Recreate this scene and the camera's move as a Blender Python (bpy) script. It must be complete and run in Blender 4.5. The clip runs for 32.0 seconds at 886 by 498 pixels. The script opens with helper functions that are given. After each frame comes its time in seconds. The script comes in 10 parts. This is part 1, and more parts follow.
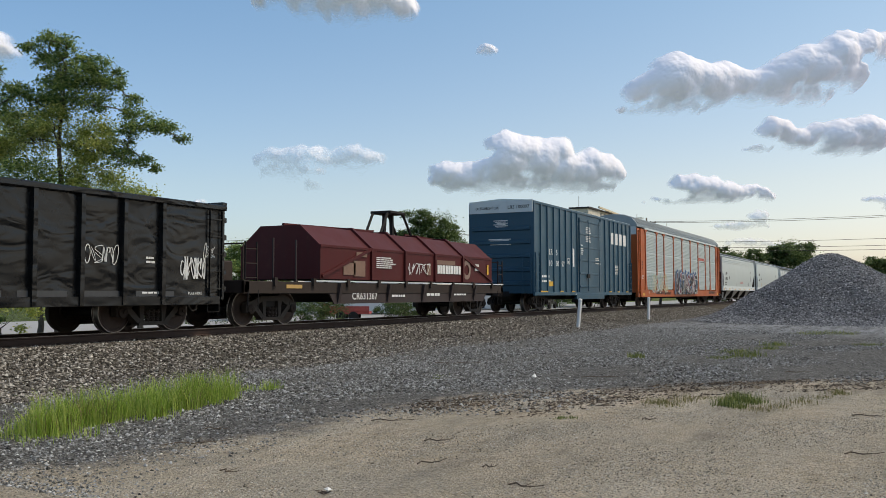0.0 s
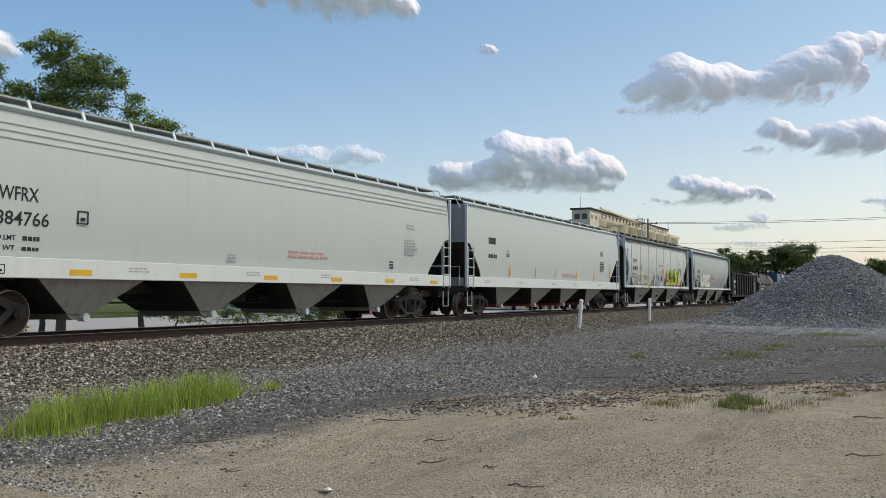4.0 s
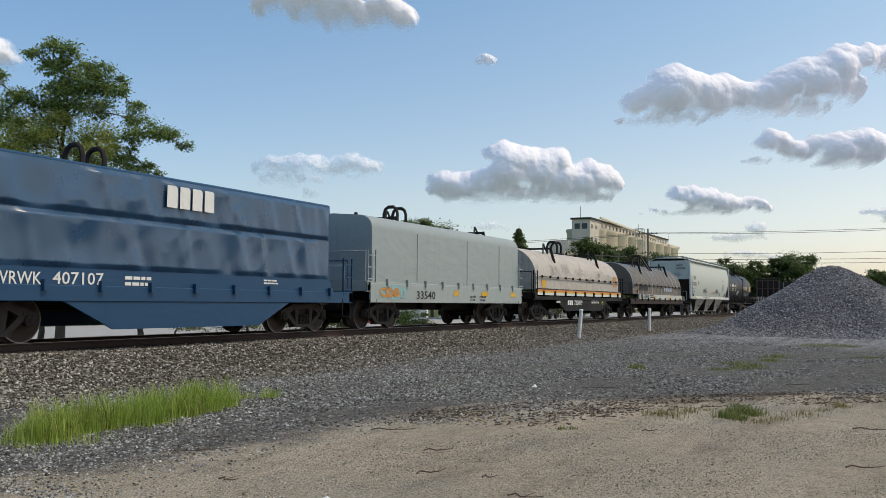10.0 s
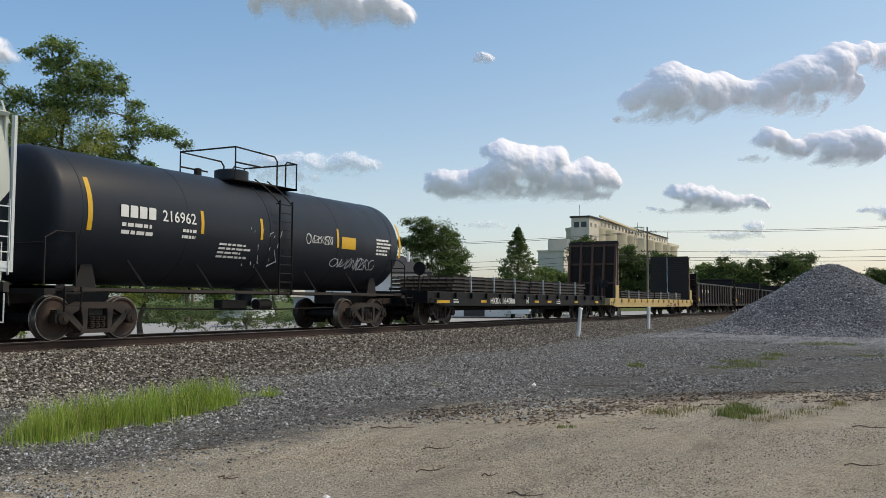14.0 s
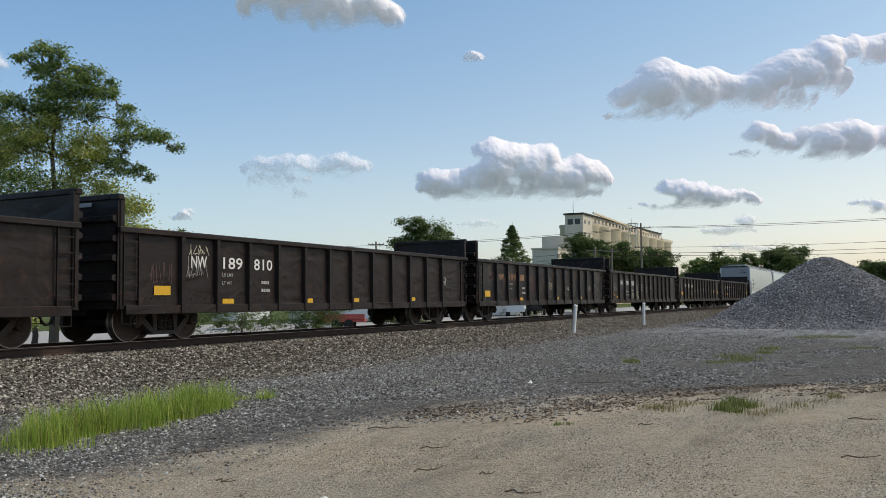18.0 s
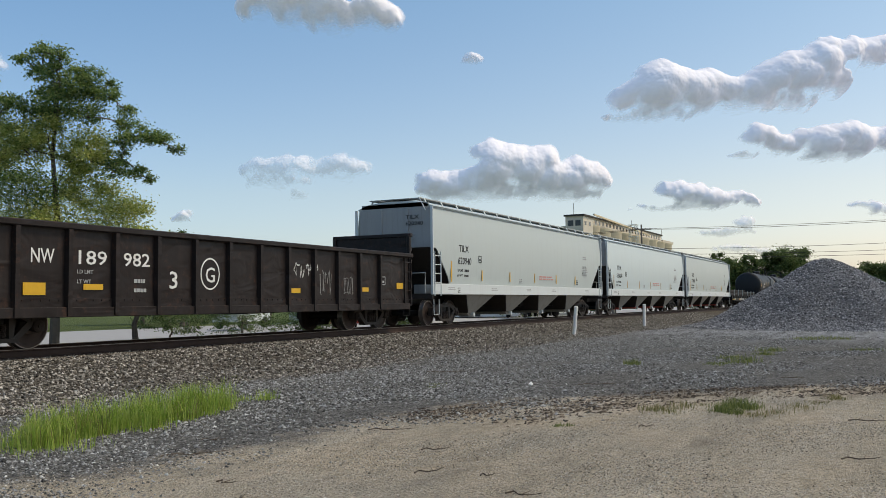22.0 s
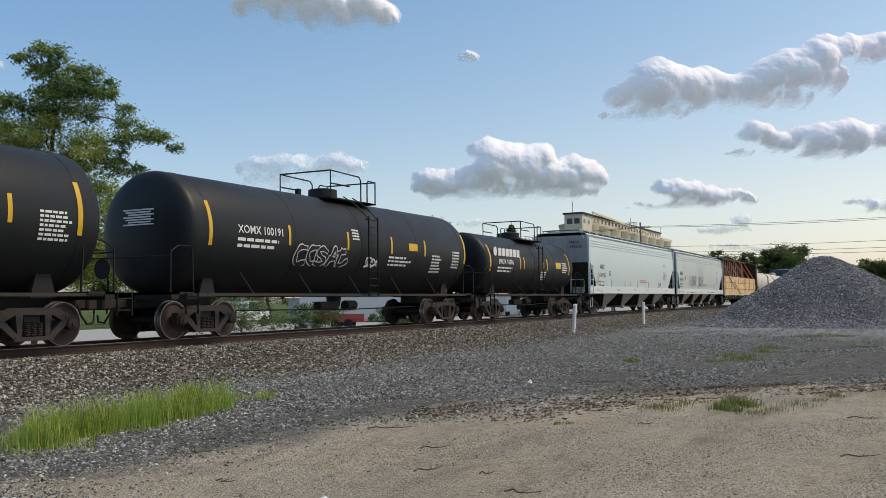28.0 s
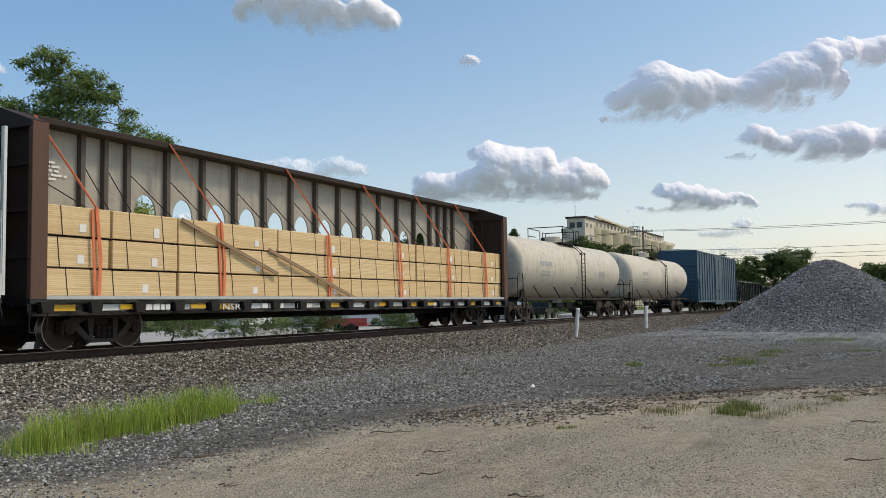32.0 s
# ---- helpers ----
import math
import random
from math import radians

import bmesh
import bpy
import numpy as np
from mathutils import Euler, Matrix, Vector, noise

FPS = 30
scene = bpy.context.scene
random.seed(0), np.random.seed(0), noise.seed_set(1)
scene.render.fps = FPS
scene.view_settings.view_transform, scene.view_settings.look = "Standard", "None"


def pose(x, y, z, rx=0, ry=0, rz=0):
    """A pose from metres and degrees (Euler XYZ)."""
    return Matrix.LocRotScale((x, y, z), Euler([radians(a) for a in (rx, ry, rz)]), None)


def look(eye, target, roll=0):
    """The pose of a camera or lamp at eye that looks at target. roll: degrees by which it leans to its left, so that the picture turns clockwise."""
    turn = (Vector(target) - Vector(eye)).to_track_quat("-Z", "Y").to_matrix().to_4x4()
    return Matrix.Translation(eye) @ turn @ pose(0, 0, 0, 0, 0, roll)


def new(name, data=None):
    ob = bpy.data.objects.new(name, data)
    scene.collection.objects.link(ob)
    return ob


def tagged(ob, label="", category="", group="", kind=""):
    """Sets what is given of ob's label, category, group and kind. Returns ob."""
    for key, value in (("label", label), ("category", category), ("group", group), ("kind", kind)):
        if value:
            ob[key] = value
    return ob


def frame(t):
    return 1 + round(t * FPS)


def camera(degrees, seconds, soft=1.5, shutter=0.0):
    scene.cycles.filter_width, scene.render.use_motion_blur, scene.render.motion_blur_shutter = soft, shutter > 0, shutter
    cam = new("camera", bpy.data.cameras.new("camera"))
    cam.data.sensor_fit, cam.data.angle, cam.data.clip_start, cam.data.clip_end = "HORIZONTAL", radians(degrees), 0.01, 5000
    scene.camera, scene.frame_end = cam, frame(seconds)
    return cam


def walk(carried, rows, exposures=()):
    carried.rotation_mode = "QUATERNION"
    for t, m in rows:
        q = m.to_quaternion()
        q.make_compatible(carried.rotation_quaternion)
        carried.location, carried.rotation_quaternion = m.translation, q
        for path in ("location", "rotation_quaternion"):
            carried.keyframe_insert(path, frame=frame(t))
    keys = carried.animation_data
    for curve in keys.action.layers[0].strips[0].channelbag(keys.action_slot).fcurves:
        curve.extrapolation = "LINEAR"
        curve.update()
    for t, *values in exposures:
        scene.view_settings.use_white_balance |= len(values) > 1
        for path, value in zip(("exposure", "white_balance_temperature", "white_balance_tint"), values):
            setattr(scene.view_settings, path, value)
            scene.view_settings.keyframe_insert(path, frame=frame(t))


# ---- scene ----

# ---------------------------------------------------------------- camera
EYE = (0.0, 0.0, 1.6)
cam = camera(53.06, 32.0, 0.7)


def aim(yaw, pitch, roll):
    y, p = radians(yaw), radians(pitch)
    way = Vector((math.cos(y) * math.cos(p), math.sin(y) * math.cos(p), math.sin(p)))
    return look(EYE, Vector(EYE) + way, roll)


# seconds, turn from the track's direction, tilt, roll
PATH = [
    (0, 27.351, 2.895, -0.086), (0.5, 27.345, 2.844, -0), (1, 27.374, 2.822, 0.049),
    (1.5, 27.416, 2.836, 0.152), (2, 27.418, 2.855, 0.148), (2.5, 27.474, 2.881, 0.214),
    (3, 27.475, 2.912, 0.127), (3.5, 27.453, 2.901, 0.123), (5.5, 27.325, 3.005, 0.124),
    (6, 27.285, 3.018, 0.203), (6.5, 27.276, 3.074, 0.35), (7, 27.238, 3.146, 0.39),
    (7.5, 27.243, 3.21, 0.294), (8, 27.261, 3.311, 0.164), (8.5, 27.316, 3.419, 0.166),
    (9, 27.389, 3.488, 0.243), (9.5, 27.442, 3.506, 0.334), (10, 27.435, 3.494, 0.401),
    (10.5, 27.411, 3.451, 0.384), (11, 27.398, 3.399, 0.362), (11.5, 27.404, 3.387, 0.368),
    (12, 27.389, 3.347, 0.341), (12.5, 27.385, 3.361, 0.304), (13, 27.39, 3.4, 0.345),
    (13.5, 27.384, 3.439, 0.294), (14, 27.39, 3.4, 0.345), (14.5, 27.389, 3.347, 0.341),
    (16.5, 27.194, 3.182, -0.185), (17, 27.128, 3.219, -0.287), (17.5, 27.065, 3.31, -0.497),
    (18, 27.017, 3.351, -0.593), (18.5, 26.993, 3.359, -0.62), (19, 26.983, 3.337, -0.617),
    (19.5, 27.027, 3.316, -0.512), (20, 27.087, 3.295, -0.455), (20.5, 27.104, 3.326, -0.485),
    (21, 27.113, 3.398, -0.502), (21.5, 27.088, 3.444, -0.526), (22, 27.046, 3.437, -0.566),
    (22.5, 26.983, 3.391, -0.614), (23, 26.939, 3.337, -0.674), (23.5, 26.958, 3.274, -0.647),
    (24, 26.987, 3.229, -0.68), (24.5, 27.033, 3.221, -0.701), (25, 27.059, 3.237, -0.693),
    (25.5, 27.081, 3.28, -0.691), (27.5, 27.002, 3.342, -0.72), (28, 26.985, 3.327, -0.686),
    (28.5, 26.99, 3.326, -0.781), (29, 26.992, 3.338, -0.857), (29.5, 26.996, 3.425, -0.951),
    (30, 27.026, 3.534, -0.953), (30.5, 27.025, 3.633, -0.908), (31, 27.021, 3.628, -0.855),
    (31.5, 27.052, 3.617, -0.857), (32, 27.144, 3.599, -0.76),
]
walk(cam, [(t, aim(a, b, c)) for t, a, b, c in PATH], exposures=[(0.0, 0.0, 7850, 12), (32.0, 0.0, 7850, 12)])

# ---------------------------------------------------------------- light
SUN_AZ, SUN_EL = radians(-62.0), radians(55.0)   # from the track's direction, counter-clockwise
sun_way = Vector((math.cos(SUN_AZ) * math.cos(SUN_EL), math.sin(SUN_AZ) * math.cos(SUN_EL), math.sin(SUN_EL)))
world = bpy.data.worlds.new("sky")
scene.world = world
world.use_nodes = True
wn = world.node_tree
sky = wn.nodes.new("ShaderNodeTexSky")
sky.sky_type, sky.sun_disc = "NISHITA", False
sky.sun_elevation, sky.sun_rotation = SUN_EL, radians(90) - SUN_AZ
sky.altitude, sky.air_density, sky.dust_density, sky.ozone_density = 100, 1.0, 1.4, 1.6
wn.nodes["Background"].inputs["Strength"].default_value = 0.18
# thin haze: paler at the horizon, deeper blue overhead
tc, sz, rp, mx = (wn.nodes.new("ShaderNode" + k) for k in ("TexCoord", "SeparateXYZ", "ValToRGB", "Mix"))
rp.color_ramp.elements[0].color, rp.color_ramp.elements[1].color = (0.83, 0.875, 1.10, 1), (0.70, 0.895, 1.01, 1)
rp.color_ramp.elements[1].position = 0.34
rp.color_ramp.elements.new(0.12).color = (0.87, 0.885, 0.955, 1)
mx.data_type, mx.blend_type = "RGBA", "MULTIPLY"
mx.inputs[0].default_value = 1.0
wn.links.new(tc.outputs["Generated"], sz.inputs[0])
wn.links.new(sz.outputs["Z"], rp.inputs["Fac"])
wn.links.new(sky.outputs["Color"], mx.inputs[6])
wn.links.new(rp.outputs["Color"], mx.inputs[7])
# deeper blue away from the sun
away, rp2, mx2 = (wn.nodes.new("ShaderNode" + k) for k in ("VectorMath", "ValToRGB", "Mix"))
away.operation = "DOT_PRODUCT"
away.inputs[1].default_value = (math.cos(SUN_AZ) * 0.5, math.sin(SUN_AZ) * 0.5, 0)
half = wn.nodes.new("ShaderNodeMath")
half.inputs[1].default_value = 0.5
rp2.color_ramp.elements[0].position, rp2.color_ramp.elements[1].position = 0.22, 0.78
rp2.color_ramp.elements[0].color, rp2.color_ramp.elements[1].color = (0.80, 0.96, 1.045, 1), (1.16, 1.08, 0.985, 1)
mx2.data_type, mx2.blend_type = "RGBA", "MULTIPLY"
mx2.inputs[0].default_value = 1.0
wn.links.new(tc.outputs["Generated"], away.inputs[0])
wn.links.new(away.outputs["Value"], half.inputs[0])
wn.links.new(half.outputs[0], rp2.inputs["Fac"])
wn.links.new(mx.outputs[2], mx2.inputs[6])
wn.links.new(rp2.outputs["Color"], mx2.inputs[7])
wn.links.new(mx2.outputs[2], wn.nodes["Background"].inputs["Color"])
sun = new("sun", bpy.data.lights.new("sun", "SUN"))
sun.data.energy, sun.data.angle, sun.data.color = 2.15, radians(10), (1.0, 0.91, 0.78)
sun.matrix_world = look((0, 0, 60) , Vector((0, 0, 60)) - sun_way)

# ---------------------------------------------------------------- materials
class Mat:
    """A small node graph under a Principled shader."""

    def __init__(self, name, rough=0.7, metal=0.0, spec=0.4):
        self.m = bpy.data.materials.new(name)
        self.m.use_nodes = True
        self.t = self.m.node_tree
        self.p = self.t.nodes["Principled BSDF"]
        self.p.inputs["Roughness"].default_value = rough
        self.p.inputs["Metallic"].default_value = metal
        self.p.inputs["Specular IOR Level"].default_value = spec

    def n(self, kind, **kw):
        nd = self.t.nodes.new("ShaderNode" + kind)
        for k, v in kw.items():
            nd.inputs[k.replace("_", " ")].default_value = v
        return nd

    def l(self, a, b):
        self.t.links.new(a, b)

    def coords(self, scale=(1, 1, 1), rnd=True, kind="Object"):
        c = self.n("TexCoord")
        mp = self.n("Mapping")
        mp.inputs["Scale"].default_value = scale
        self.l(c.outputs[kind], mp.inputs["Vector"])
        if rnd:
            o = self.n("ObjectInfo")
            k = self.t.nodes.new("ShaderNodeMath")
            k.operation = "MULTIPLY"
            k.inputs[1].default_value = 40
            self.l(o.outputs["Random"], k.inputs[0])
            self.l(k.outputs[0], mp.inputs["Location"])
        return mp.outputs["Vector"]

    def noise(self, vec, scale, detail=4, rough=0.6):
        n = self.n("TexNoise", Scale=scale, Detail=detail, Roughness=rough)
        self.l(vec, n.inputs["Vector"])
        return n.outputs["Fac"]

    def ramp(self, fac, stops, interp="LINEAR"):
        r = self.n("ValToRGB")
        e = r.color_ramp
        e.interpolation = interp
        while len(e.elements) < len(stops):
            e.elements.new(0.5)
        for el, (pos, col) in zip(e.elements, stops):
            el.position = pos
            el.color = (*col, 1) if len(col) == 3 else col
        self.l(fac, r.inputs["Fac"])
        return r.outputs["Color"]

    def mix(self, fac, a, b, mode="MIX"):
        x = self.n("Mix")
        x.data_type, x.blend_type = "RGBA", mode
        for s, v in ((x.inputs[0], fac), (x.inputs[6], a), (x.inputs[7], b)):
            if isinstance(v, (int, float)):
                s.default_value = v
            elif isinstance(v, tuple):
                s.default_value = (*v, 1)
            else:
                self.l(v, s)
        return x.outputs[2]

    def math(self, op, a, b=0.5):
        x = self.t.nodes.new("ShaderNodeMath")
        x.operation = op
        for s, v in ((x.inputs[0], a), (x.inputs[1], b)):
            if isinstance(v, (int, float)):
                s.default_value = v
            else:
                self.l(v, s)
        return x.outputs[0]

    def base(self, col):
        self.l(col, self.p.inputs["Base Color"])
        return self

    def bump(self, fac, strength=0.3, dist=0.01):
        b = self.n("Bump", Strength=strength, Distance=dist)
        self.l(fac, b.inputs["Height"])
        self.l(b.outputs["Normal"], self.p.inputs["Normal"])
        return self


def paint(name, col, dirt=(0.10, 0.085, 0.07), amount=0.45, rough=0.5, rust=0.0, metal=0.0, bump=0.15, dent=0.0, spec=0.35):
    """Weathered coach paint: cloudy fading, streaks running down, rust specks."""
    m = Mat(name, rough, metal, spec)
    v = m.coords((1, 1, 1))
    vs = m.coords((1.5, 1.5, 0.10))
    big = m.noise(v, 0.7, 5, 0.65)
    streak = m.noise(vs, 3.0, 6, 0.75)
    fine = m.noise(v, 22, 3, 0.6)
    c = m.mix(m.math("MULTIPLY", big, 0.3), tuple(k * 0.95 for k in col), tuple(min(1, k * 1.2 + 0.004) for k in col))
    k = m.math("MULTIPLY", m.math("SUBTRACT", streak, 0.50), 3.5)
    k = m.math("MULTIPLY", m.math("MINIMUM", m.math("MAXIMUM", k, 0.0), 1.0), amount)
    c = m.mix(k, c, tuple(dirt))
    if rust:
        r = m.ramp(m.noise(v, 3.5, 8, 0.72), [(0.58 - 0.12 * rust, (0, 0, 0)), (0.68, (1, 1, 1))])
        rc = m.ramp(fine, [(0.3, (0.09, 0.035, 0.02)), (0.7, (0.22, 0.09, 0.045))])
        c = m.mix(m.math("MULTIPLY", r, min(1.0, rust)), c, rc)
    m.base(c)
    m.l(m.math("ADD", m.math("MULTIPLY", big, 0.35), rough - 0.15), m.p.inputs["Roughness"])
    hgt = m.math("ADD", m.math("MULTIPLY", fine, 0.3), m.math("MULTIPLY", big, 1.2))
    if dent:
        # dents and creases of thin sheet
        warp = m.n("TexNoise", Scale=1.0, Detail=2.0, Roughness=0.45, Distortion=1.2)
        mp = m.n("Mapping")
        mp.inputs["Rotation"].default_value, mp.inputs["Scale"].default_value = (0, 0.6, 0), (0.8, 0.8, 1.7)
        m.l(v, mp.inputs["Vector"])
        m.l(mp.outputs["Vector"], warp.inputs["Vector"])
        hgt = m.math("ADD", m.math("MULTIPLY", hgt, 0.06), m.math("MULTIPLY", warp.outputs["Fac"], 1.0))
        m.bump(hgt, 1.0, dent)
    else:
        m.bump(hgt, bump, 0.02)
    return m.m


def plain(name, col, rough=0.6, metal=0.0, var=0.25, scale=8.0, spec=0.4):
    m = Mat(name, rough, metal, spec)
    v = m.coords()
    f = m.noise(v, scale, 5, 0.65)
    m.base(m.mix(f, tuple(k * (1 - var) for k in col), tuple(min(1, k * (1 + var)) for k in col)))
    m.bump(f, 0.15, 0.01)
    return m.m


def ground_mat():
    m = Mat("ground_dirt_and_gravel", 0.95, 0, 0.15)
    v = m.coords(rnd=False)
    sep = m.n("SeparateXYZ")
    m.l(v, sep.inputs[0])
    X, Y = sep.outputs[0], sep.outputs[1]
    wob = m.math("MULTIPLY", m.math("SUBTRACT", m.noise(v, 0.55, 5, 0.7), 0.5), 3.0)
    wob = m.math("ADD", wob, m.math("MULTIPLY", m.math("SUBTRACT", m.noise(v, 3.0, 4, 0.7), 0.5), 1.6))
    # the dirt's edge runs along the track, then bends towards the yard
    e1 = m.math("SUBTRACT", 8.35, m.math("MULTIPLY", X, 0.225))
    e2 = m.math("SUBTRACT", 20.6, m.math("MULTIPLY", X, 1.1))
    edge = m.math("SUBTRACT", Y, m.math("MINIMUM", e1, e2))
    side = m.math("ADD", edge, wob)
    fac = m.n("MapRange")
    fac.inputs["From Min"].default_value, fac.inputs["From Max"].default_value = -0.5, 0.5
    m.l(side, fac.inputs["Value"])
    fine = m.noise(v, 38, 5, 0.75)
    grit = m.n("TexVoronoi", Scale=42.0)
    m.l(v, grit.inputs["Vector"])
    grit2 = m.n("TexVoronoi", Scale=17.0)
    m.l(v, grit2.inputs["Vector"])
    mid = m.noise(v, 3.2, 7, 0.75)
    big = m.noise(v, 0.35, 5, 0.6)
    streak = m.noise(m.coords((0.35, 2.6, 1), False), 0.9, 6, 0.75)
    dirt = m.ramp(mid, [(0.25, (0.30, 0.237, 0.152)), (0.42, (0.53, 0.435, 0.305)), (0.58, (0.655, 0.55, 0.405)), (0.78, (0.74, 0.645, 0.505))])
    dirt = m.mix(m.ramp(big, [(0.42, (0, 0, 0)), (0.62, (0.75, 0.75, 0.75))]), dirt, (0.50, 0.445, 0.35))
    # wheel-worn bands: bare pale fines and darker damp soil
    worn = m.noise(m.coords((0.16, 0.75, 1), False), 1.1, 6, 0.68)
    dirt = m.mix(m.ramp(worn, [(0.36, (0.55, 0.55, 0.55)), (0.47, (0, 0, 0))]), dirt, (0.70, 0.625, 0.50))
    dirt = m.mix(m.ramp(worn, [(0.52, (0, 0, 0)), (0.66, (0.6, 0.6, 0.6))]), dirt, (0.30, 0.262, 0.205))
    speck = m.ramp(grit.outputs["Color"], [(0.15, (0.05, 0.048, 0.043)), (0.5, (0.20, 0.194, 0.175)), (0.82, (0.42, 0.41, 0.375)), (0.95, (0.80, 0.78, 0.73))])
    dirt = m.mix(m.ramp(fine, [(0.47, (0, 0, 0)), (0.58, (0.6, 0.6, 0.6))]), dirt, speck)
    # rotting bark and leaf litter where the dirt meets the gravel
    near = m.n("MapRange")
    near.inputs["From Min"].default_value, near.inputs["From Max"].default_value = -3.4, -0.6
    m.l(side, near.inputs["Value"])
    here = m.n("MapRange")
    here.inputs["From Min"].default_value, here.inputs["From Max"].default_value = 10.0, 13.0
    m.l(X, here.inputs["Value"])
    lit = m.ramp(streak, [(0.47, (0, 0, 0)), (0.55, (1, 1, 1))])
    litter = m.mix(fine, (0.035, 0.025, 0.018), (0.13, 0.085, 0.055))
    dirt = m.mix(m.math("MULTIPLY", m.math("MULTIPLY", lit, near.outputs[0]), m.math("MULTIPLY", here.outputs[0], 0.6)), dirt, litter)
    pale = m.math("MULTIPLY", m.ramp(streak, [(0.34, (1, 1, 1)), (0.44, (0, 0, 0))]), near.outputs[0])
    dirt = m.mix(m.math("MULTIPLY", pale, 0.7), dirt, (0.66, 0.55, 0.41))
    ruts = m.ramp(m.noise(m.coords((0.25, 1.8, 1), False), 1.3, 5, 0.7), [(0.56, (0, 0, 0)), (0.70, (0.5, 0.5, 0.5))])
    dirt = m.mix(ruts, dirt, (0.21, 0.172, 0.13))
    # bed colour darkened in patches for the shade between gravel stones
    grav = m.mix(m.ramp(mid, [(0.35, (0.75, 0.75, 0.75)), (0.65, (0.15, 0.15, 0.15))]), speck, (0.075, 0.070, 0.067))
    # pale stone dust round the stockpile
    d = m.n("VectorMath")
    d.operation = "DISTANCE"
    d.inputs[1].default_value = (48.0, 4.5, 0)
    m.l(v, d.inputs[0])
    dust = m.n("MapRange")
    dust.inputs["From Min"].default_value, dust.inputs["From Max"].default_value = 15.0, 8.0
    m.l(m.math("ADD", d.outputs["Value"], m.math("MULTIPLY", wob, 1.6)), dust.inputs["Value"])
    dusty = m.ramp(streak, [(0.4, (0.19, 0.195, 0.20)), (0.6, (0.40, 0.41, 0.42))])
    grav = m.mix(m.math("MULTIPLY", dust.outputs[0], 0.8), grav, dusty)
    col = m.mix(fac.outputs[0], dirt, grav)
    # bed under the ballast darkened: painted shade of the gaps between stones
    bank = m.n("MapRange")
    bank.inputs["From Min"].default_value, bank.inputs["From Max"].default_value = 11.4, 12.6
    m.l(m.math("ADD", Y, m.math("MULTIPLY", wob, 0.35)), bank.inputs["Value"])
    col = m.mix(bank.outputs[0], col, m.mix(fine, (0.045, 0.037, 0.029), (0.17, 0.147, 0.116)))
    far = m.n("MapRange")
    far.inputs["From Min"].default_value, far.inputs["From Max"].default_value = 20.0, 24.0
    m.l(Y, far.inputs["Value"])
    grass = m.ramp(mid, [(0.3, (0.05, 0.08, 0.02)), (0.7, (0.14, 0.17, 0.06))])
    col = m.mix(far.outputs[0], col, grass)
    m.base(col)
    m.bump(m.math("ADD", m.math("ADD", m.math("MULTIPLY", grit.outputs["Distance"], 0.8), m.math("MULTIPLY", grit2.outputs["Distance"], 0.7)), m.math("ADD", fine, m.math("MULTIPLY", mid, 2.0))), 1.0, 0.045)
    return m.m


def stone_mat(name, stops, rnd_scale=1.0, edge=None):
    m = Mat(name, 0.92, 0, 0.2)
    g = m.n("NewGeometry")
    v = m.coords(rnd=False)
    f = m.noise(v, 60, 3, 0.6)
    r = m.math("ADD", m.math("MULTIPLY", g.outputs["Random Per Island"], 0.85), m.math("MULTIPLY", f, 0.2))
    c = m.ramp(r, stops)
    if edge:
        c = m.mix(m.math("MULTIPLY", m.ramp(m.noise(v, 0.5, 4, 0.6), [(0.4, (0, 0, 0)), (0.65, (1, 1, 1))]), 0.5), c, edge)
    m.base(c)
    m.bump(f, 0.3, 0.01)
    return m.m


def leaf_mat(name, a, b, c, thin=0.35):
    m = Mat(name, 0.6, 0, 0.3)
    g = m.n("NewGeometry")
    v = m.coords(rnd=False)
    col = m.ramp(m.math("ADD", m.math("MULTIPLY", g.outputs["Random Per Island"], 0.6), m.math("MULTIPLY", m.noise(v, 0.5, 3), 0.4)), [(0.25, a), (0.5, b), (0.75, c)])
    m.base(col)
    tr = m.n("BsdfTranslucent")
    m.l(col, tr.inputs["Color"])
    mx = m.n("MixShader", Fac=thin)
    m.l(m.p.outputs[0], mx.inputs[1])
    m.l(tr.outputs[0], mx.inputs[2])
    m.l(mx.outputs[0], m.t.nodes["Material Output"].inputs["Surface"])
    return m.m


STEEL = plain("dark_cast_steel", (0.013, 0.011, 0.010), 0.8, 0.0)
BROWNSTEEL = plain("rusty_brown_steel", (0.030, 0.020, 0.016), 0.85, 0.0, 0.4)
TREAD = plain("rusty_worn_wheel_steel", (0.045, 0.028, 0.022), 0.65, 0.1, 0.45)
TRUCK = plain("dusty_truck_casting", (0.036, 0.028, 0.0235), 0.75, 0.0, 0.4)
RAIL = plain("rusty_rail_steel", (0.05, 0.030, 0.024), 0.8, 0.2, 0.35, 5)
RAILTOP = plain("polished_rail_head", (0.28, 0.26, 0.25), 0.35, 0.9, 0.1)
TIE = plain("creosoted_wood", (0.09, 0.072, 0.058), 0.95, 0, 0.5, 6)
BLACK = paint("black_car_paint", (0.0032, 0.0040, 0.0052), (0.012, 0.012, 0.013), 0.3, 0.24, dent=0.05, spec=0.36)
FLATBLACK = paint("flat_car_black_paint", (0.006, 0.0065, 0.007), (0.02, 0.018, 0.016), 0.4, 0.55, 0.15, spec=0.22)
TANKBLACK = paint("satin_black_tank_paint", (0.0155, 0.0168, 0.0188), (0.028, 0.027, 0.026), 0.35, 0.45, spec=0.22)
TANKGREY = paint("dark_blue_grey_tank_paint", (0.018, 0.0225, 0.030), (0.035, 0.034, 0.034), 0.3, 0.42, spec=0.22)
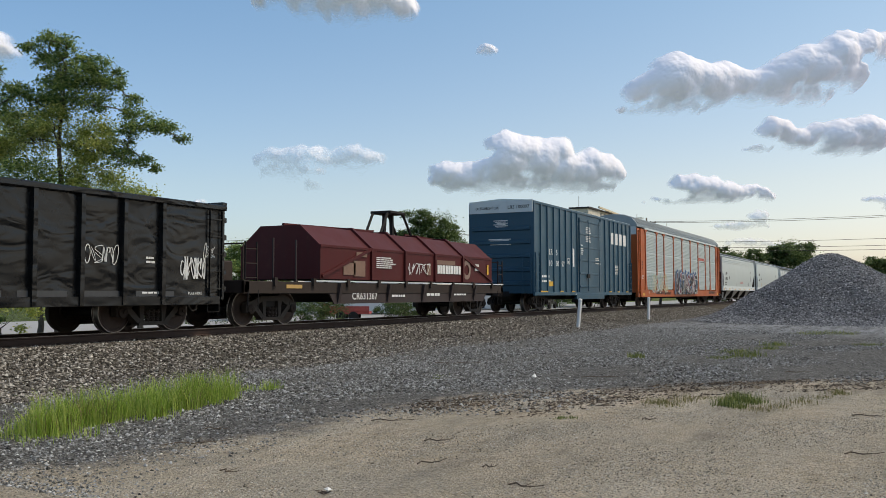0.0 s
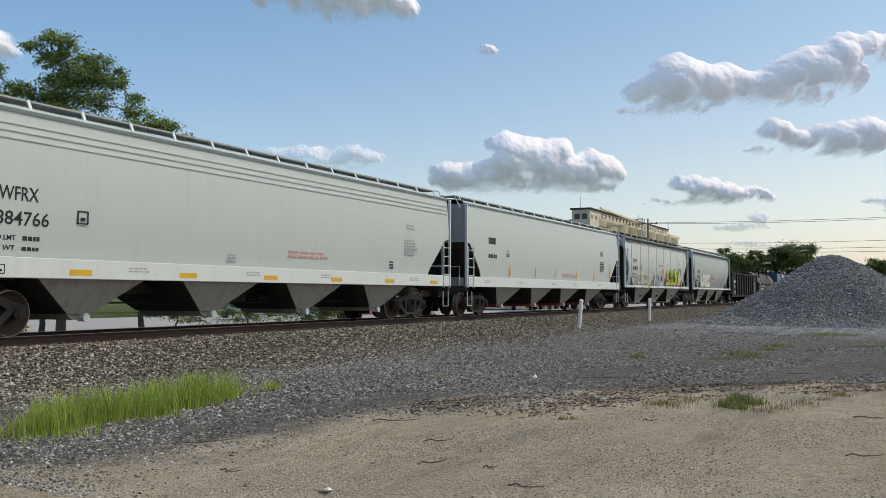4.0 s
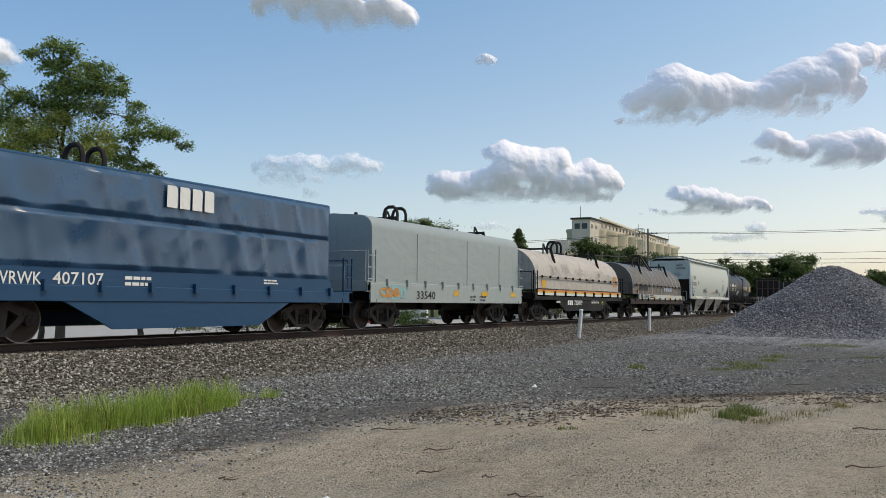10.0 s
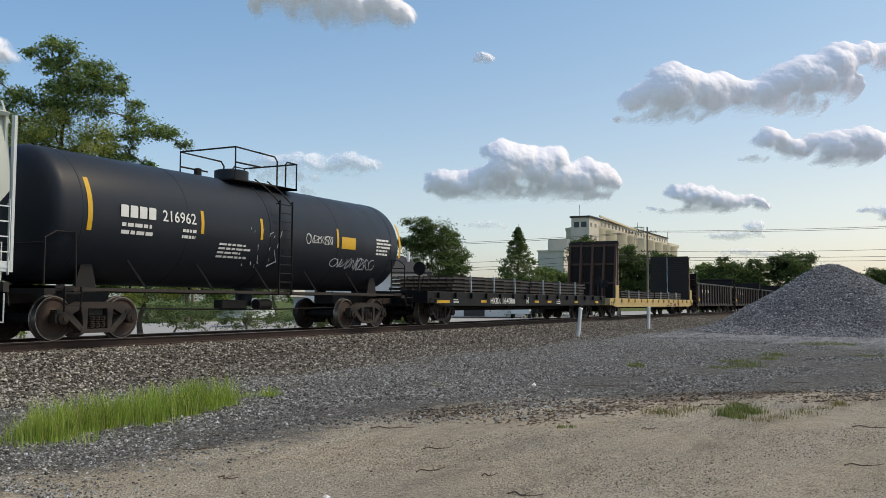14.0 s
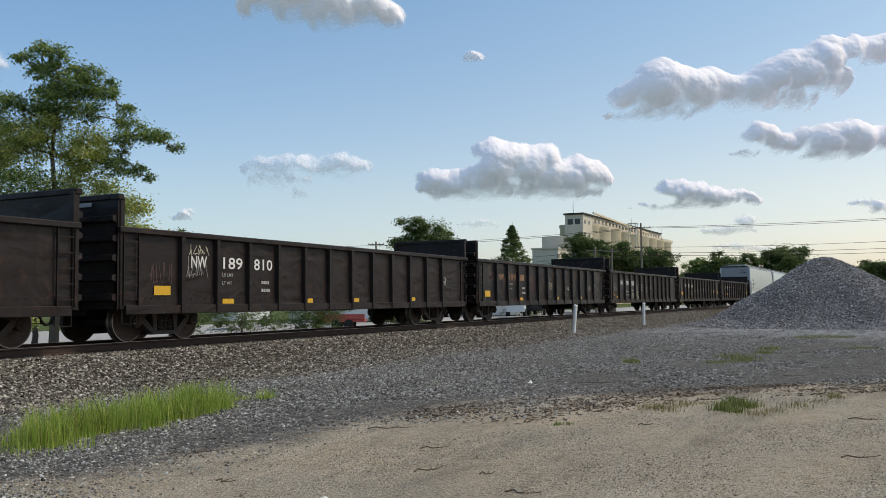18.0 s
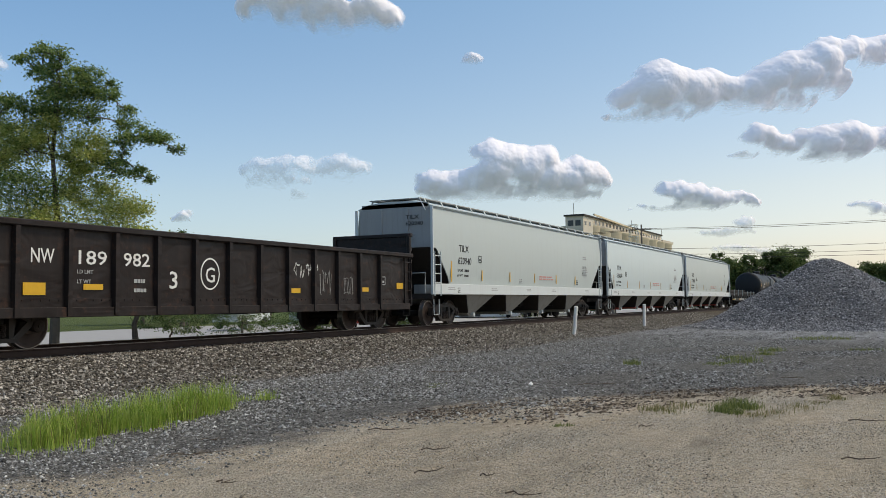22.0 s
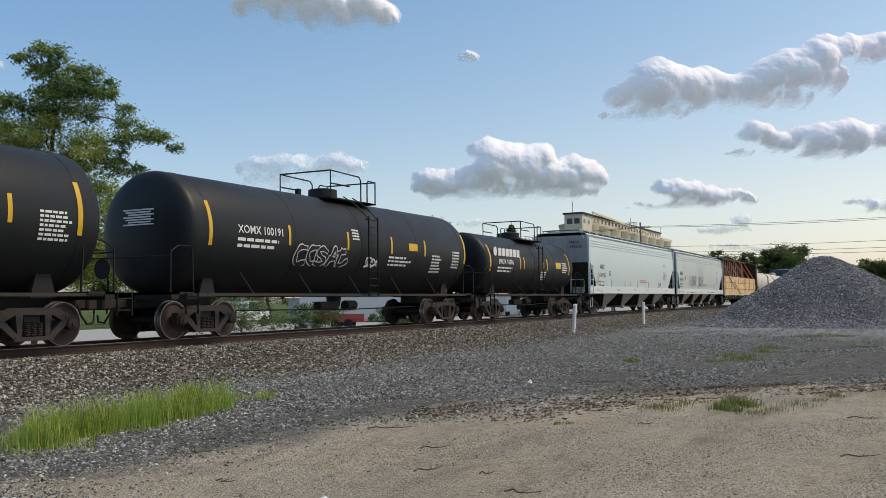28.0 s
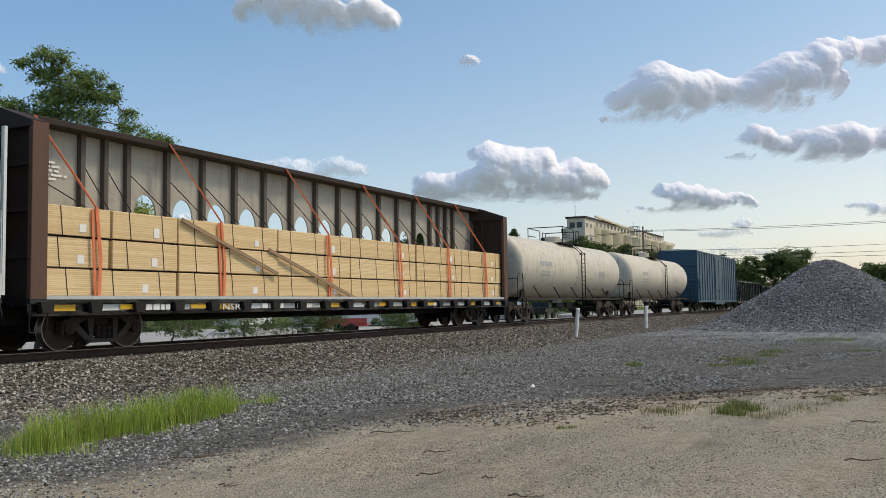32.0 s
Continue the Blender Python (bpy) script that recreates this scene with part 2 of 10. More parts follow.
TANKWHITE = paint("dirty_white_tank_paint", (0.58, 0.54, 0.45), (0.26, 0.19, 0.12), 0.75, 0.5, 0.4)
LIGHTGREY = paint("light_grey_car_paint", (0.475, 0.53, 0.52), (0.36, 0.36, 0.335), 0.22, 0.45)
CREAMGREY = paint("warm_grey_car_paint", (0.50, 0.54, 0.49), (0.36, 0.35, 0.31), 0.22, 0.5)
BLUEGREY = paint("pale_blue_grey_car_paint", (0.55, 0.635, 0.645), (0.36, 0.38, 0.38), 0.2, 0.42)
SOOTY = paint("sooty_roof_paint", (0.16, 0.155, 0.145), (0.035, 0.032, 0.03), 0.85, 0.7)
OLDGREY = paint("stained_grey_car_paint", (0.465, 0.495, 0.485), (0.20, 0.185, 0.165), 0.34, 0.6)
MIDGREY = paint("dull_green_grey_car_paint", (0.33, 0.375, 0.37), (0.20, 0.19, 0.17), 0.3, 0.5)
WHITE = paint("white_trim_paint", (0.60, 0.645, 0.645), (0.40, 0.37, 0.33), 0.25, 0.5)
# ends and walkways: a darker grey than the sides
ENDGREY = paint("darker_grey_end", (0.33, 0.335, 0.33), (0.12, 0.11, 0.10), 0.4, 0.6)
# dark slope paint; on the bays its tone also holds the slopes' shade
SLOPE = paint("dark_slope_paint_and_bay_shade", (0.035, 0.030, 0.027), (0.07, 0.06, 0.05), 0.5, 0.7)
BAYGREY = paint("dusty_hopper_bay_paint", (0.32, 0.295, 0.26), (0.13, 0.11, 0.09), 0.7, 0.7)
NAVY = paint("blue_boxcar_paint", (0.017, 0.070, 0.112), (0.04, 0.07, 0.08), 0.35, 0.42, 0.08, dent=0.012)
BLUE = paint("blue_cover_paint", (0.010, 0.058, 0.130), (0.02, 0.065, 0.12), 0.3, 0.36, dent=0.012, spec=0.3)
BLUESHEET = paint("glossy_blue_cover_sheet", (0.012, 0.062, 0.135), (0.03, 0.075, 0.12), 0.3, 0.27, bump=0.05, spec=0.75)
ORANGE = paint("orange_rack_paint", (0.42, 0.095, 0.025), (0.20, 0.08, 0.04), 0.35, 0.5)
GALV = paint("galvanised_sheet", (0.52, 0.59, 0.59), (0.28, 0.30, 0.29), 0.4, 0.42, 0, 0.35)
# darker copy of GALV: the roof's dim sky reflection is put into its colour
ROOFGALV = paint("galvanised_roof_reflection_tone", (0.27, 0.315, 0.33), (0.18, 0.20, 0.20), 0.4, 0.5, 0, 0.3)
MAROON = paint("faded_maroon_paint", (0.080, 0.0125, 0.0125), (0.055, 0.022, 0.018), 0.45, 0.55, 0.15, spec=0.2)
BROWNCOVER = paint("brown_coil_cover_paint", (0.046, 0.034, 0.033), (0.07, 0.052, 0.044), 0.4, 0.55, 0.1, spec=0.22)
TANCOVER = paint("dirty_cream_coil_cover_paint", (0.46, 0.425, 0.38), (0.20, 0.15, 0.115), 0.6, 0.6, 0.35, dent=0.05)
GREYCOVER = paint("worn_brown_grey_coil_cover_metal", (0.15, 0.122, 0.098), (0.07, 0.053, 0.042), 0.6, 0.5, 0.2, 0.0, dent=0.02, spec=0.25)
SILVERCOVER = paint("grey_green_coil_cover_paint", (0.29, 0.335, 0.335), (0.24, 0.24, 0.22), 0.4, 0.45, dent=0.02)
DARKGON = paint("stained_black_gondola_paint", (0.0095, 0.0098, 0.0110), (0.035, 0.027, 0.025), 0.55, 0.42, 0.5, dent=0.05, spec=0.22)
RUSTGON = paint("rusty_black_gondola_paint", (0.0185, 0.0140, 0.0132), (0.046, 0.030, 0.026), 0.5, 0.45, 0.22, dent=0.05, spec=0.2)
YELLOWFLAT = paint("faded_yellow_flatcar_paint", (0.52, 0.37, 0.16), (0.22, 0.15, 0.09), 0.5, 0.6, 0.2)
TAN = paint("tan_band_paint", (0.50, 0.31, 0.11), (0.24, 0.16, 0.09), 0.4, 0.6)
YELLOW = plain("reflective_yellow", (0.64, 0.365, 0.025), 0.4, 0, 0.12)
ORANGESTRIPE = plain("orange_stripe", (0.6, 0.2, 0.05), 0.5, 0, 0.15)
REDGATE = plain("faded_red_gate", (0.42, 0.075, 0.06), 0.6, 0, 0.3)
PRINTBLACK = plain("black_lettering", (0.02, 0.02, 0.022), 0.6, 0, 0.1)
PRINTWHITE = plain("white_lettering", (0.72, 0.72, 0.70), 0.6, 0, 0.12)
PRINTRED = plain("faint_red_lettering", (0.55, 0.25, 0.22), 0.7, 0, 0.2)
PRINTGREY = plain("faint_grey_lettering", (0.36, 0.37, 0.37), 0.7, 0, 0.2)
PLANK = plain("dark_bulkhead_planks", (0.034, 0.027, 0.023), 0.85, 0, 0.5, 9)
RAILSTOCK = plain("dark_rolled_steel", (0.030, 0.025, 0.023), 0.6, 0.15, 0.35)
CONCRETE = plain("aged_concrete", (0.64, 0.55, 0.40), 0.9, 0, 0.2, 0.35)
PALECONCRETE = plain("pale_concrete", (0.58, 0.53, 0.44), 0.9, 0, 0.18, 0.4)
DARKGLASS = plain("dark_window_glass", (0.03, 0.035, 0.04), 0.15, 0, 0.1)
ROOFING = plain("dark_grey_shingles", (0.048, 0.044, 0.043), 0.9, 0, 0.3, 3)
SIDING = plain("pale_siding", (0.62, 0.62, 0.60), 0.8, 0, 0.08, 2)
WOODPOLE = plain("weathered_pole_wood", (0.20, 0.165, 0.13), 0.9, 0, 0.3, 4)
WIRE = plain("dark_cable", (0.03, 0.03, 0.03), 0.6)
POSTWHITE = plain("white_plastic", (0.78, 0.77, 0.74), 0.45, 0, 0.06)
BARK = plain("grey_brown_bark", (0.11, 0.088, 0.07), 0.95, 0, 0.4, 5)
LEAF = leaf_mat("green_leaves", (0.075, 0.14, 0.045), (0.16, 0.245, 0.078), (0.31, 0.39, 0.13), 0.5)
LEAFYEL = leaf_mat("yellow_green_leaves", (0.21, 0.28, 0.065), (0.41, 0.46, 0.13), (0.62, 0.62, 0.22), 0.55)
LEAFDARK = leaf_mat("dark_green_leaves", (0.055, 0.10, 0.035), (0.10, 0.155, 0.05), (0.17, 0.22, 0.075))
BLADE = leaf_mat("fresh_grass", (0.18, 0.30, 0.045), (0.33, 0.46, 0.08), (0.54, 0.60, 0.17), 0.5)
WEED = leaf_mat("low_green_weeds", (0.08, 0.115, 0.03), (0.16, 0.20, 0.055), (0.28, 0.30, 0.10), 0.4)
DRYBLADE = leaf_mat("dry_grass", (0.11, 0.13, 0.035), (0.24, 0.22, 0.085), (0.42, 0.34, 0.19))
GROUND = ground_mat()
BALLAST = stone_mat("brown_grey_ballast_stones", [(0.05, (0.022, 0.019, 0.016)), (0.35, (0.100, 0.089, 0.075)), (0.70, (0.225, 0.205, 0.176)), (0.88, (0.38, 0.353, 0.31)), (0.99, (0.64, 0.61, 0.56))])
GRAVEL = stone_mat("grey_gravel_stones", [(0.05, (0.034, 0.033, 0.031)), (0.4, (0.135, 0.133, 0.122)), (0.7, (0.275, 0.278, 0.268)), (0.88, (0.40, 0.405, 0.395)), (0.99, (0.64, 0.64, 0.62))])
PEBBLE = stone_mat("tan_pebbles", [(0.05, (0.10, 0.086, 0.066)), (0.35, (0.34, 0.30, 0.235)), (0.7, (0.52, 0.475, 0.395)), (0.95, (0.70, 0.66, 0.58))])
PILESTONE = stone_mat("grey_crushed_stone", [(0.05, (0.06, 0.061, 0.063)), (0.5, (0.19, 0.19, 0.195)), (0.85, (0.35, 0.35, 0.355)), (0.97, (0.50, 0.50, 0.50))])
PILEBED = plain("packed_stone_fines", (0.11, 0.11, 0.114), 0.95, 0, 0.6, 14)
STICK = plain("weathered_twig", (0.12, 0.09, 0.065), 0.9, 0, 0.4, 20)


# ---------------------------------------------------------------- mesh tools
class Mesh:
    """Collects faces of one part; obj() links it as one object."""

    def __init__(self):
        self.v, self.f = [], []

    def add(self, vs, fs):
        k = len(self.v)
        self.v += [tuple(p) for p in vs]
        self.f += [tuple(i + k for i in q) for q in fs]
        return self

    def box(self, x0, x1, y0, y1, z0, z1, c=0.0):
        if c <= 0:
            return self.add([(x, y, z) for x in (x0, x1) for y in (y0, y1) for z in (z0, z1)],
                            [(0, 1, 3, 2), (4, 6, 7, 5), (0, 4, 5, 1), (2, 3, 7, 6), (0, 2, 6, 4), (1, 5, 7, 3)])
        bm = bmesh.new()
        bmesh.ops.create_cube(bm, size=1)
        bmesh.ops.scale(bm, vec=(x1 - x0, y1 - y0, z1 - z0), verts=bm.verts)
        bmesh.ops.translate(bm, vec=((x0 + x1) / 2, (y0 + y1) / 2, (z0 + z1) / 2), verts=bm.verts)
        bmesh.ops.bevel(bm, geom=bm.edges[:], offset=c, segments=1, affect="EDGES")
        bm.verts.index_update()
        self.add([v.co[:] for v in bm.verts], [[v.index for v in f.verts] for f in bm.faces])
        bm.free()
        return self

    def extrude(self, poly, a, b, axis="x"):
        """A closed outline swept from a to b; the outline lies in the two other axes."""
        n = len(poly)
        put = {"x": lambda k, p: (k, p[0], p[1]), "y": lambda k, p: (p[0], k, p[1]), "z": lambda k, p: (p[0], p[1], k)}[axis]
        vs = [put(a, p) for p in poly] + [put(b, p) for p in poly]
        fs = [(i, (i + 1) % n, n + (i + 1) % n, n + i) for i in range(n)]
        return self.add(vs, fs + [tuple(range(n))[::-1], tuple(range(n, 2 * n))])

    def beam(self, p, q, w, h=None):
        """A square bar from p to q."""
        h = h or w
        p, q = Vector(p), Vector(q)
        d = (q - p).normalized()
        u = d.cross(Vector((0, 0, 1)) if abs(d.z) < 0.9 else Vector((1, 0, 0))).normalized()
        n = d.cross(u)
        vs = [e + u * a * w / 2 + n * b * h / 2 for e in (p, q) for a, b in ((-1, -1), (1, -1), (1, 1), (-1, 1))]
        return self.add(vs, [(0, 1, 2, 3), (7, 6, 5, 4), (0, 4, 5, 1), (1, 5, 6, 2), (2, 6, 7, 3), (3, 7, 4, 0)])

    def tube(self, pts, r, n=6, r2=None, caps=True):
        """A round bar through the points."""
        pts = [Vector(p) for p in pts]
        rings, u = [], None
        for i, p in enumerate(pts):
            d = (pts[min(i + 1, len(pts) - 1)] - pts[max(i - 1, 0)]).normalized()
            if u is None:
                u = d.cross(Vector((0, 0, 1)) if abs(d.z) < 0.9 else Vector((1, 0, 0))).normalized()
            u = (u - d * u.dot(d)).normalized()
            w = d.cross(u)
            rr = r + ((r2 if r2 is not None else r) - r) * i / max(1, len(pts) - 1)
            rings.append([p + u * rr * math.cos(2 * math.pi * k / n) + w * rr * math.sin(2 * math.pi * k / n) for k in range(n)])
        vs = [q for g in rings for q in g]
        fs = [(i * n + k, i * n + (k + 1) % n, (i + 1) * n + (k + 1) % n, (i + 1) * n + k) for i in range(len(pts) - 1) for k in range(n)]
        if caps:
            fs += [tuple(range(n))[::-1], tuple(range((len(pts) - 1) * n, len(pts) * n))]
        return self.add(vs, fs)

    def lathe(self, prof, axis="x", n=24, at=(0, 0, 0), close=True):
        """Turns a profile of (along, radius) round an axis."""
        vs, fs, m = [], [], len(prof)
        for a, r in prof:
            for k in range(n):
                c, s = r * math.cos(2 * math.pi * k / n), r * math.sin(2 * math.pi * k / n)
                p = {"x": (a, c, s), "y": (c, a, s), "z": (c, s, a)}[axis]
                vs.append((p[0] + at[0], p[1] + at[1], p[2] + at[2]))
        for i in range(m - 1):
            fs += [(i * n + k, i * n + (k + 1) % n, (i + 1) * n + (k + 1) % n, (i + 1) * n + k) for k in range(n)]
        if close:
            fs += [tuple(range(n))[::-1], tuple(range((m - 1) * n, m * n))]
        return self.add(vs, fs)

    def data(self, name, mat, smooth=True):
        me = bpy.data.meshes.new(name)
        me.from_pydata(self.v, [], self.f)
        bm = bmesh.new()
        bm.from_mesh(me)
        bmesh.ops.recalc_face_normals(bm, faces=bm.faces)
        bm.to_mesh(me)
        bm.free()
        if smooth:
            me.shade_smooth()
            me.set_sharp_from_angle(angle=radians(32))
        me.materials.append(mat)
        return me

    def obj(self, name, mat, parent=None, label="", smooth=True, at=None):
        return link(name, self.data(name, mat, smooth), parent, label, at)


def link(name, data, parent=None, label="", at=None):
    ob = new(name, data)
    if parent:
        ob.parent = parent
    if at is not None:
        ob.matrix_basis = at
    if label:
        ob["label"] = label
    return ob


def ripple(X, Y, size, seed, octaves=4, gain=0.55):
    """Smooth random relief between -1 and 1."""
    rng = np.random.default_rng(seed)
    out, amp, tot = np.zeros_like(X), 1.0, 0.0
    for o in range(octaves):
        tab = rng.uniform(-1, 1, (97, 89))
        u, w = X / size + 31.7 * o, Y / size + 17.3 * o
        i, j = np.floor(u).astype(int), np.floor(w).astype(int)
        fu, fw = u - i, w - j
        fu, fw = fu * fu * (3 - 2 * fu), fw * fw * (3 - 2 * fw)
        t = lambda a, b: tab[(i + a) % 97, (j + b) % 89]
        out += amp * ((t(0, 0) * (1 - fu) + t(1, 0) * fu) * (1 - fw) + (t(0, 1) * (1 - fu) + t(1, 1) * fu) * fw)
        tot += amp
        amp, size = amp * gain, size * 0.5
    return out / tot


SHARED = {}


def shared(key, make):
    """Mesh data made once and used by all alike parts."""
    if key not in SHARED:
        SHARED[key] = make()
    return SHARED[key]


def thing(name, label, category, group="", kind="", at=None):
    ob = new(name)
    ob.empty_display_size = 0.2
    if at is not None:
        ob.matrix_basis = at
    return tagged(ob, label, category, group, kind)


def text_data(words, size, mat, align="LEFT", stretch=1.0):
    def make():
        cu = bpy.data.curves.new("lettering", "FONT")
        cu.body, cu.size, cu.align_x, cu.extrude = words, size, align, 0.002
        cu.resolution_u, cu.offset = 2, size * 0.007
        ob = bpy.data.objects.new("lettering", cu)
        me = bpy.data.meshes.new_from_object(ob)
        bpy.data.objects.remove(ob)
        me.materials.clear()
        me.materials.append(mat)
        return me
    return shared(("text", words, size, mat.name, align), make)


def bars(spec, y, mat, parent, name="lettering"):
    """Illegible writing: thin bars at (x0, x1, z, height)."""
    m = Mesh()
    for x0, x1, z, h in spec:
        m.box(x0, x1, y - 0.003, y + 0.002, z, z + h)
    return m.obj(name, mat, parent, smooth=False)


def lines(x, z, w, n, h, gap, rng):
    """A block of n short lines of small print, broken into words."""
    out = []
    for i in range(n):
        a = x
        end = x + w * rng.uniform(0.7, 1.0)
        while a < end:
            b = min(end, a + rng.uniform(0.08, 0.22) * w)
            out.append((a, b, z - i * (h + gap), h))
            a = b + 0.035 * w
    return out

# ---------------------------------------------------------------- the place
DC, ZR = 16.2, 0.755        # the track's middle line and the height of the rail's top
FWD, RIGHT = Vector((0.890, 0.4555, 0)), Vector((0.4555, -0.890, 0))


def spot(side, depth, z=0.0):
    """A place by its distance ahead of the yard's lookout and to its side."""
    return Vector(EYE[:2] + (0,)) + FWD * depth + RIGHT * side + Vector((0, 0, z))


def raw(name, verts, faces, mat, smooth=False):
    me = bpy.data.meshes.new(name)
    nv, nf, k = len(verts), len(faces), faces.shape[1]
    me.vertices.add(nv)
    me.vertices.foreach_set("co", np.asarray(verts, np.float32).ravel())
    me.loops.add(nf * k)
    me.loops.foreach_set("vertex_index", np.asarray(faces, np.int32).ravel())
    me.polygons.add(nf)
    me.polygons.foreach_set("loop_start", np.arange(0, nf * k, k, dtype=np.int32))
    me.polygons.foreach_set("use_smooth", np.full(nf, smooth))
    me.update(calc_edges=True)
    me.validate()
    me.materials.append(mat)
    return me


def ground_z(x, y):
    """Height of the yard and of the ballast bank."""
    b = np.interp(y, [-60, 12.3, 13.9, 14.6, 17.8, 18.5, 20.2, 60], [0, 0.0, 0.42, 0.545, 0.545, 0.42, -0.15, -0.15])
    return b + 0.035 * np.sin(x * 0.7 + 1.3 * np.sin(y * 0.5)) * np.exp(-((y - 5) / 6) ** 2)


# ground: one sheet, finer near the lookout
def build_ground():
    xs = np.unique(np.concatenate([np.linspace(-2500, -60, 14), np.arange(-60, 120, 1.5), np.linspace(120, 4200, 30)]))
    ys = np.unique(np.concatenate([np.linspace(-2500, -20, 12), np.arange(-20, 12, 1.0), np.arange(12, 22, 0.35), np.linspace(22, 4200, 30)]))
    X, Y = np.meshgrid(xs, ys, indexing="ij")
    Z = ground_z(X, Y)
    V = np.stack([X, Y, Z], -1).reshape(-1, 3)
    n, m = len(xs), len(ys)
    I = np.arange(n * m).reshape(n, m)
    F = np.stack([I[:-1, :-1], I[1:, :-1], I[1:, 1:], I[:-1, 1:]], -1).reshape(-1, 4)
    tagged(new("ground", raw("ground", V, F, GROUND, True)), "tan packed dirt yard running into dark grey gravel", "ground", kind="structure")


build_ground()


def stones(name, xyz, size, mat, rng, flat=0.7):
    """Many angular stones: jittered octahedra in one mesh."""
    n = len(xyz)
    base = np.array([(1, 0, 0), (-1, 0, 0), (0, 1, 0), (0, -1, 0), (0, 0, 1), (0, 0, -1)], float)
    a = rng.uniform(0, 6.28, n)
    J = base[None] * rng.uniform(0.55, 1.25, (n, 6, 1)) + rng.uniform(-0.25, 0.25, (n, 6, 3))
    J[..., 2] *= flat
    c, s = np.cos(a)[:, None], np.sin(a)[:, None]
    R = np.stack([J[..., 0] * c - J[..., 1] * s, J[..., 0] * s + J[..., 1] * c, J[..., 2]], -1)
    V = (R * np.asarray(size)[:, None, None] + xyz[:, None, :]).reshape(-1, 3)
    f = np.array([(0, 2, 4), (2, 1, 4), (1, 3, 4), (3, 0, 4), (2, 0, 5), (1, 2, 5), (3, 1, 5), (0, 3, 5)])
    F = (f[None] + (np.arange(n) * 6)[:, None, None]).reshape(-1, 3)
    return new(name, raw(name, V, F, mat))


def scatter(rng, n, x0, x1, y0, y1, bias=1.0):
    u = rng.uniform(0, 1, n) ** bias
    return x0 + (x1 - x0) * u, rng.uniform(y0, y1, n)


def dirt_edge(x):
    """Where the packed dirt gives way to gravel."""
    return np.minimum(8.35 - 0.225 * x, 20.6 - 1.1 * x)


def build_stones():
    rng = np.random.default_rng(3)
    x, y = scatter(rng, 84000, 8.0, 75, 11.6, 16.0, 1.8)
    keep = y > 12.1 + 0.4 * np.sin(x * 0.6) + rng.normal(0, 0.25, len(x))
    x, y = x[keep], y[keep]
    s = rng.uniform(0.016, 0.044, len(x))
    z = ground_z(x, y) + s * rng.uniform(0.0, 0.7, len(x))
    tagged(stones("ballast", np.stack([x, y, z], -1), s, BALLAST, rng), "brown-grey crushed stone ballast banked under the track", "ballast", kind="stuff")
    x, y = scatter(rng, 210000, 5.0, 54, -1.0, 13.0, 1.6)
    edge = dirt_edge(x) + 0.9 * np.sin(x * 0.9) + 0.5 * np.sin(x * 2.3 + y) + rng.normal(0, 0.6, len(x))
    keep = (y > edge) & (y < 1.45 * x + 0.6) & (y > 0.006 * x) & (np.sin(x * 1.1 + 2 * np.sin(y * 0.8)) + np.sin(y * 1.9 + x * 0.4) + rng.normal(0, 0.8, len(x)) > np.interp(y, [2, 6, 9], [0.8, -0.4, -1.3])) & ((np.hypot(x - 52, y - 4) > 13 + rng.normal(0, 2.0, len(x))) | (rng.uniform(0, 1, len(x)) < 0.3))
    x, y = x[keep], y[keep]
    s = rng.uniform(0.010, 0.034, len(x)) * np.interp(x, [6, 9, 14, 22], [0.6, 0.8, 0.85, 0.85]) * np.where(rng.uniform(0, 1, len(x)) > 0.95, 1.6, 1)
    tagged(stones("gravel", np.stack([x, y, ground_z(x, y) + s * 0.2], -1), s, GRAVEL, rng), "loose dark grey and white gravel beside the track", "gravel", kind="stuff")
    x, y = scatter(rng, 170000, 4.5, 22, -1, 8, 1.4)
    edge = dirt_edge(x) + rng.normal(0, 0.4, len(x))
    keep = (y < edge) & (y < 1.45 * x + 0.6) & (y > -0.02 * x - 0.2) & (np.sin(x * 1.7 + 1.5 * np.sin(y * 1.3)) + np.sin(y * 2.9 + x) + rng.normal(0, 0.7, len(x)) > 0.1)
    x, y = x[keep], y[keep]
    s = rng.uniform(0.003, 0.0115, len(x)) * np.where(rng.uniform(0, 1, len(x)) > 0.985, 1.8, 1)
    tagged(stones("pebbles", np.stack([x, y, ground_z(x, y) + s * 0.3], -1), s, PEBBLE, rng), "small tan pebbles strewn over packed dirt", "pebbles", kind="stuff")


build_stones()


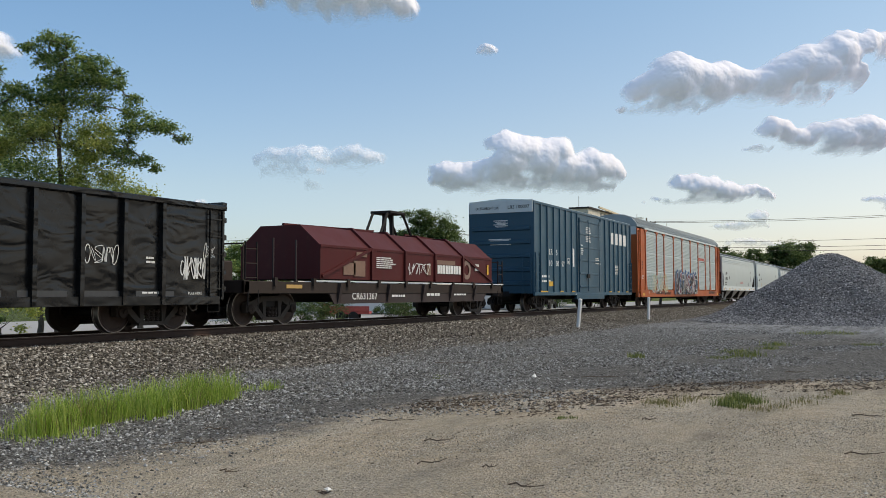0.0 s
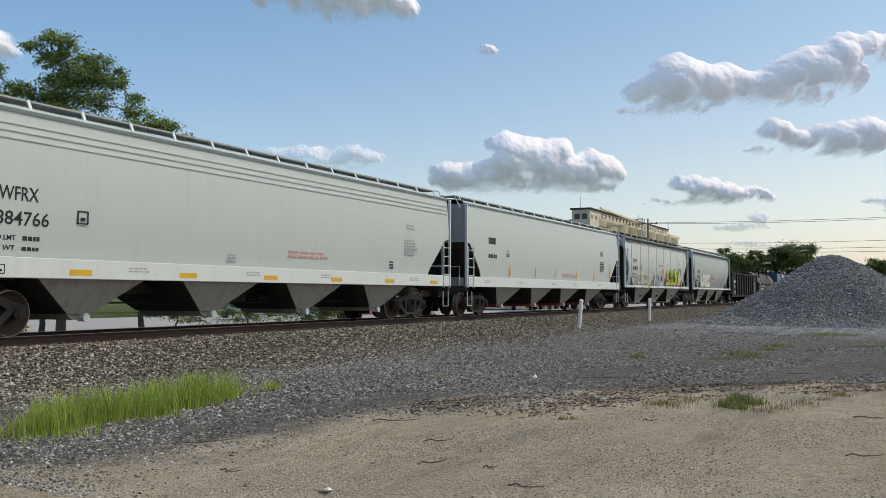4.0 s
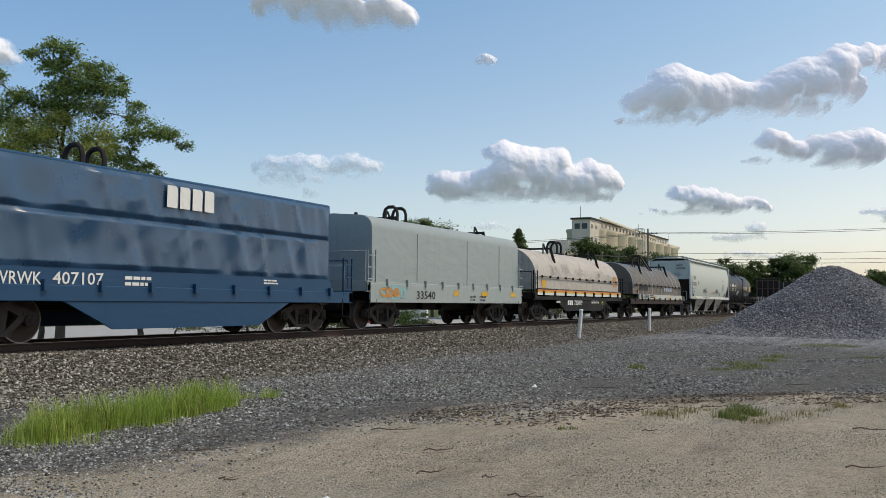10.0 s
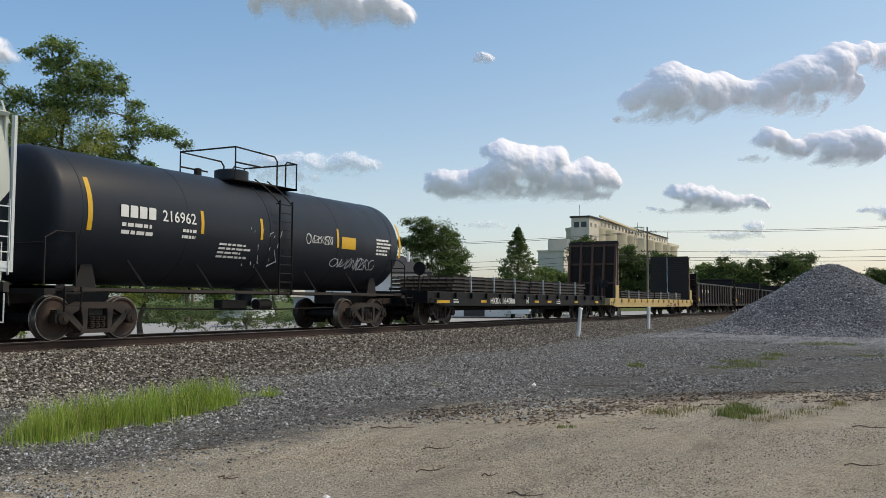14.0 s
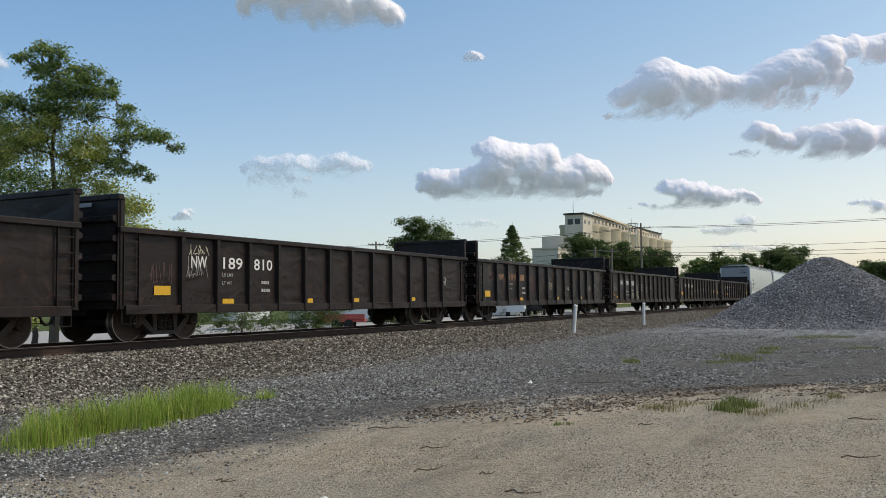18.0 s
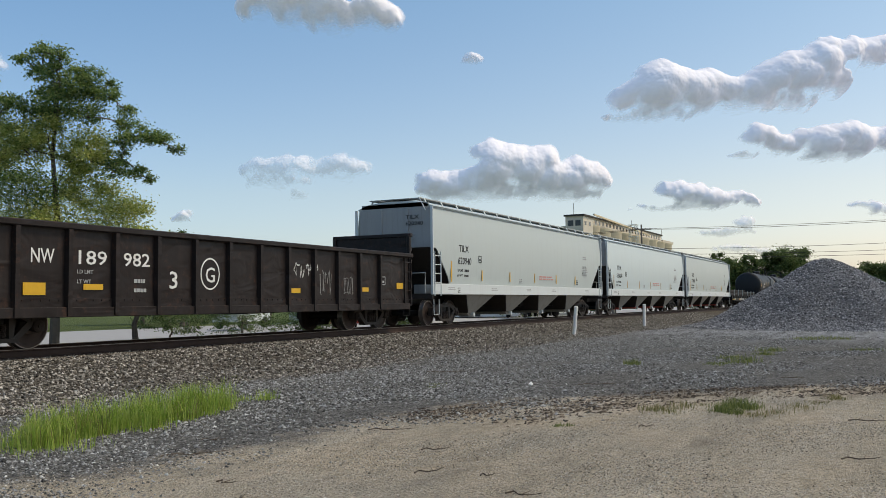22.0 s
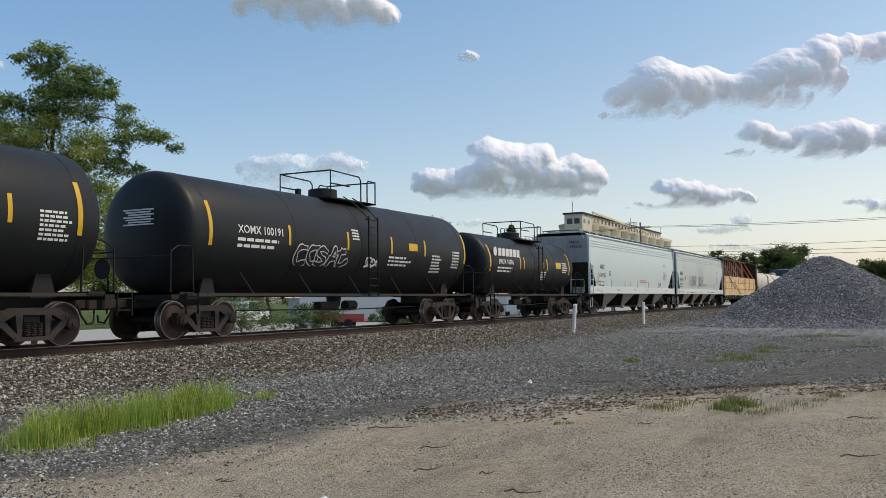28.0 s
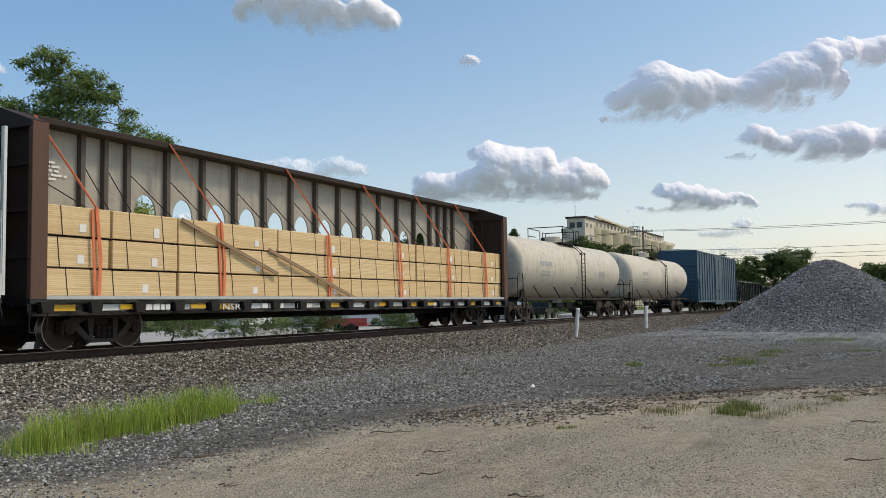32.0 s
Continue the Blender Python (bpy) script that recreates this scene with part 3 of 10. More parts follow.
def build_litter():
    """Flakes of bark and rotten leaf where dirt and gravel meet."""
    rng = np.random.default_rng(31)
    cx, cy = rng.uniform(11, 19.5, 60), rng.uniform(-1.4, 0.9, 60)
    k = (60 * rng.uniform(0, 1, 2800) ** 1.7).astype(int)
    x = cx[k] + rng.normal(0, 0.55, len(k))
    y = dirt_edge(x) - 0.5 + cy[k] + rng.normal(0, 0.14, len(k))
    n = len(x)
    ln, wd, a = rng.uniform(0.012, 0.07, n), rng.uniform(0.006, 0.018, n), rng.normal(0.0, 0.7, n)
    ca, sa = np.cos(a), np.sin(a)
    z = ground_z(x, y) + 0.008
    P = np.stack([x, y, z], -1)
    U, W = np.stack([ca * ln, sa * ln, rng.uniform(-0.004, 0.012, n)], -1), np.stack([-sa * wd, ca * wd, rng.uniform(-0.004, 0.006, n)], -1)
    T = np.array([0.0, 0.0, 0.014])
    V = np.stack([P - U, P - W, P + U, P + W, P + T], 1).reshape(-1, 3)
    f = np.array([(0, 1, 4), (1, 2, 4), (2, 3, 4), (3, 0, 4)])
    F = (f[None] + (np.arange(n) * 5)[:, None, None]).reshape(-1, 3)
    m = stone_mat("bark_and_leaf_litter", [(0.1, (0.03, 0.023, 0.018)), (0.6, (0.10, 0.076, 0.056)), (0.95, (0.26, 0.205, 0.15))])
    tagged(new("litter", raw("litter", V, F, m)), "dark brown bark flakes and leaf litter on dirt", "litter", kind="stuff")


build_litter()


# the stockpile of crushed stone
PX, PY, PR, PH = 54.6, 3.6, 6.6, 3.85


def pile_z(x, y):
    """Height of the heap: a straight-sided cone with a blunt tip and a short run-out."""
    r = np.hypot(x - PX, (y - PY) * 0.95)
    a = np.arctan2(y - PY, x - PX)
    rr = PR * (1 + 0.05 * np.sin(3 * a + 1) + 0.02 * np.sin(7 * a))
    u = np.maximum(1 - r / rr, -0.3)
    z = PH * 1.06 * np.clip(u, -0.3, 1)
    z = np.where(u < 0.1, PH * 1.06 * 0.25 * (u + 0.3) ** 2 / 0.4, z)
    z = np.where(r < 0.9, z - 0.35 * (0.9 - r) ** 2, z)
    return z + 0.06 * np.sin(x * 2.1 + np.sin(y * 1.7)) * np.clip(u * 4, 0, 1) - 0.03


def build_pile():
    rng = np.random.default_rng(8)
    g = np.linspace(-9.2, 9.2, 120)
    X, Y = np.meshgrid(PX + g, PY + g, indexing="ij")
    V = np.stack([X, Y, pile_z(X, Y)], -1).reshape(-1, 3)
    n = len(g)
    I = np.arange(n * n).reshape(n, n)
    F = np.stack([I[:-1, :-1], I[1:, :-1], I[1:, 1:], I[:-1, 1:]], -1).reshape(-1, 4)
    pile = tagged(new("stockpile", raw("stockpile", V, F, PILEBED, True)), "cone-shaped stockpile of blue-grey crushed stone", "stockpile")
    a, q = rng.uniform(1.6, 5.2, 27000), np.sqrt(rng.uniform(0, 1, 27000))
    x, y = PX + np.cos(a) * q * PR * 1.2, PY + np.sin(a) * q * PR * 1.2
    s = rng.uniform(0.025, 0.07, len(x))
    st = stones("loose_stone", np.stack([x, y, pile_z(x, y) + s * 0.4], -1), s, PILESTONE, rng, 0.8)
    st.parent = pile
    tagged(st, kind="stuff")


build_pile()


# track
def build_track():
    track = thing("railway_track", "rusty steel rails on wooden sleepers bedded in ballast", "railway track", kind="structure", at=pose(0, DC, 0))
    prof = [(-0.07, 0), (0.07, 0), (0.07, 0.015), (0.012, 0.035), (0.012, 0.13), (0.036, 0.145), (0.036, 0.168), (-0.036, 0.168), (-0.036, 0.145), (-0.012, 0.13), (-0.012, 0.035), (-0.07, 0.015)]
    for y in (-0.755, 0.755):
        rail = Mesh().extrude([(a + y, b + ZR - 0.176) for a, b in prof], -80, 900).obj("rail", RAIL, track, smooth=False)
        Mesh().box(-80, 900, y - 0.034, y + 0.034, ZR - 0.0085, ZR).obj("rail_head", RAILTOP, rail, "bright worn running surface", smooth=False)
    tie = shared("tie", lambda: Mesh().box(-0.115, 0.115, -1.3, 1.3, -0.17, 0.0, 0.012).data("sleeper", TIE, False))
    rng = random.Random(5)
    for i in range(230):
        link("sleeper", tie, track, at=pose(-4 + i * 0.52 + rng.uniform(-0.02, 0.02), rng.uniform(-0.03, 0.03), ZR - 0.178, 0, 0, rng.uniform(-1, 1)))
    far = Mesh()
    for i in range(600):
        x = -4 + (230 + i) * 0.52
        far.box(x - 0.115, x + 0.115, -1.3, 1.3, ZR - 0.35, ZR - 0.178)
    tagged(far.obj("sleepers_beyond", TIE, track, smooth=False), kind="stuff")
    plate = shared("plate", lambda: Mesh().box(-0.09, 0.09, -0.17, 0.17, 0, 0.018).data("tie_plate", RAIL, False))
    for i in range(110):
        link("tie_plate", plate, track, at=pose(-4 + i * 0.52, -0.755, ZR - 0.178))


build_track()


# marker posts
def post(x, y, lean, turn):
    p = thing("marker_post", "white plastic marker post with a rounded cap in gravel", "marker post", "posts along the track", at=pose(x, y, float(ground_z(np.array(x), np.array(y))) - 0.02, lean, turn))
    Mesh().lathe([(0, 0.085), (1.2, 0.085)], "z", 14).obj("tube", POSTWHITE, p)
    Mesh().lathe([(1.2, 0.094), (1.24, 0.094), (1.275, 0.07), (1.285, 0.02)], "z", 14).obj("cap", POSTWHITE, p)


post(37.6, 12.75, 5.0, 1.0)
post(50.0, 12.8, 1.2, 0.0)


# grass
def blades(name, label, spots, n, hmin, hmax, mat, seed, group="", wide=1.0):
    """Tufts of curved three-piece blades round the spots (x, y, spread)."""
    rng = np.random.default_rng(seed)
    sp = np.array(spots)
    tall = rng.uniform(0.4, 1.15, len(sp))
    k = rng.integers(0, len(sp), n)
    x = sp[k, 0] + rng.normal(0, 1, n) * sp[k, 2]
    y = sp[k, 1] + rng.normal(0, 1, n) * sp[k, 2] * 0.7
    h = (hmin + (hmax - hmin) * rng.uniform(0, 1, n) ** 1.3) * tall[k]
    a = rng.uniform(0, 6.283, n)
    lean = rng.uniform(0.05, 1.0, n) * h
    w = rng.uniform(0.0022, 0.0052, n) * wide
    z = ground_z(x, y) - 0.01
    ca, sa = np.cos(a), np.sin(a)
    P = np.stack([x, y, z], -1)
    U = np.stack([-sa, ca, 0 * a], -1) * w[:, None]
    M = P + np.stack([ca * lean * 0.12, sa * lean * 0.12, h * 0.5], -1)
    K = P + np.stack([ca * lean * 0.45, sa * lean * 0.45, h * 0.85], -1)
    T = P + np.stack([ca * lean, sa * lean, h * (1 - 0.12 * lean / h)], -1)
    V = np.stack([P - U, P + U, M + U * 0.9, M - U * 0.9, K + U * 0.6, K - U * 0.6, T], 1).reshape(-1, 3)
    f = np.array([(0, 1, 2), (0, 2, 3), (3, 2, 4), (3, 4, 5), (5, 4, 6)])
    F = (f[None] + (np.arange(n) * 7)[:, None, None]).reshape(-1, 3)
    return tagged(new(name, raw(name, V, F, mat)), label, "grass", group, "stuff")


# twigs
def twig(x, y, length, turn, bend=0.05, r=0.008):
    n = 5
    z = float(ground_z(np.array(x), np.array(y))) + r
    m = Mesh().tube([(length * (i / n - 0.5), bend * math.sin(i * 1.7), 0.01 * (i % 2)) for i in range(n + 1)], r, 5, r * 0.4)
    m.tube([(0.0, bend * math.sin(4), 0.005), (length * 0.2, bend * 2.2, 0.02)], r * 0.6, 4, r * 0.2)
    tagged(m.obj("twig", STICK, at=pose(x, y, z, 0, 0, turn)), "dry broken twig lying on dirt", "twig", "twigs on the ground")


def on_ground(px, py):
    d = 1.6 * 1570 / (py - 519)
    return spot((px - 784) / 1570 * d, d)


rg = random.Random(12)
strip = [(7.0 + 3.75 * i / 69 + rg.uniform(-0.15, 0.15), 9.0 + 0.008 * i + rg.gauss(0, 0.24), rg.uniform(0.04, 0.17)) for i in range(70)]
blades("grass_strip", "strip of bright green tall grass in gravel", strip, 7400, 0.06, 0.52, BLADE, 1)
blades("dry_grass_stems", "yellowed stems standing in green grass", strip[::3], 700, 0.15, 0.5, DRYBLADE, 9)
blades("grass_strip", "thin seedling grass at the ballast foot", [(11.6, 9.7, 0.2), (8.6, 10.0, 0.5), (10.0, 10.1, 0.5), (7.2, 9.6, 0.4), (11.9, 9.4, 0.12), (7.0, 8.5, 0.3), (6.7, 8.9, 0.25)], 1100, 0.05, 0.26, BLADE, 2)


def tufts(*rows):
    """Places on the ground by plan points (across, down, spread)."""
    return [(*on_ground(a, b).xy, c) for a, b, c in rows]


blades("weed_patch", "low green weeds in grey gravel", tufts((1268, 630, 0.25), (1290, 622, 0.3), (1310, 628, 0.3), (1362, 612, 0.3), (1350, 618, 0.2), (1425, 592, 0.5), (1455, 588, 0.7), (1485, 592, 0.4), (1116, 632, 0.15), (1530, 611, 0.4)), 2600, 0.03, 0.2, WEED, 3, wide=1.6)
blades("weed_patch", "lone green weed sprig in gravel", tufts((772, 663, 0.1), (765, 668, 0.08), (1000, 740, 0.07), (985, 741, 0.06)), 260, 0.02, 0.09, WEED, 6)
blades("dry_weed_patch", "half-dry weeds flattened on bare dirt", tufts((1150, 708, 0.14), (1175, 712, 0.2), (1200, 704, 0.16), (1235, 700, 0.12), (1330, 722, 0.2), (1365, 716, 0.16), (1405, 708, 0.2), (1440, 700, 0.14), (1470, 694, 0.12)), 1500, 0.015, 0.12, DRYBLADE, 4)
blades("dry_weed_patch", "low yellow-green weed clump on bare dirt", tufts((1275, 712, 0.12), (1300, 704, 0.16), (1322, 708, 0.12), (1295, 716, 0.1)), 1500, 0.03, 0.17, WEED, 5)


for px, py, ln, tn in ((350, 775, 0.75, -40), (380, 752, 0.3, -70), (690, 745, 0.55, -62), (770, 780, 0.32, -55), (760, 815, 0.35, -30), (920, 855, 0.3, -85), (400, 824, 0.2, -90), (860, 824, 0.14, -60), (1515, 803, 0.4, -65), (1055, 714, 0.4, -66), (1140, 741, 0.2, -60), (570, 862, 0.08, 20), (800, 640, 1.3, -60), (1530, 735, 0.5, -80), (1060, 665, 0.9, -55), (1520, 610, 0.9, -50), (1400, 660, 0.5, -65)):
    p = on_ground(px, py)
    twig(p.x, p.y, ln, tn)
for px, py, s in ((937, 666, 0.07), (200, 735, 0.04), (575, 862, 0.03), (1000, 665, 0.03)):
    p = on_ground(px, py)
    rr = np.random.default_rng(px)
    tagged(stones("pale_stone", np.array([[p.x, p.y, s * 0.3]]), [s], POSTWHITE, rr), "single white stone lying on the dirt", "stone")


# ---------------------------------------------------------------- trees
def leaves(lobes, n, size, seed, depth_scale=1.0, clumps=9, loose=0.36):
    """Leaf quads gathered in clumps on the lobes (side, depth, z, r side, r z)."""
    rng = np.random.default_rng(seed)
    L = np.array(lobes, float)
    wgt = (L[:, 3] * L[:, 4]) ** 0.65
    nc = max(len(L), int(clumps * len(L)))
    k = rng.choice(len(L), nc, p=wgt / wgt.sum())
    d = rng.normal(0, 1, (nc, 3))
    d[:, 2] += 0.25
    d /= np.linalg.norm(d, axis=1)[:, None]
    q = rng.uniform(0.25, 1.0, nc) ** 0.5
    C = np.stack([L[k, 0] + d[:, 0] * q * L[k, 3], L[k, 1] + d[:, 1] * q * L[k, 3] * depth_scale, L[k, 2] + d[:, 2] * q * L[k, 4]], -1)
    R = np.sqrt(L[k, 3] * L[k, 4]) * rng.uniform(0.6, 1.25, nc) * loose
    share = (L[k, 3] * L[k, 4]) / np.bincount(k, minlength=len(L))[k]
    j = rng.choice(nc, n, p=share / share.sum())
    o = rng.normal(0, 1, (n, 3)) * np.array([1.0, 1.0, 0.62])
    P = C[j] + o * R[j][:, None] * 0.62
    u = rng.normal(0, 1, (n, 3))
    u[:, 2] *= 0.6
    u /= np.linalg.norm(u, axis=1)[:, None]
    w = np.cross(u, rng.normal(0, 0.55, (n, 3)) + np.array([0.0, 0.0, 1.0]))
    w /= np.linalg.norm(w, axis=1)[:, None] + 1e-9
    s = rng.uniform(0.55, 1.15, n)[:, None] * size
    V = np.stack([P - u * s, P + w * s * 0.55, P + u * s, P - w * s * 0.55], 1).reshape(-1, 3)
    return V, np.arange(n * 4).reshape(n, 4)


def tree(name, label, at, lobes, n, size, mat, seed, trunk=0.25, mats2=None, lean=0.0, category="tree", clumps=9, loose=0.36):
    """A tapered trunk, limbs to the lobes and a crown of single leaves."""
    t = thing(name, label, category, at=Matrix.Translation(at) @ pose(0, 0, 0, 0, 0, -62.9))
    rng = random.Random(seed)
    m = Mesh()
    top = max(l[2] for l in lobes)
    stem = [Vector((lean * k / 7 + rng.uniform(-0.15, 0.15) * (k > 0), rng.uniform(-0.15, 0.15) * (k > 0), top * 0.92 * k / 7 - 0.1)) for k in range(8)]
    m.tube(stem, trunk, 8, trunk * 0.12)
    m.obj("trunk", BARK, t)
    heart = [Vector((l[0], l[1], l[2] - 0.3 * l[4])) for l in lobes]
    for i, l in enumerate(lobes):
        b = Mesh()
        e = Vector((l[0], l[1], l[2]))
        # each limb forks from the nearest one nearer the trunk, or from the trunk itself
        a = min(stem[1:6], key=lambda p: (p - e).length + 1.2 * max(0.0, p.z - e.z + 0.6))
        for j, q in enumerate(heart):
            if j != i and abs(q.x) < abs(e.x) - 0.15 and q.z < e.z + 0.6 and (q - e).length < (a - e).length:
                a = q
        pts = [a.lerp(e, k / 5) + Vector((rng.uniform(-0.1, 0.1), rng.uniform(-0.1, 0.1), 0.1 * math.sin(k * 0.63) * (e - a).length * 0.5)) * (0 < k < 5) for k in range(6)]
        b.tube(pts, trunk * 0.2, 5, trunk * 0.05)
        for j in range(3):
            d = Vector((rng.gauss(0, 1), rng.gauss(0, 1), rng.gauss(0, 0.8))).normalized()
            b.tube([pts[2 + j], pts[4].lerp(e + Vector((d.x * l[3], d.y * l[3], d.z * l[4])) * 0.8, 0.6), e + Vector((d.x * l[3], d.y * l[3], d.z * l[4])) * 0.85], trunk * 0.05, 4, trunk * 0.02)
        b.obj("limb", BARK, t)
    groups = {}
    for l in lobes:
        groups.setdefault(l[5] if len(l) > 5 else 0, []).append(l[:5])
    for g, ls in groups.items():
        area = sum(l[3] * l[4] for l in ls) / sum(l[3] * l[4] for l in lobes)
        V, F = leaves(ls, int(n * area), size, seed + g, 0.9, clumps, loose)
        link("crown", raw("crown", V, F, (mat, mats2 or mat)[g]), t)
    return t


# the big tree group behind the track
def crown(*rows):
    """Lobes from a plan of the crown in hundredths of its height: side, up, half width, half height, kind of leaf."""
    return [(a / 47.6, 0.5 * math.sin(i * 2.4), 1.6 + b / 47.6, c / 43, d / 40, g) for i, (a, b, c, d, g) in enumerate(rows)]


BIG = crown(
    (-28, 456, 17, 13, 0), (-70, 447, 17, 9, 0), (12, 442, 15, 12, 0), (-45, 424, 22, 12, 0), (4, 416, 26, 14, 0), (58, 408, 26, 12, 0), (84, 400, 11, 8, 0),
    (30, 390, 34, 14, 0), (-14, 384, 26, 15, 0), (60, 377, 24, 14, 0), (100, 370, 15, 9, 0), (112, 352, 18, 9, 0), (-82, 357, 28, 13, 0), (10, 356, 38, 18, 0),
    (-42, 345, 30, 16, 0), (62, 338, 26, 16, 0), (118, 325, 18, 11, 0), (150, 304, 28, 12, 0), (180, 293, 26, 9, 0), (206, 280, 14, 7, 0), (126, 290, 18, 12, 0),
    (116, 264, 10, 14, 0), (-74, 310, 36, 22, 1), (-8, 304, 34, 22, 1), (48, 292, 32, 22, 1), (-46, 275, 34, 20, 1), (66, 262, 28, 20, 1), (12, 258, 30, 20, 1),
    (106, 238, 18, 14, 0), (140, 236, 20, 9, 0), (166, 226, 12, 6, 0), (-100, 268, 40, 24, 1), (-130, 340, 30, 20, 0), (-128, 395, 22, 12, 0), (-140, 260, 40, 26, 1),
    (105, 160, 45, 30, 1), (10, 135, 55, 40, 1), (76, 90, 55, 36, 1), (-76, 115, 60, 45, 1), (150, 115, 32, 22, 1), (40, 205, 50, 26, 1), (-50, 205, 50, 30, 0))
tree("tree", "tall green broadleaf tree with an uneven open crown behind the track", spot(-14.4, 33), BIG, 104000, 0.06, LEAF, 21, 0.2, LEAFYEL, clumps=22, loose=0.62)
LOW = [(0, 0, 2.6, 1.5, 1.1, 1), (1.8, 0.4, 3.0, 1.3, 1.0, 1), (-1.8, 0.3, 2.7, 1.3, 1.1), (0.4, 0.8, 3.6, 1.5, 0.8, 1), (3.0, 0.6, 2.2, 0.9, 0.9)]
tree("tree", "low yellow-green tree beside a taller one", spot(-12.0, 35), LOW, 14000, 0.09, LEAF, 22, 0.14, LEAFYEL)
tree("tree", "low yellow-green tree beside a taller one", spot(-16.5, 36), LOW, 14000, 0.09, LEAF, 23, 0.14, LEAFYEL)
tree("shrub", "sparse roadside shrub with thin stems", spot(-15.5, 31), [(-1.0, 0, 0.9, 0.9, 0.6), (0.6, 0, 1.0, 0.8, 0.7, 1)], 2200, 0.07, LEAF, 24, 0.05, LEAFYEL, category="shrub")


def round_lobes(w, h, rng, low=0.25):
    out = []
    for i in range(20):
        a = rng.uniform(0, 6.28)
        zz = low + (0.88 - low) * ((i + rng.random()) / 20)
        rr = w * 0.5 * math.sqrt(max(0.05, 1 - ((zz - 0.5) / 0.55) ** 2)) * 0.78
        out.append((math.cos(a) * rr, math.sin(a) * rr * 0.6, zz * h, w * rng.uniform(0.15, 0.24), h * rng.uniform(0.08, 0.13)))
    return out + [(0, 0, h * 0.55, w * 0.36, h * 0.33), (0, 0, h * 0.7, w * 0.3, h * 0.22)]


for i, (side, depth, w, h, n, mat) in enumerate(((-1.9, 110, 8.4, 12.6, 15000, LEAFDARK), (-20.5, 70, 4.2, 7.6, 6000, LEAFDARK), (-21.0, 90, 6.0, 7.4, 7000, LEAF), (-18.5, 95, 5.5, 7.8, 6000, LEAF),
        (-27, 80, 6.5, 6.5, 6000, LEAF), (19.4, 120, 6.0, 11.0, 9000, LEAFDARK), (24.0, 124, 8.0, 10.0, 10000, LEAFDARK), (29.2, 122, 7.6, 9.0, 9000, LEAFDARK), (14.5, 118, 6.5, 6.4, 6000, LEAF), (10.5, 118, 6.5, 5.6, 5000, LEAF), (49.0, 150, 9.0, 9.6, 9000, LEAFDARK), (44.5, 152, 7.0, 8.6, 7000, LEAF),
        (58.5, 150, 9.5, 10.8, 10000, LEAFDARK), (60.0, 140, 6.0, 6.6, 5000, LEAFYEL), (74, 150, 8.0, 8.0, 7000, LEAFDARK), (53.5, 155, 7.0, 8.0, 6000, LEAF), (65, 160, 8.0, 8.0, 6000, LEAF))):
    tree("tree", "dense dark green round-crowned tree in the distance" if mat is LEAFDARK else "broad green tree in the distance", spot(side, depth), round_lobes(w, h, random.Random(40 + i)), int(n * 2.6), 0.15 * depth / 110, mat, 60 + i, 0.22, clumps=10, loose=0.4)
for i, (side, depth, w, h) in enumerate(((-9.5, 42, 5.0, 1.9), (-6.2, 44, 3.6, 1.6), (-13.5, 44, 4.0, 1.6), (-2.2, 46, 3.0, 1.3), (14, 110, 8, 3.6), (19, 115, 8, 3.0), (34, 120, 9, 4.0), (3.0, 105, 7, 4.0))):
    tree("shrub", "dense dark green shrub behind the track", spot(side, depth), round_lobes(w, h, random.Random(80 + i), 0.15), 9000, 0.05 if depth < 60 else 0.14, LEAFDARK, 90 + i, 0.06, category="shrub", clumps=8, loose=0.5)


def conifer(at, h, w, seed):
    t = thing("conifer_tree", "dark green pointed spruce tree in the distance", "tree", at=Matrix.Translation(at))
    Mesh().tube([(0, 0, -0.1), (0, 0, h)], 0.2, 7, 0.02).obj("trunk", BARK, t)
    rng = np.random.default_rng(seed)
    Vs, Fs, k = [], [], 0
    for i in range(26):
        z = h * (0.06 + 0.92 * i / 26)
        r = w / 2 * (1 - i / 26.5) ** 1.1 * rng.uniform(0.85, 1.12)
        for a in rng.uniform(0, 6.28, 11):
            lobe = [(math.cos(a) * r * 0.62, math.sin(a) * r * 0.62, z - 0.12 * r, r * 0.5 + 0.08, 0.2 + 0.1 * r)]
            V, F = leaves(lobe, 60, 0.14, int(rng.integers(1e6)), 1.0, 4, 0.4)
            Vs.append(V), Fs.append(F + k)
            k += len(V)
    link("crown", raw("crown", np.concatenate(Vs), np.concatenate(Fs), LEAFDARK), t)


conifer(spot(8.0, 100), 10.4, 10.5, 4)


def far_woods():
    rng = np.random.default_rng(77)
    lobes = []
    for i in range(240):
        x = rng.uniform(-150, 1300)
        y = rng.uniform(330, 420) if x < 500 else rng.uniform(140, 420)
        h = rng.uniform(5, 9)
        lobes += [(x, y, h * 0.45, rng.uniform(5, 10), h * 0.5)]
    V, F = leaves(lobes, 40000, 0.8, 78, 1.0, 5, 0.7)
    tagged(new("far_woods", raw("far_woods", V, F, LEAFDARK)), "low dark green line of distant woods", "woods", kind="stuff")


far_woods()


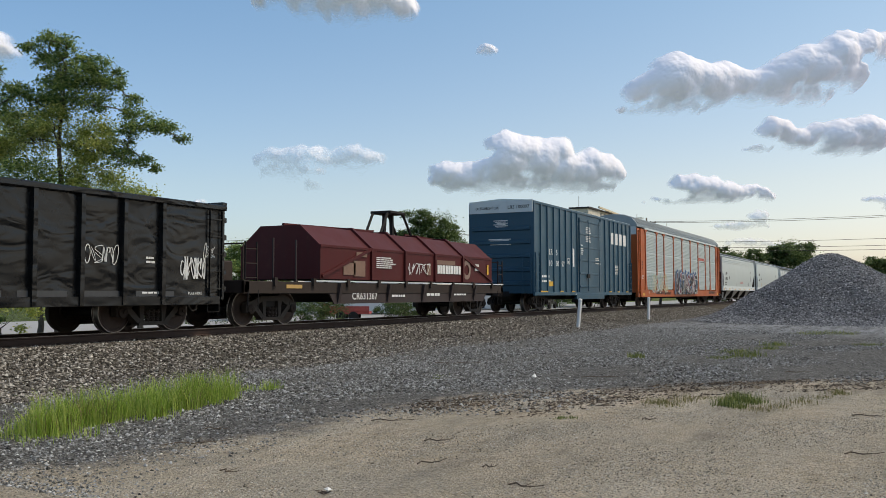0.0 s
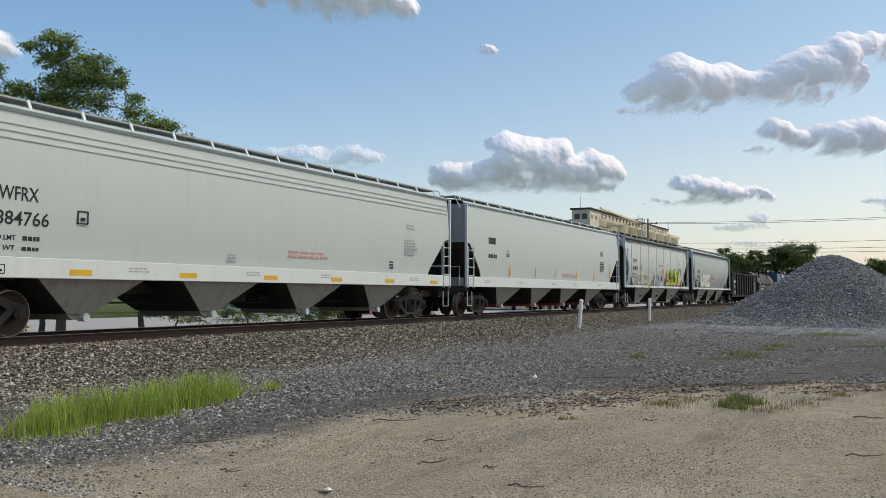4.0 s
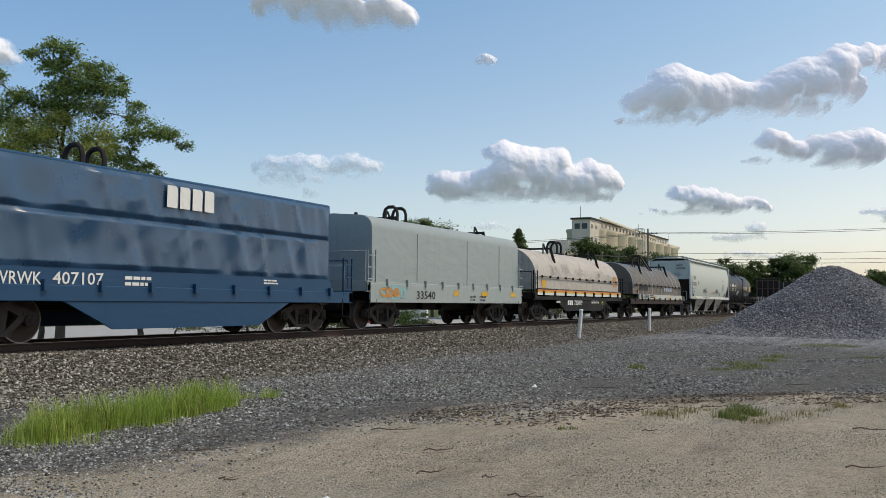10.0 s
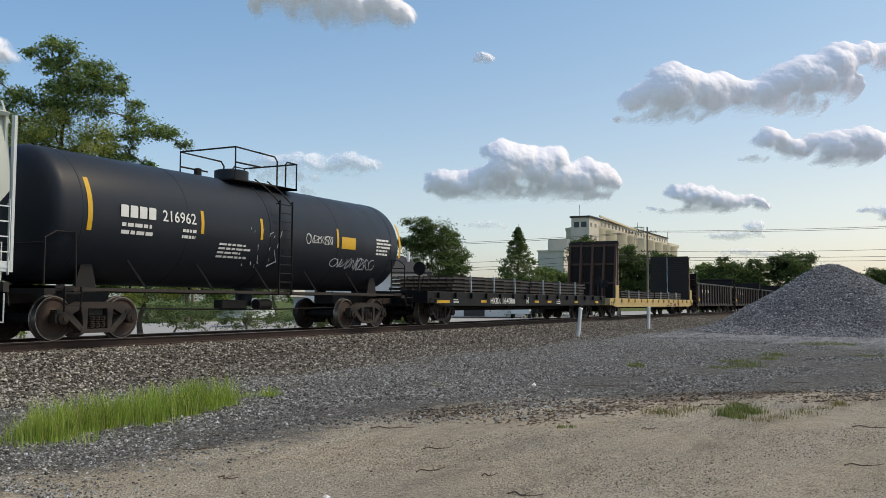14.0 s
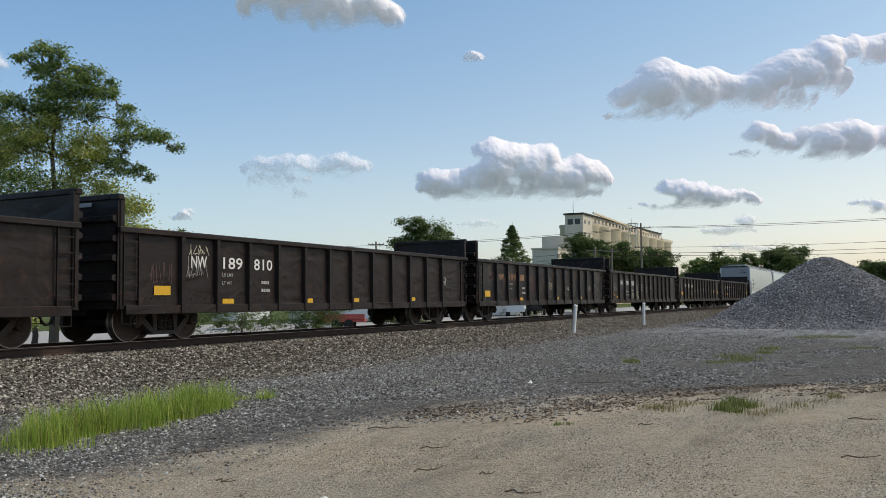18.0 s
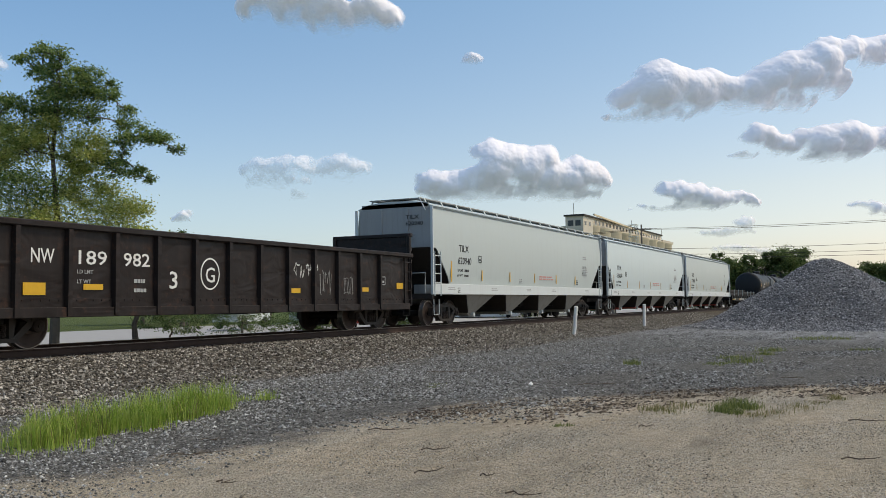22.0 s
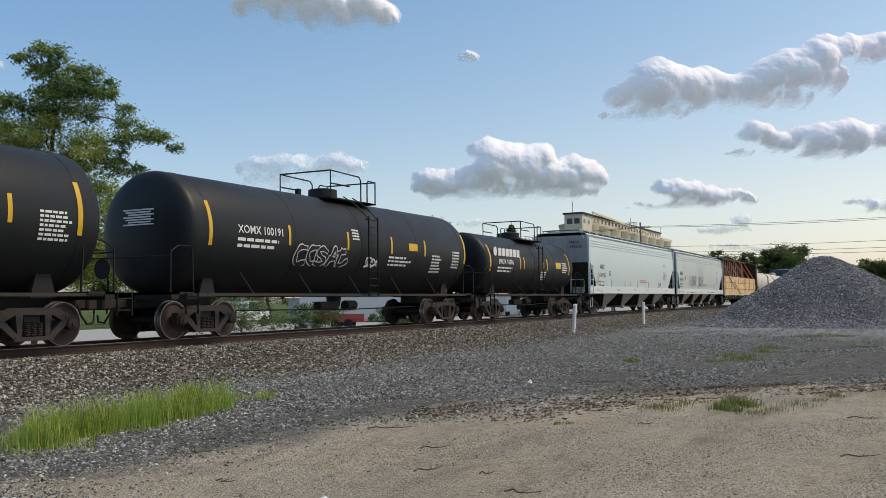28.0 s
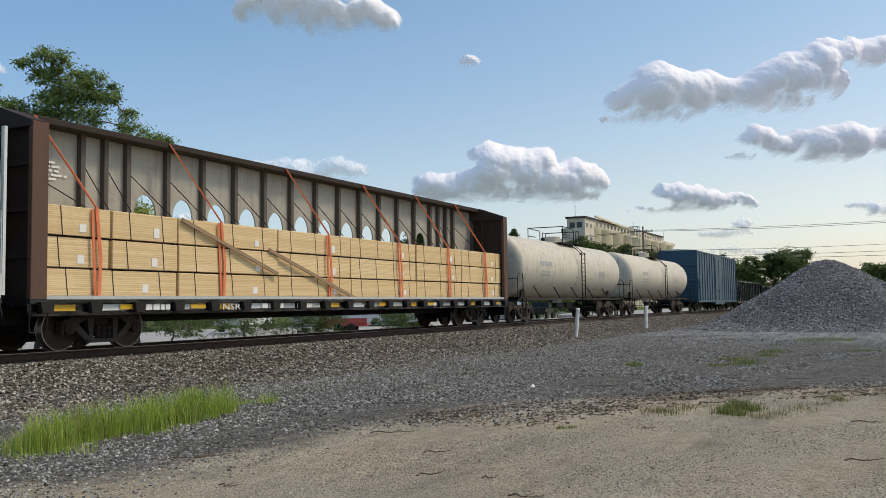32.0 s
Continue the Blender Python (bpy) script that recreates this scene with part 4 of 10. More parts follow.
# ---------------------------------------------------------------- buildings
def grain_elevator():
    g = thing("grain_elevator", "old concrete grain elevator with round silos and a rooftop gallery", "grain elevator", at=pose(0, 0, 0))
    Y0, X0 = 80.0, 255.0
    silo = shared("silo", lambda: Mesh().lathe([(0, 6.0), (23.4, 6.0), (23.8, 6.25), (24.4, 6.25)], "z", 32).data("silo", CONCRETE))
    for i in range(9):
        link("silo", silo, g, at=pose(X0 + 7.0 + i * 12.2, Y0 + 6.3, 0))
    for i in range(8):
        Mesh().box(X0 + 12.0 + i * 12.2, X0 + 14.2 + i * 12.2, Y0 + 4.2, Y0 + 8, 0, 23.6).obj("web_wall", CONCRETE, g, smooth=False)
    gal = Mesh().box(X0 - 0.02, X0 + 96, Y0 + 2.3, Y0 + 6.6, 24.4, 27.0).obj("gallery", PALECONCRETE, g, smooth=False)
    Mesh().box(X0 - 0.5, X0 + 96.5, Y0 + 1.8, Y0 + 7.1, 27.0, 27.35).obj("gallery_roof", ROOFING, g, smooth=False)
    win = shared("gwin", lambda: Mesh().box(-0.8, 0.8, -0.06, 0.05, -0.55, 0.55).data("window", DARKGLASS, False))
    for i in range(24):
        link("window", win, gal, at=pose(X0 + 2.5 + i * 3.9, Y0 + 2.3, 25.8))
    Mesh().box(X0 + 96, X0 + 114, Y0 + 1.6, Y0 + 7, 24.4, 25.4).obj("parapet", PALECONCRETE, g, smooth=False)
    head = Mesh().box(X0 - 9, X0, Y0, Y0 + 5.4, 0, 26.2).obj("headhouse", PALECONCRETE, g, smooth=False)
    Mesh().box(X0 - 9.4, X0 + 0.4, Y0 - 0.4, Y0 + 5.8, 26.2, 26.7).obj("headhouse_roof", ROOFING, g, smooth=False)
    for x in (X0 - 7, X0 - 3):
        for z in (24.2, 20.5, 16.5):
            link("window", win, head, at=pose(x, Y0, z))
    Mesh().box(X0 - 9.06, X0 - 8.9, Y0 + 0.8, Y0 + 2.4, 23.4, 25.0).obj("window", DARKGLASS, head, smooth=False)
    Mesh().box(X0 - 9.06, X0 - 8.9, Y0 + 3.0, Y0 + 4.6, 23.4, 25.0).obj("window", DARKGLASS, head, smooth=False)
    Mesh().box(X0 - 12, X0 - 6, Y0 + 5.5, Y0 + 11.5, 0, 20.0).obj("annex", PALECONCRETE, g, smooth=False)
    low = Mesh().box(X0 - 24, X0 - 14, Y0 + 2.4, Y0 + 9.9, 0, 15.6).obj("low_annex", PALECONCRETE, g, smooth=False)
    for z in (13.6, 10.4, 7.2):
        for x in (X0 - 23.5, X0 - 20, X0 - 16.5):
            link("window", win, low, at=pose(x, Y0 + 2.4, z))
    Mesh().box(X0 - 24.3, X0 - 13.7, Y0 + 2.1, Y0 + 10.2, 15.6, 16.0).obj("low_roof", PALECONCRETE, g, smooth=False)
    tower = Mesh()
    for dx in (0, 2.4):
        for dy in (0, 2.4):
            tower.beam((X0 + 38 + dx, Y0 - 3 + dy, 0), (X0 + 38 + dx, Y0 - 3 + dy, 27.0), 0.16)
    for z in range(3, 28, 4):
        tower.beam((X0 + 38, Y0 - 3, z), (X0 + 40.4, Y0 - 3, z - 3.4), 0.1)
        tower.beam((X0 + 38, Y0 - 3, z), (X0 + 38, Y0 - 0.6, z - 3.4), 0.1)
        tower.box(X0 + 37.6, X0 + 40.8, Y0 - 3.3, Y0 - 0.3, z - 0.1, z)
    tower.obj("leg_tower", GALV, g, "steel elevator leg tower", smooth=False)
    pipe = Mesh().beam((X0 + 3, Y0 + 0.6, 27.6), (X0 + 70, Y0 + 0.6, 25.6), 0.5)
    pipe.obj("spout_pipe", CONCRETE, g, smooth=False)
    for x in (X0 - 8.5, X0 + 55, X0 + 100):
        Mesh().tube([(x, Y0 + 3, 26), (x, Y0 + 3, 30)], 0.07, 5).obj("mast", STEEL, g)


grain_elevator()


def roof_house():
    h = thing("house", "low building with white gable wall and dark shingle hip roof", "house", at=Matrix.Translation(spot(-7.0, 75)) @ pose(0, 0, 0, 0, 0, -62.9))
    Mesh().box(-5.0, 5.2, 0, 7, 0, 4.25).obj("wall", SIDING, h, smooth=False)
    m = Mesh()
    m.add([(-5.5, -0.6, 4.1), (5.7, -0.6, 4.1), (5.7, 7.6, 4.1), (-5.5, 7.6, 4.1), (-3.9, 3.5, 5.65), (3.0, 3.5, 5.65), (-5.5, -0.6, 3.95), (5.7, -0.6, 3.95), (5.7, 7.6, 3.95), (-5.5, 7.6, 3.95)],
          [(0, 1, 5, 4), (1, 2, 5), (2, 3, 4, 5), (6, 7, 1, 0), (7, 8, 2, 1), (8, 9, 3, 2), (9, 6, 0, 3), (9, 8, 7, 6)])
    m.add([(-5.5, -0.6, 4.1), (-3.9, 3.5, 5.65), (-5.5, 7.6, 4.1)], [(0, 1, 2)])
    m.obj("roof", ROOFING, h, smooth=False)
    Mesh().add([(-5.56, -0.6, 4.0), (-5.56, 7.6, 4.0), (-4.0, 3.5, 5.62), (-5.4, -0.6, 4.0), (-5.4, 7.6, 4.0), (-3.9, 3.5, 5.55)], [(0, 2, 1), (3, 4, 5), (0, 1, 4, 3), (1, 2, 5, 4), (2, 0, 3, 5)]).obj("gable", SIDING, h, "white boarded gable", smooth=False)
    Mesh().lathe([(0, 0.12), (1.2, 0.12)], "z", 10, (3.6, 2.0, 4.7)).obj("vent_pipe", POSTWHITE, h)


roof_house()


def shed(label, side, depth, w, h, d, mat, roofmat):
    s = thing("shed", label, "shed", at=Matrix.Translation(spot(side, depth)) @ pose(0, 0, 0, 0, 0, -62.9))
    wall = Mesh().box(-w / 2, w / 2, 0, d, 0, h).obj("wall", mat, s, smooth=False)
    Mesh().extrude([(-0.4, h), (d + 0.4, h), (d / 2, h + d * 0.14)], -w / 2 - 0.3, w / 2 + 0.3).obj("roof", roofmat, s, smooth=False)
    Mesh().box(-w * 0.2, w * 0.05, -0.05, 0.03, 0.05, h * 0.75).obj("door", DARKGLASS, wall, smooth=False)


shed("low white metal shed across the street", 3.6, 96, 9, 2.2, 8, SIDING, PALECONCRETE)
shed("low white metal shed across the street", -11.5, 84, 6, 2.0, 6, SIDING, PALECONCRETE)
shed("low white metal shed across the street", 11.5, 130, 12, 2.3, 8, SIDING, PALECONCRETE)
tagged(Mesh().box(-70, 320, 25.5, 50.0, -0.16, -0.12).obj("road", plain("pale_worn_asphalt", (0.34, 0.335, 0.325), 0.9, 0, 0.15, 2), smooth=False), "pale worn asphalt street beyond the track", "road", kind="structure")


def red_trailer():
    t = thing("flatbed_trailer", "low red flatbed trailer parked across the street", "trailer", at=Matrix.Translation(spot(-6.4, 57, -0.12)) @ pose(0, 0, 0, 0, 0, -62.9))
    Mesh().box(-1.4, 1.5, -0.9, 0.9, 0.45, 0.62, 0.02).obj("bed", REDGATE, t)
    Mesh().box(-1.4, 1.5, -0.93, -0.88, 0.62, 0.95).obj("side_board", REDGATE, t, smooth=False)
    Mesh().box(-1.4, -1.3, -0.9, 0.9, 0.62, 1.1).obj("headboard", REDGATE, t, smooth=False)
    w = shared("twheel", lambda: Mesh().lathe([(-0.1, 0.2), (-0.1, 0.31), (0.1, 0.31), (0.1, 0.2)], "y", 16).data("wheel", STEEL))
    for x in (-0.3, 0.5):
        for y in (-0.85, 0.85):
            link("wheel", w, t, at=pose(x, y, 0.31))


red_trailer()


def parked_car(side, depth, mat, label, turn):
    c = thing("pickup_truck", label, "car", "parked vehicles", at=Matrix.Translation(spot(side, depth, 0.0)) @ pose(0, 0, 0, 0, 0, turn))
    Mesh().extrude([(-2.6, 0.45), (2.5, 0.45), (2.6, 0.75), (2.5, 1.05), (1.1, 1.12), (0.5, 1.72), (-0.9, 1.74), (-1.0, 1.1), (-2.6, 1.1)], -0.9, 0.9, "y").obj("body", mat, c)
    for s in (-0.91, 0.91):
        Mesh().extrude([(0.95, 1.15), (0.42, 1.64), (-0.8, 1.66), (-0.85, 1.15)], s - 0.015, s + 0.015, "y").obj("side_window", DARKGLASS, c, smooth=False)
    w = shared("cwheel", lambda: Mesh().lathe([(-0.12, 0.2), (-0.12, 0.38), (0.12, 0.38), (0.12, 0.2)], "y", 18).data("wheel", STEEL))
    for x in (-1.7, 1.65):
        for y in (-0.85, 0.85):
            link("wheel", w, c, at=pose(x, y, 0.38))


parked_car(7.5, 90, WHITE, "white pickup truck parked by a shed", 20)
parked_car(10.5, 96, BLACK, "dark pickup truck parked by a shed", 10)
parked_car(-13.5, 60, WHITE, "white pickup truck parked across the street", 15)


# poles and wires
def pole(side, depth, h, arms, label="weathered wooden utility pole with crossarms"):
    p = thing("utility_pole", label, "utility pole", "poles along the street", at=Matrix.Translation(spot(side, depth)))
    Mesh().tube([(0, 0, -0.3), (0.02, 0, h)], 0.16, 8, 0.1).obj("mast", WOODPOLE, p)
    for z, w in arms:
        a = Mesh().beam(RIGHT * -w / 2 + Vector((0, 0, z)), RIGHT * w / 2 + Vector((0, 0, z)), 0.12, 0.1).obj("crossarm", WOODPOLE, p, smooth=False)
        for k in (-0.45, -0.2, 0.2, 0.45):
            Mesh().lathe([(z + 0.05, 0.04), (z + 0.12, 0.06), (z + 0.2, 0.03)], "z", 8, tuple(RIGHT * w * k)).obj("insulator", STEEL, a)
    return p


pole(24.8, 110, 11.0, ((10.4, 2.4), (8.0, 1.6)))
pole(62, 100, 11.5, ((10.9, 2.4), (8.2, 1.6)))
pole(-8.3, 112, 9.2, ((8.8, 2.0),))
pole(18.0, 104, 7.8, ((7.3, 2.0), (6.4, 1.6)))
pole(19.2, 100, 7.4, ((7.0, 1.8),))
pole(47, 150, 9.0, ((8.4, 2.0),))
pole(-21.5, 75, 6.6, ((6.2, 1.8),))


def wire(a, b, sag):
    pts = [a.lerp(b, k / 16) - Vector((0, 0, sag * 4 * (k / 16) * (1 - k / 16))) for k in range(17)]
    tagged(Mesh().tube(pts, 0.022, 4).obj("overhead_cable", WIRE), "thin dark overhead cable between utility poles", "cable", "overhead cables")


for z0, z1, dz in ((10.5, 11.0, 0.25), (10.4, 10.9, 0.35), (8.0, 8.3, 0.3), (7.3, 7.4, 0.25), (7.0, 6.9, 0.3)):
    wire(spot(24.8, 110, z0), spot(62, 100, z1), dz)
    wire(spot(-8.3, 112, z0 - 1.8), spot(24.8, 110, z0), dz)
wire(spot(-60, 100, 8.3), spot(-8.3, 112, 8.7), 0.5)


# ---------------------------------------------------------------- clouds
def cloud_mat():
    m = Mat("cloud_vapour", 1.0, 0, 0.0)
    at = m.n("Attribute")
    at.attribute_name = "thickness"
    v = m.coords((1, 1, 1), False)
    fine = m.math("ADD", m.math("MULTIPLY", m.noise(v, 0.022, 8, 0.62), 0.6), m.math("MULTIPLY", m.noise(v, 0.11, 5, 0.6), 0.4))
    dens = m.n("MapRange")
    dens.interpolation_type = "SMOOTHSTEP"
    dens.inputs["From Min"].default_value, dens.inputs["From Max"].default_value = 0.0, 0.95
    m.l(m.math("ADD", at.outputs["Fac"], m.math("MULTIPLY", m.math("SUBTRACT", fine, 0.5), 1.2)), dens.inputs["Value"])
    dif = m.n("BsdfDiffuse")
    dif.inputs["Color"].default_value = (0.81, 0.772, 0.742, 1)
    # added blue glow: stands in for sky light scattered into the shaded undersides
    em = m.n("Emission", Strength=0.31)
    em.inputs["Color"].default_value = (0.385, 0.54, 0.95, 1)
    ad, tr, mx = m.n("AddShader"), m.n("BsdfTransparent"), m.n("MixShader")
    m.l(dif.outputs[0], ad.inputs[0]), m.l(em.outputs[0], ad.inputs[1])
    m.l(dens.outputs[0], mx.inputs[0]), m.l(tr.outputs[0], mx.inputs[1]), m.l(ad.outputs[0], mx.inputs[2])
    m.l(mx.outputs[0], m.t.nodes["Material Output"].inputs["Surface"])
    return m.m


CLOUD = cloud_mat()
CLOUDS = []
CD = 2600.0                      # how far off the clouds float
CM = aim(27.09, 3.3, -0.455)     # the way they are seen


def cloud(puffs, thin=1.0, seed=0, base=0.5):
    """A bank of vapour: torn billows round the puffs (side, up, r side, r up), in thousandths of its distance."""
    rng = np.random.default_rng(seed + 500)
    balls = []
    for a, b, r, s in puffs:
        balls.append((a, b, 0.0, r * 0.85, s * 0.85, 0.8))
        for i in range(int(8 + r * s / 25)):
            w, q = rng.uniform(-0.5, 3.64), rng.uniform(0.15, 0.92) ** 0.5
            rho = rng.uniform(0.25, 0.6) * min(r, s)
            cx, cy = a + math.cos(w) * q * (r - 0.5 * rho), b + math.sin(w) * q * (s - 0.45 * rho)
            cz = math.sqrt(max(0.0, 1 - q * q)) * min(r, s) * 0.8
            balls.append((cx, cy, cz, rho * 1.2, rho, 1.0))
    B = np.array(balls)
    step = 0.8
    gx = np.arange((B[:, 0] - B[:, 3]).min() - 9, (B[:, 0] + B[:, 3]).max() + 9, step)
    gy = np.arange((B[:, 1] - B[:, 4]).min() - 9, (B[:, 1] + B[:, 4]).max() + 9, step)
    X, Y = np.meshgrid(gx, gy, indexing="ij")
    U = X + 4.5 * ripple(X, Y, 16, seed * 7 + 1, 5, 0.6)
    W = Y + 3.6 * ripple(X, Y, 16, seed * 7 + 2, 5, 0.6)
    D, H = np.full(X.shape, -1.0), np.zeros_like(X)
    for cx, cy, cz, rx, ry, kk in balls:
        i0, i1 = np.searchsorted(gx, (cx - rx * 1.4 - 5, cx + rx * 1.4 + 5))
        j0, j1 = np.searchsorted(gy, (cy - ry * 1.4 - 5, cy + ry * 1.4 + 5))
        w = (slice(i0, i1), slice(j0, j1))
        q = 1 - ((U[w] - cx) / rx) ** 2 - ((W[w] - cy) / ry) ** 2
        D[w] = np.maximum(D[w], q * kk + min(cz, 10) * 0.03 * (q > 0))
        H[w] = np.maximum(H[w], np.where(q > 0, cz + ry * np.sqrt(np.clip(q, 0, 1)), 0))
    ker = np.array([1, 2, 1]) / 4
    for ax in (0, 1) * 6:
        H = np.apply_along_axis(lambda c: np.convolve(np.pad(c, 1, "edge"), ker, "valid"), ax, H)
        D = np.apply_along_axis(lambda c: np.convolve(np.pad(c, 1, "edge"), ker, "valid"), ax, D)
    inside = D > 0.02
    lo = np.where(inside.any(1), gy[inside.argmax(1)], gy[0])
    hi = np.where(inside.any(1), gy[len(gy) - 1 - inside[:, ::-1].argmax(1)], gy[0] + 1)
    k9 = np.ones(25) / 25
    lo, hi = (np.convolve(np.pad(c, 12, "edge"), k9, "valid") for c in (lo, hi))
    tall = np.maximum(hi - lo, 3)[:, None]
    up = np.clip((Y - lo[:, None]) / tall, 0, 1)
    # vapour thins towards the base, and the bank leans back as it rises
    T = np.clip(D, -0.25, 1) * thin * np.clip(base + 1.6 * up, 0, 1)
    H = H * 0.5 + tall * 0.7 * np.sqrt(np.clip(1 - (2 * np.clip(up, 0, 1) - 1.15) ** 2 / 1.35, 0, 1))
    H = H + 1.3 * ripple(X, Y, 9, seed * 7 + 3, 4, 0.6) * np.clip(0.25 + up, 0, 1)
    keep = D > -0.5
    idx = -np.ones(X.shape, int)
    idx[keep] = np.arange(keep.sum())
    k = CD / 1000
    V = np.stack([X[keep] * k, Y[keep] * k, H[keep] * k * 1.35], -1)
    q = np.stack([idx[:-1, :-1], idx[1:, :-1], idx[1:, 1:], idx[:-1, 1:]], -1).reshape(-1, 4)
    F = q[(q >= 0).all(1)]
    me = raw("cloud", V, F, CLOUD, True)
    me.attributes.new("thickness", "FLOAT", "POINT").data.foreach_set("value", T[keep].astype(np.float32))
    ob = tagged(new("cloud", me), "white cumulus cloud with a grey flat base" if thin > 0.8 else "thin pale wisp of cloud", "cloud", "clouds", "stuff")
    ob.visible_shadow = False
    ob.matrix_world = CM @ Matrix.Translation((0, 0, -CD))
    CLOUDS.append(ob)


def pz(*rows):
    """Puffs from a plan of the sky to thousandths of the distance."""
    return [((a - 784) / 1.57, (430 - b) / 1.57, c / 1.57, d / 1.57) for a, b, c, d in rows]


cloud(pz((780, 318, 45, 26), (830, 318, 50, 30), (868, 264, 30, 24), (900, 292, 52, 42), (945, 282, 42, 30), (985, 312, 44, 30), (1022, 296, 34, 28), (1056, 312, 30, 24), (850, 332, 100, 18), (970, 332, 100, 16)), 1.0, 1)
cloud(pz((1160, 138, 46, 28), (1120, 168, 45, 30), (1180, 165, 74, 40), (1232, 150, 48, 28), (1290, 165, 62, 32), (1360, 142, 55, 36), (1400, 118, 50, 30), (1440, 92, 42, 22), (1500, 96, 62, 28), (1540, 82, 40, 25), (1600, 85, 60, 25), (1420, 150, 62, 26), (1380, 180, 50, 15), (1105, 200, 45, 9), (1160, 196, 60, 14)), 1.0, 2)
cloud(pz((1335, 235, 30, 26), (1365, 250, 32, 22), (1310, 265, 28, 8), (1420, 240, 38, 22), (1470, 246, 62, 34), (1530, 235, 42, 20), (1580, 238, 50, 30), (1450, 266, 50, 15)), 1.0, 3)
cloud(pz((1190, 327, 32, 20), (1220, 340, 52, 25), (1270, 345, 42, 16), (1310, 337, 28, 12), (1328, 346, 22, 11), (1200, 356, 92, 8)), 1.0, 4)
cloud(pz((480, 6, 52, 30), (540, 22, 52, 30), (600, 34, 52, 28), (672, 26, 38, 32), (560, -15, 110, 30)), 0.95, 5)
cloud(pz((835, 95, 17, 12), (846, 92, 14, 11)), 0.7, 6, 0.8)
cloud(pz((480, 290, 48, 24), (540, 286, 52, 22), (610, 287, 50, 25), (537, 335, 20, 11), (500, 310, 62, 15)), 0.45, 7)
cloud(pz((322, 372, 16, 9), (336, 366, 13, 11), (330, 376, 18, 6)), 0.75, 8, 0.8)
cloud(pz((1290, 397, 52, 10), (1316, 380, 24, 13), (1268, 402, 40, 7)), 0.62, 9)
cloud(pz((1300, 428, 50, 11), (1352, 432, 40, 9)), 0.5, 10)
cloud(pz((1530, 350, 36, 10), (1564, 360, 42, 15)), 0.8, 11)
cloud(pz((850, 386, 42, 10)), 0.5, 12)
cloud(pz((-22, 105, 40, 34)), 0.85, 13)

# ---------------------------------------------------------------- the train
HW = 1.58                     # half the width of a car
START = -7.56                 # from the train's own measure to the place at 0 s
KNOTS = [0, 3, 6, 9, 12, 15, 18, 21, 24, 27, 30, 32]
GONE = [0.0, 56.13, 113.21, 169.38, 225.69, 282.89, 340.65, 398.01, 455.94, 513.56, 571.06, 608.92]
CARS, WHEELS = [], []
WR = 0.457


def wheel_data():
    return shared("wheel", lambda: Mesh().lathe([(-0.07, 0.10), (-0.075, 0.16), (-0.05, 0.20), (-0.045, 0.36), (-0.07, 0.40), (-0.07, WR - 0.008), (0.055, WR + 0.002), (0.062, WR + 0.027), (0.085, WR + 0.025), (0.085, 0.39), (0.03, 0.36), (0.03, 0.17), (0.075, 0.14), (0.075, 0.10)], "y", 32).data("wheel", TREAD))


def axle_data():
    return shared("axle", lambda: Mesh().lathe([(-1.12, 0.02), (-1.12, 0.095), (-1.07, 0.115), (-0.95, 0.115), (-0.94, 0.08), (-0.8, 0.10), (0.8, 0.10), (0.94, 0.08), (0.95, 0.115), (1.07, 0.115), (1.12, 0.095), (1.12, 0.02)], "y", 16).data("wheelset", STEEL))


def frame_data():
    def make():
        m = Mesh()
        h = 0.889
        y0, y1 = -0.085, 0.085
        # upper member, pedestals, lower bow, columns
        m.extrude([(-h - 0.16, 0.60), (-0.45, 0.80), (0.45, 0.80), (h + 0.16, 0.60), (h + 0.17, 0.52), (h - 0.16, 0.50), (0.42, 0.66), (-0.42, 0.66), (-h + 0.16, 0.50), (-h - 0.17, 0.52)], y0, y1, "y")
        for s in (-1, 1):
            m.extrude([(s * (h - 0.02), 0.54), (s * (h - 0.22), 0.56), (s * 0.30, 0.21), (s * 0.42, 0.17)] if s > 0 else [(-0.42, 0.17), (-0.30, 0.21), (-h + 0.22, 0.56), (-h + 0.02, 0.54)], y0 - 0.01, y1 + 0.01, "y")
            m.extrude([(s * 0.27, 0.2), (s * 0.36, 0.2), (s * 0.42, 0.7), (s * 0.25, 0.7)][::s], y0, y1, "y")
            m.box(s * h - 0.15, s * h + 0.15, y0 - 0.015, y1 + 0.015, 0.545, 0.63)
            m.box(s * (h + 0.14) - 0.03, s * (h + 0.14) + 0.03, y0, y1, 0.36, 0.58)
        m.extrude([(-0.46, 0.15), (0.46, 0.15), (0.42, 0.235), (-0.42, 0.235)], y0 - 0.03, y1 + 0.03, "y")
        return m.data("side_frame", TRUCK, False)
    return shared("side_frame", make)


def spring_data():
    def make():
        m = Mesh()
        for x in (-0.14, 0.0, 0.14):
            for y in (-0.05,):
                n = 7
                pts = [(x + 0.062 * math.cos(k * 1.0), y + 0.062 * math.sin(k * 1.0), 0.24 + 0.26 * k / (6.283 * n)) for k in range(int(6.283 * n) + 1)]
                m.tube(pts, 0.016, 4)
        return m.data("spring", BROWNSTEEL)
    return shared("spring", make)


def bolster_data():
    def make():
        m = Mesh().box(-0.2, 0.2, -1.02, 1.02, 0.50, 0.68, 0.02).box(-0.3, 0.3, -0.35, 0.35, 0.66, 0.76, 0.02)
        m.box(-0.62, -0.55, -0.75, 0.75, 0.36, 0.46).box(0.55, 0.62, -0.75, 0.75, 0.36, 0.46)
        return m.data("truck", STEEL, False)
    return shared("bolster", make)


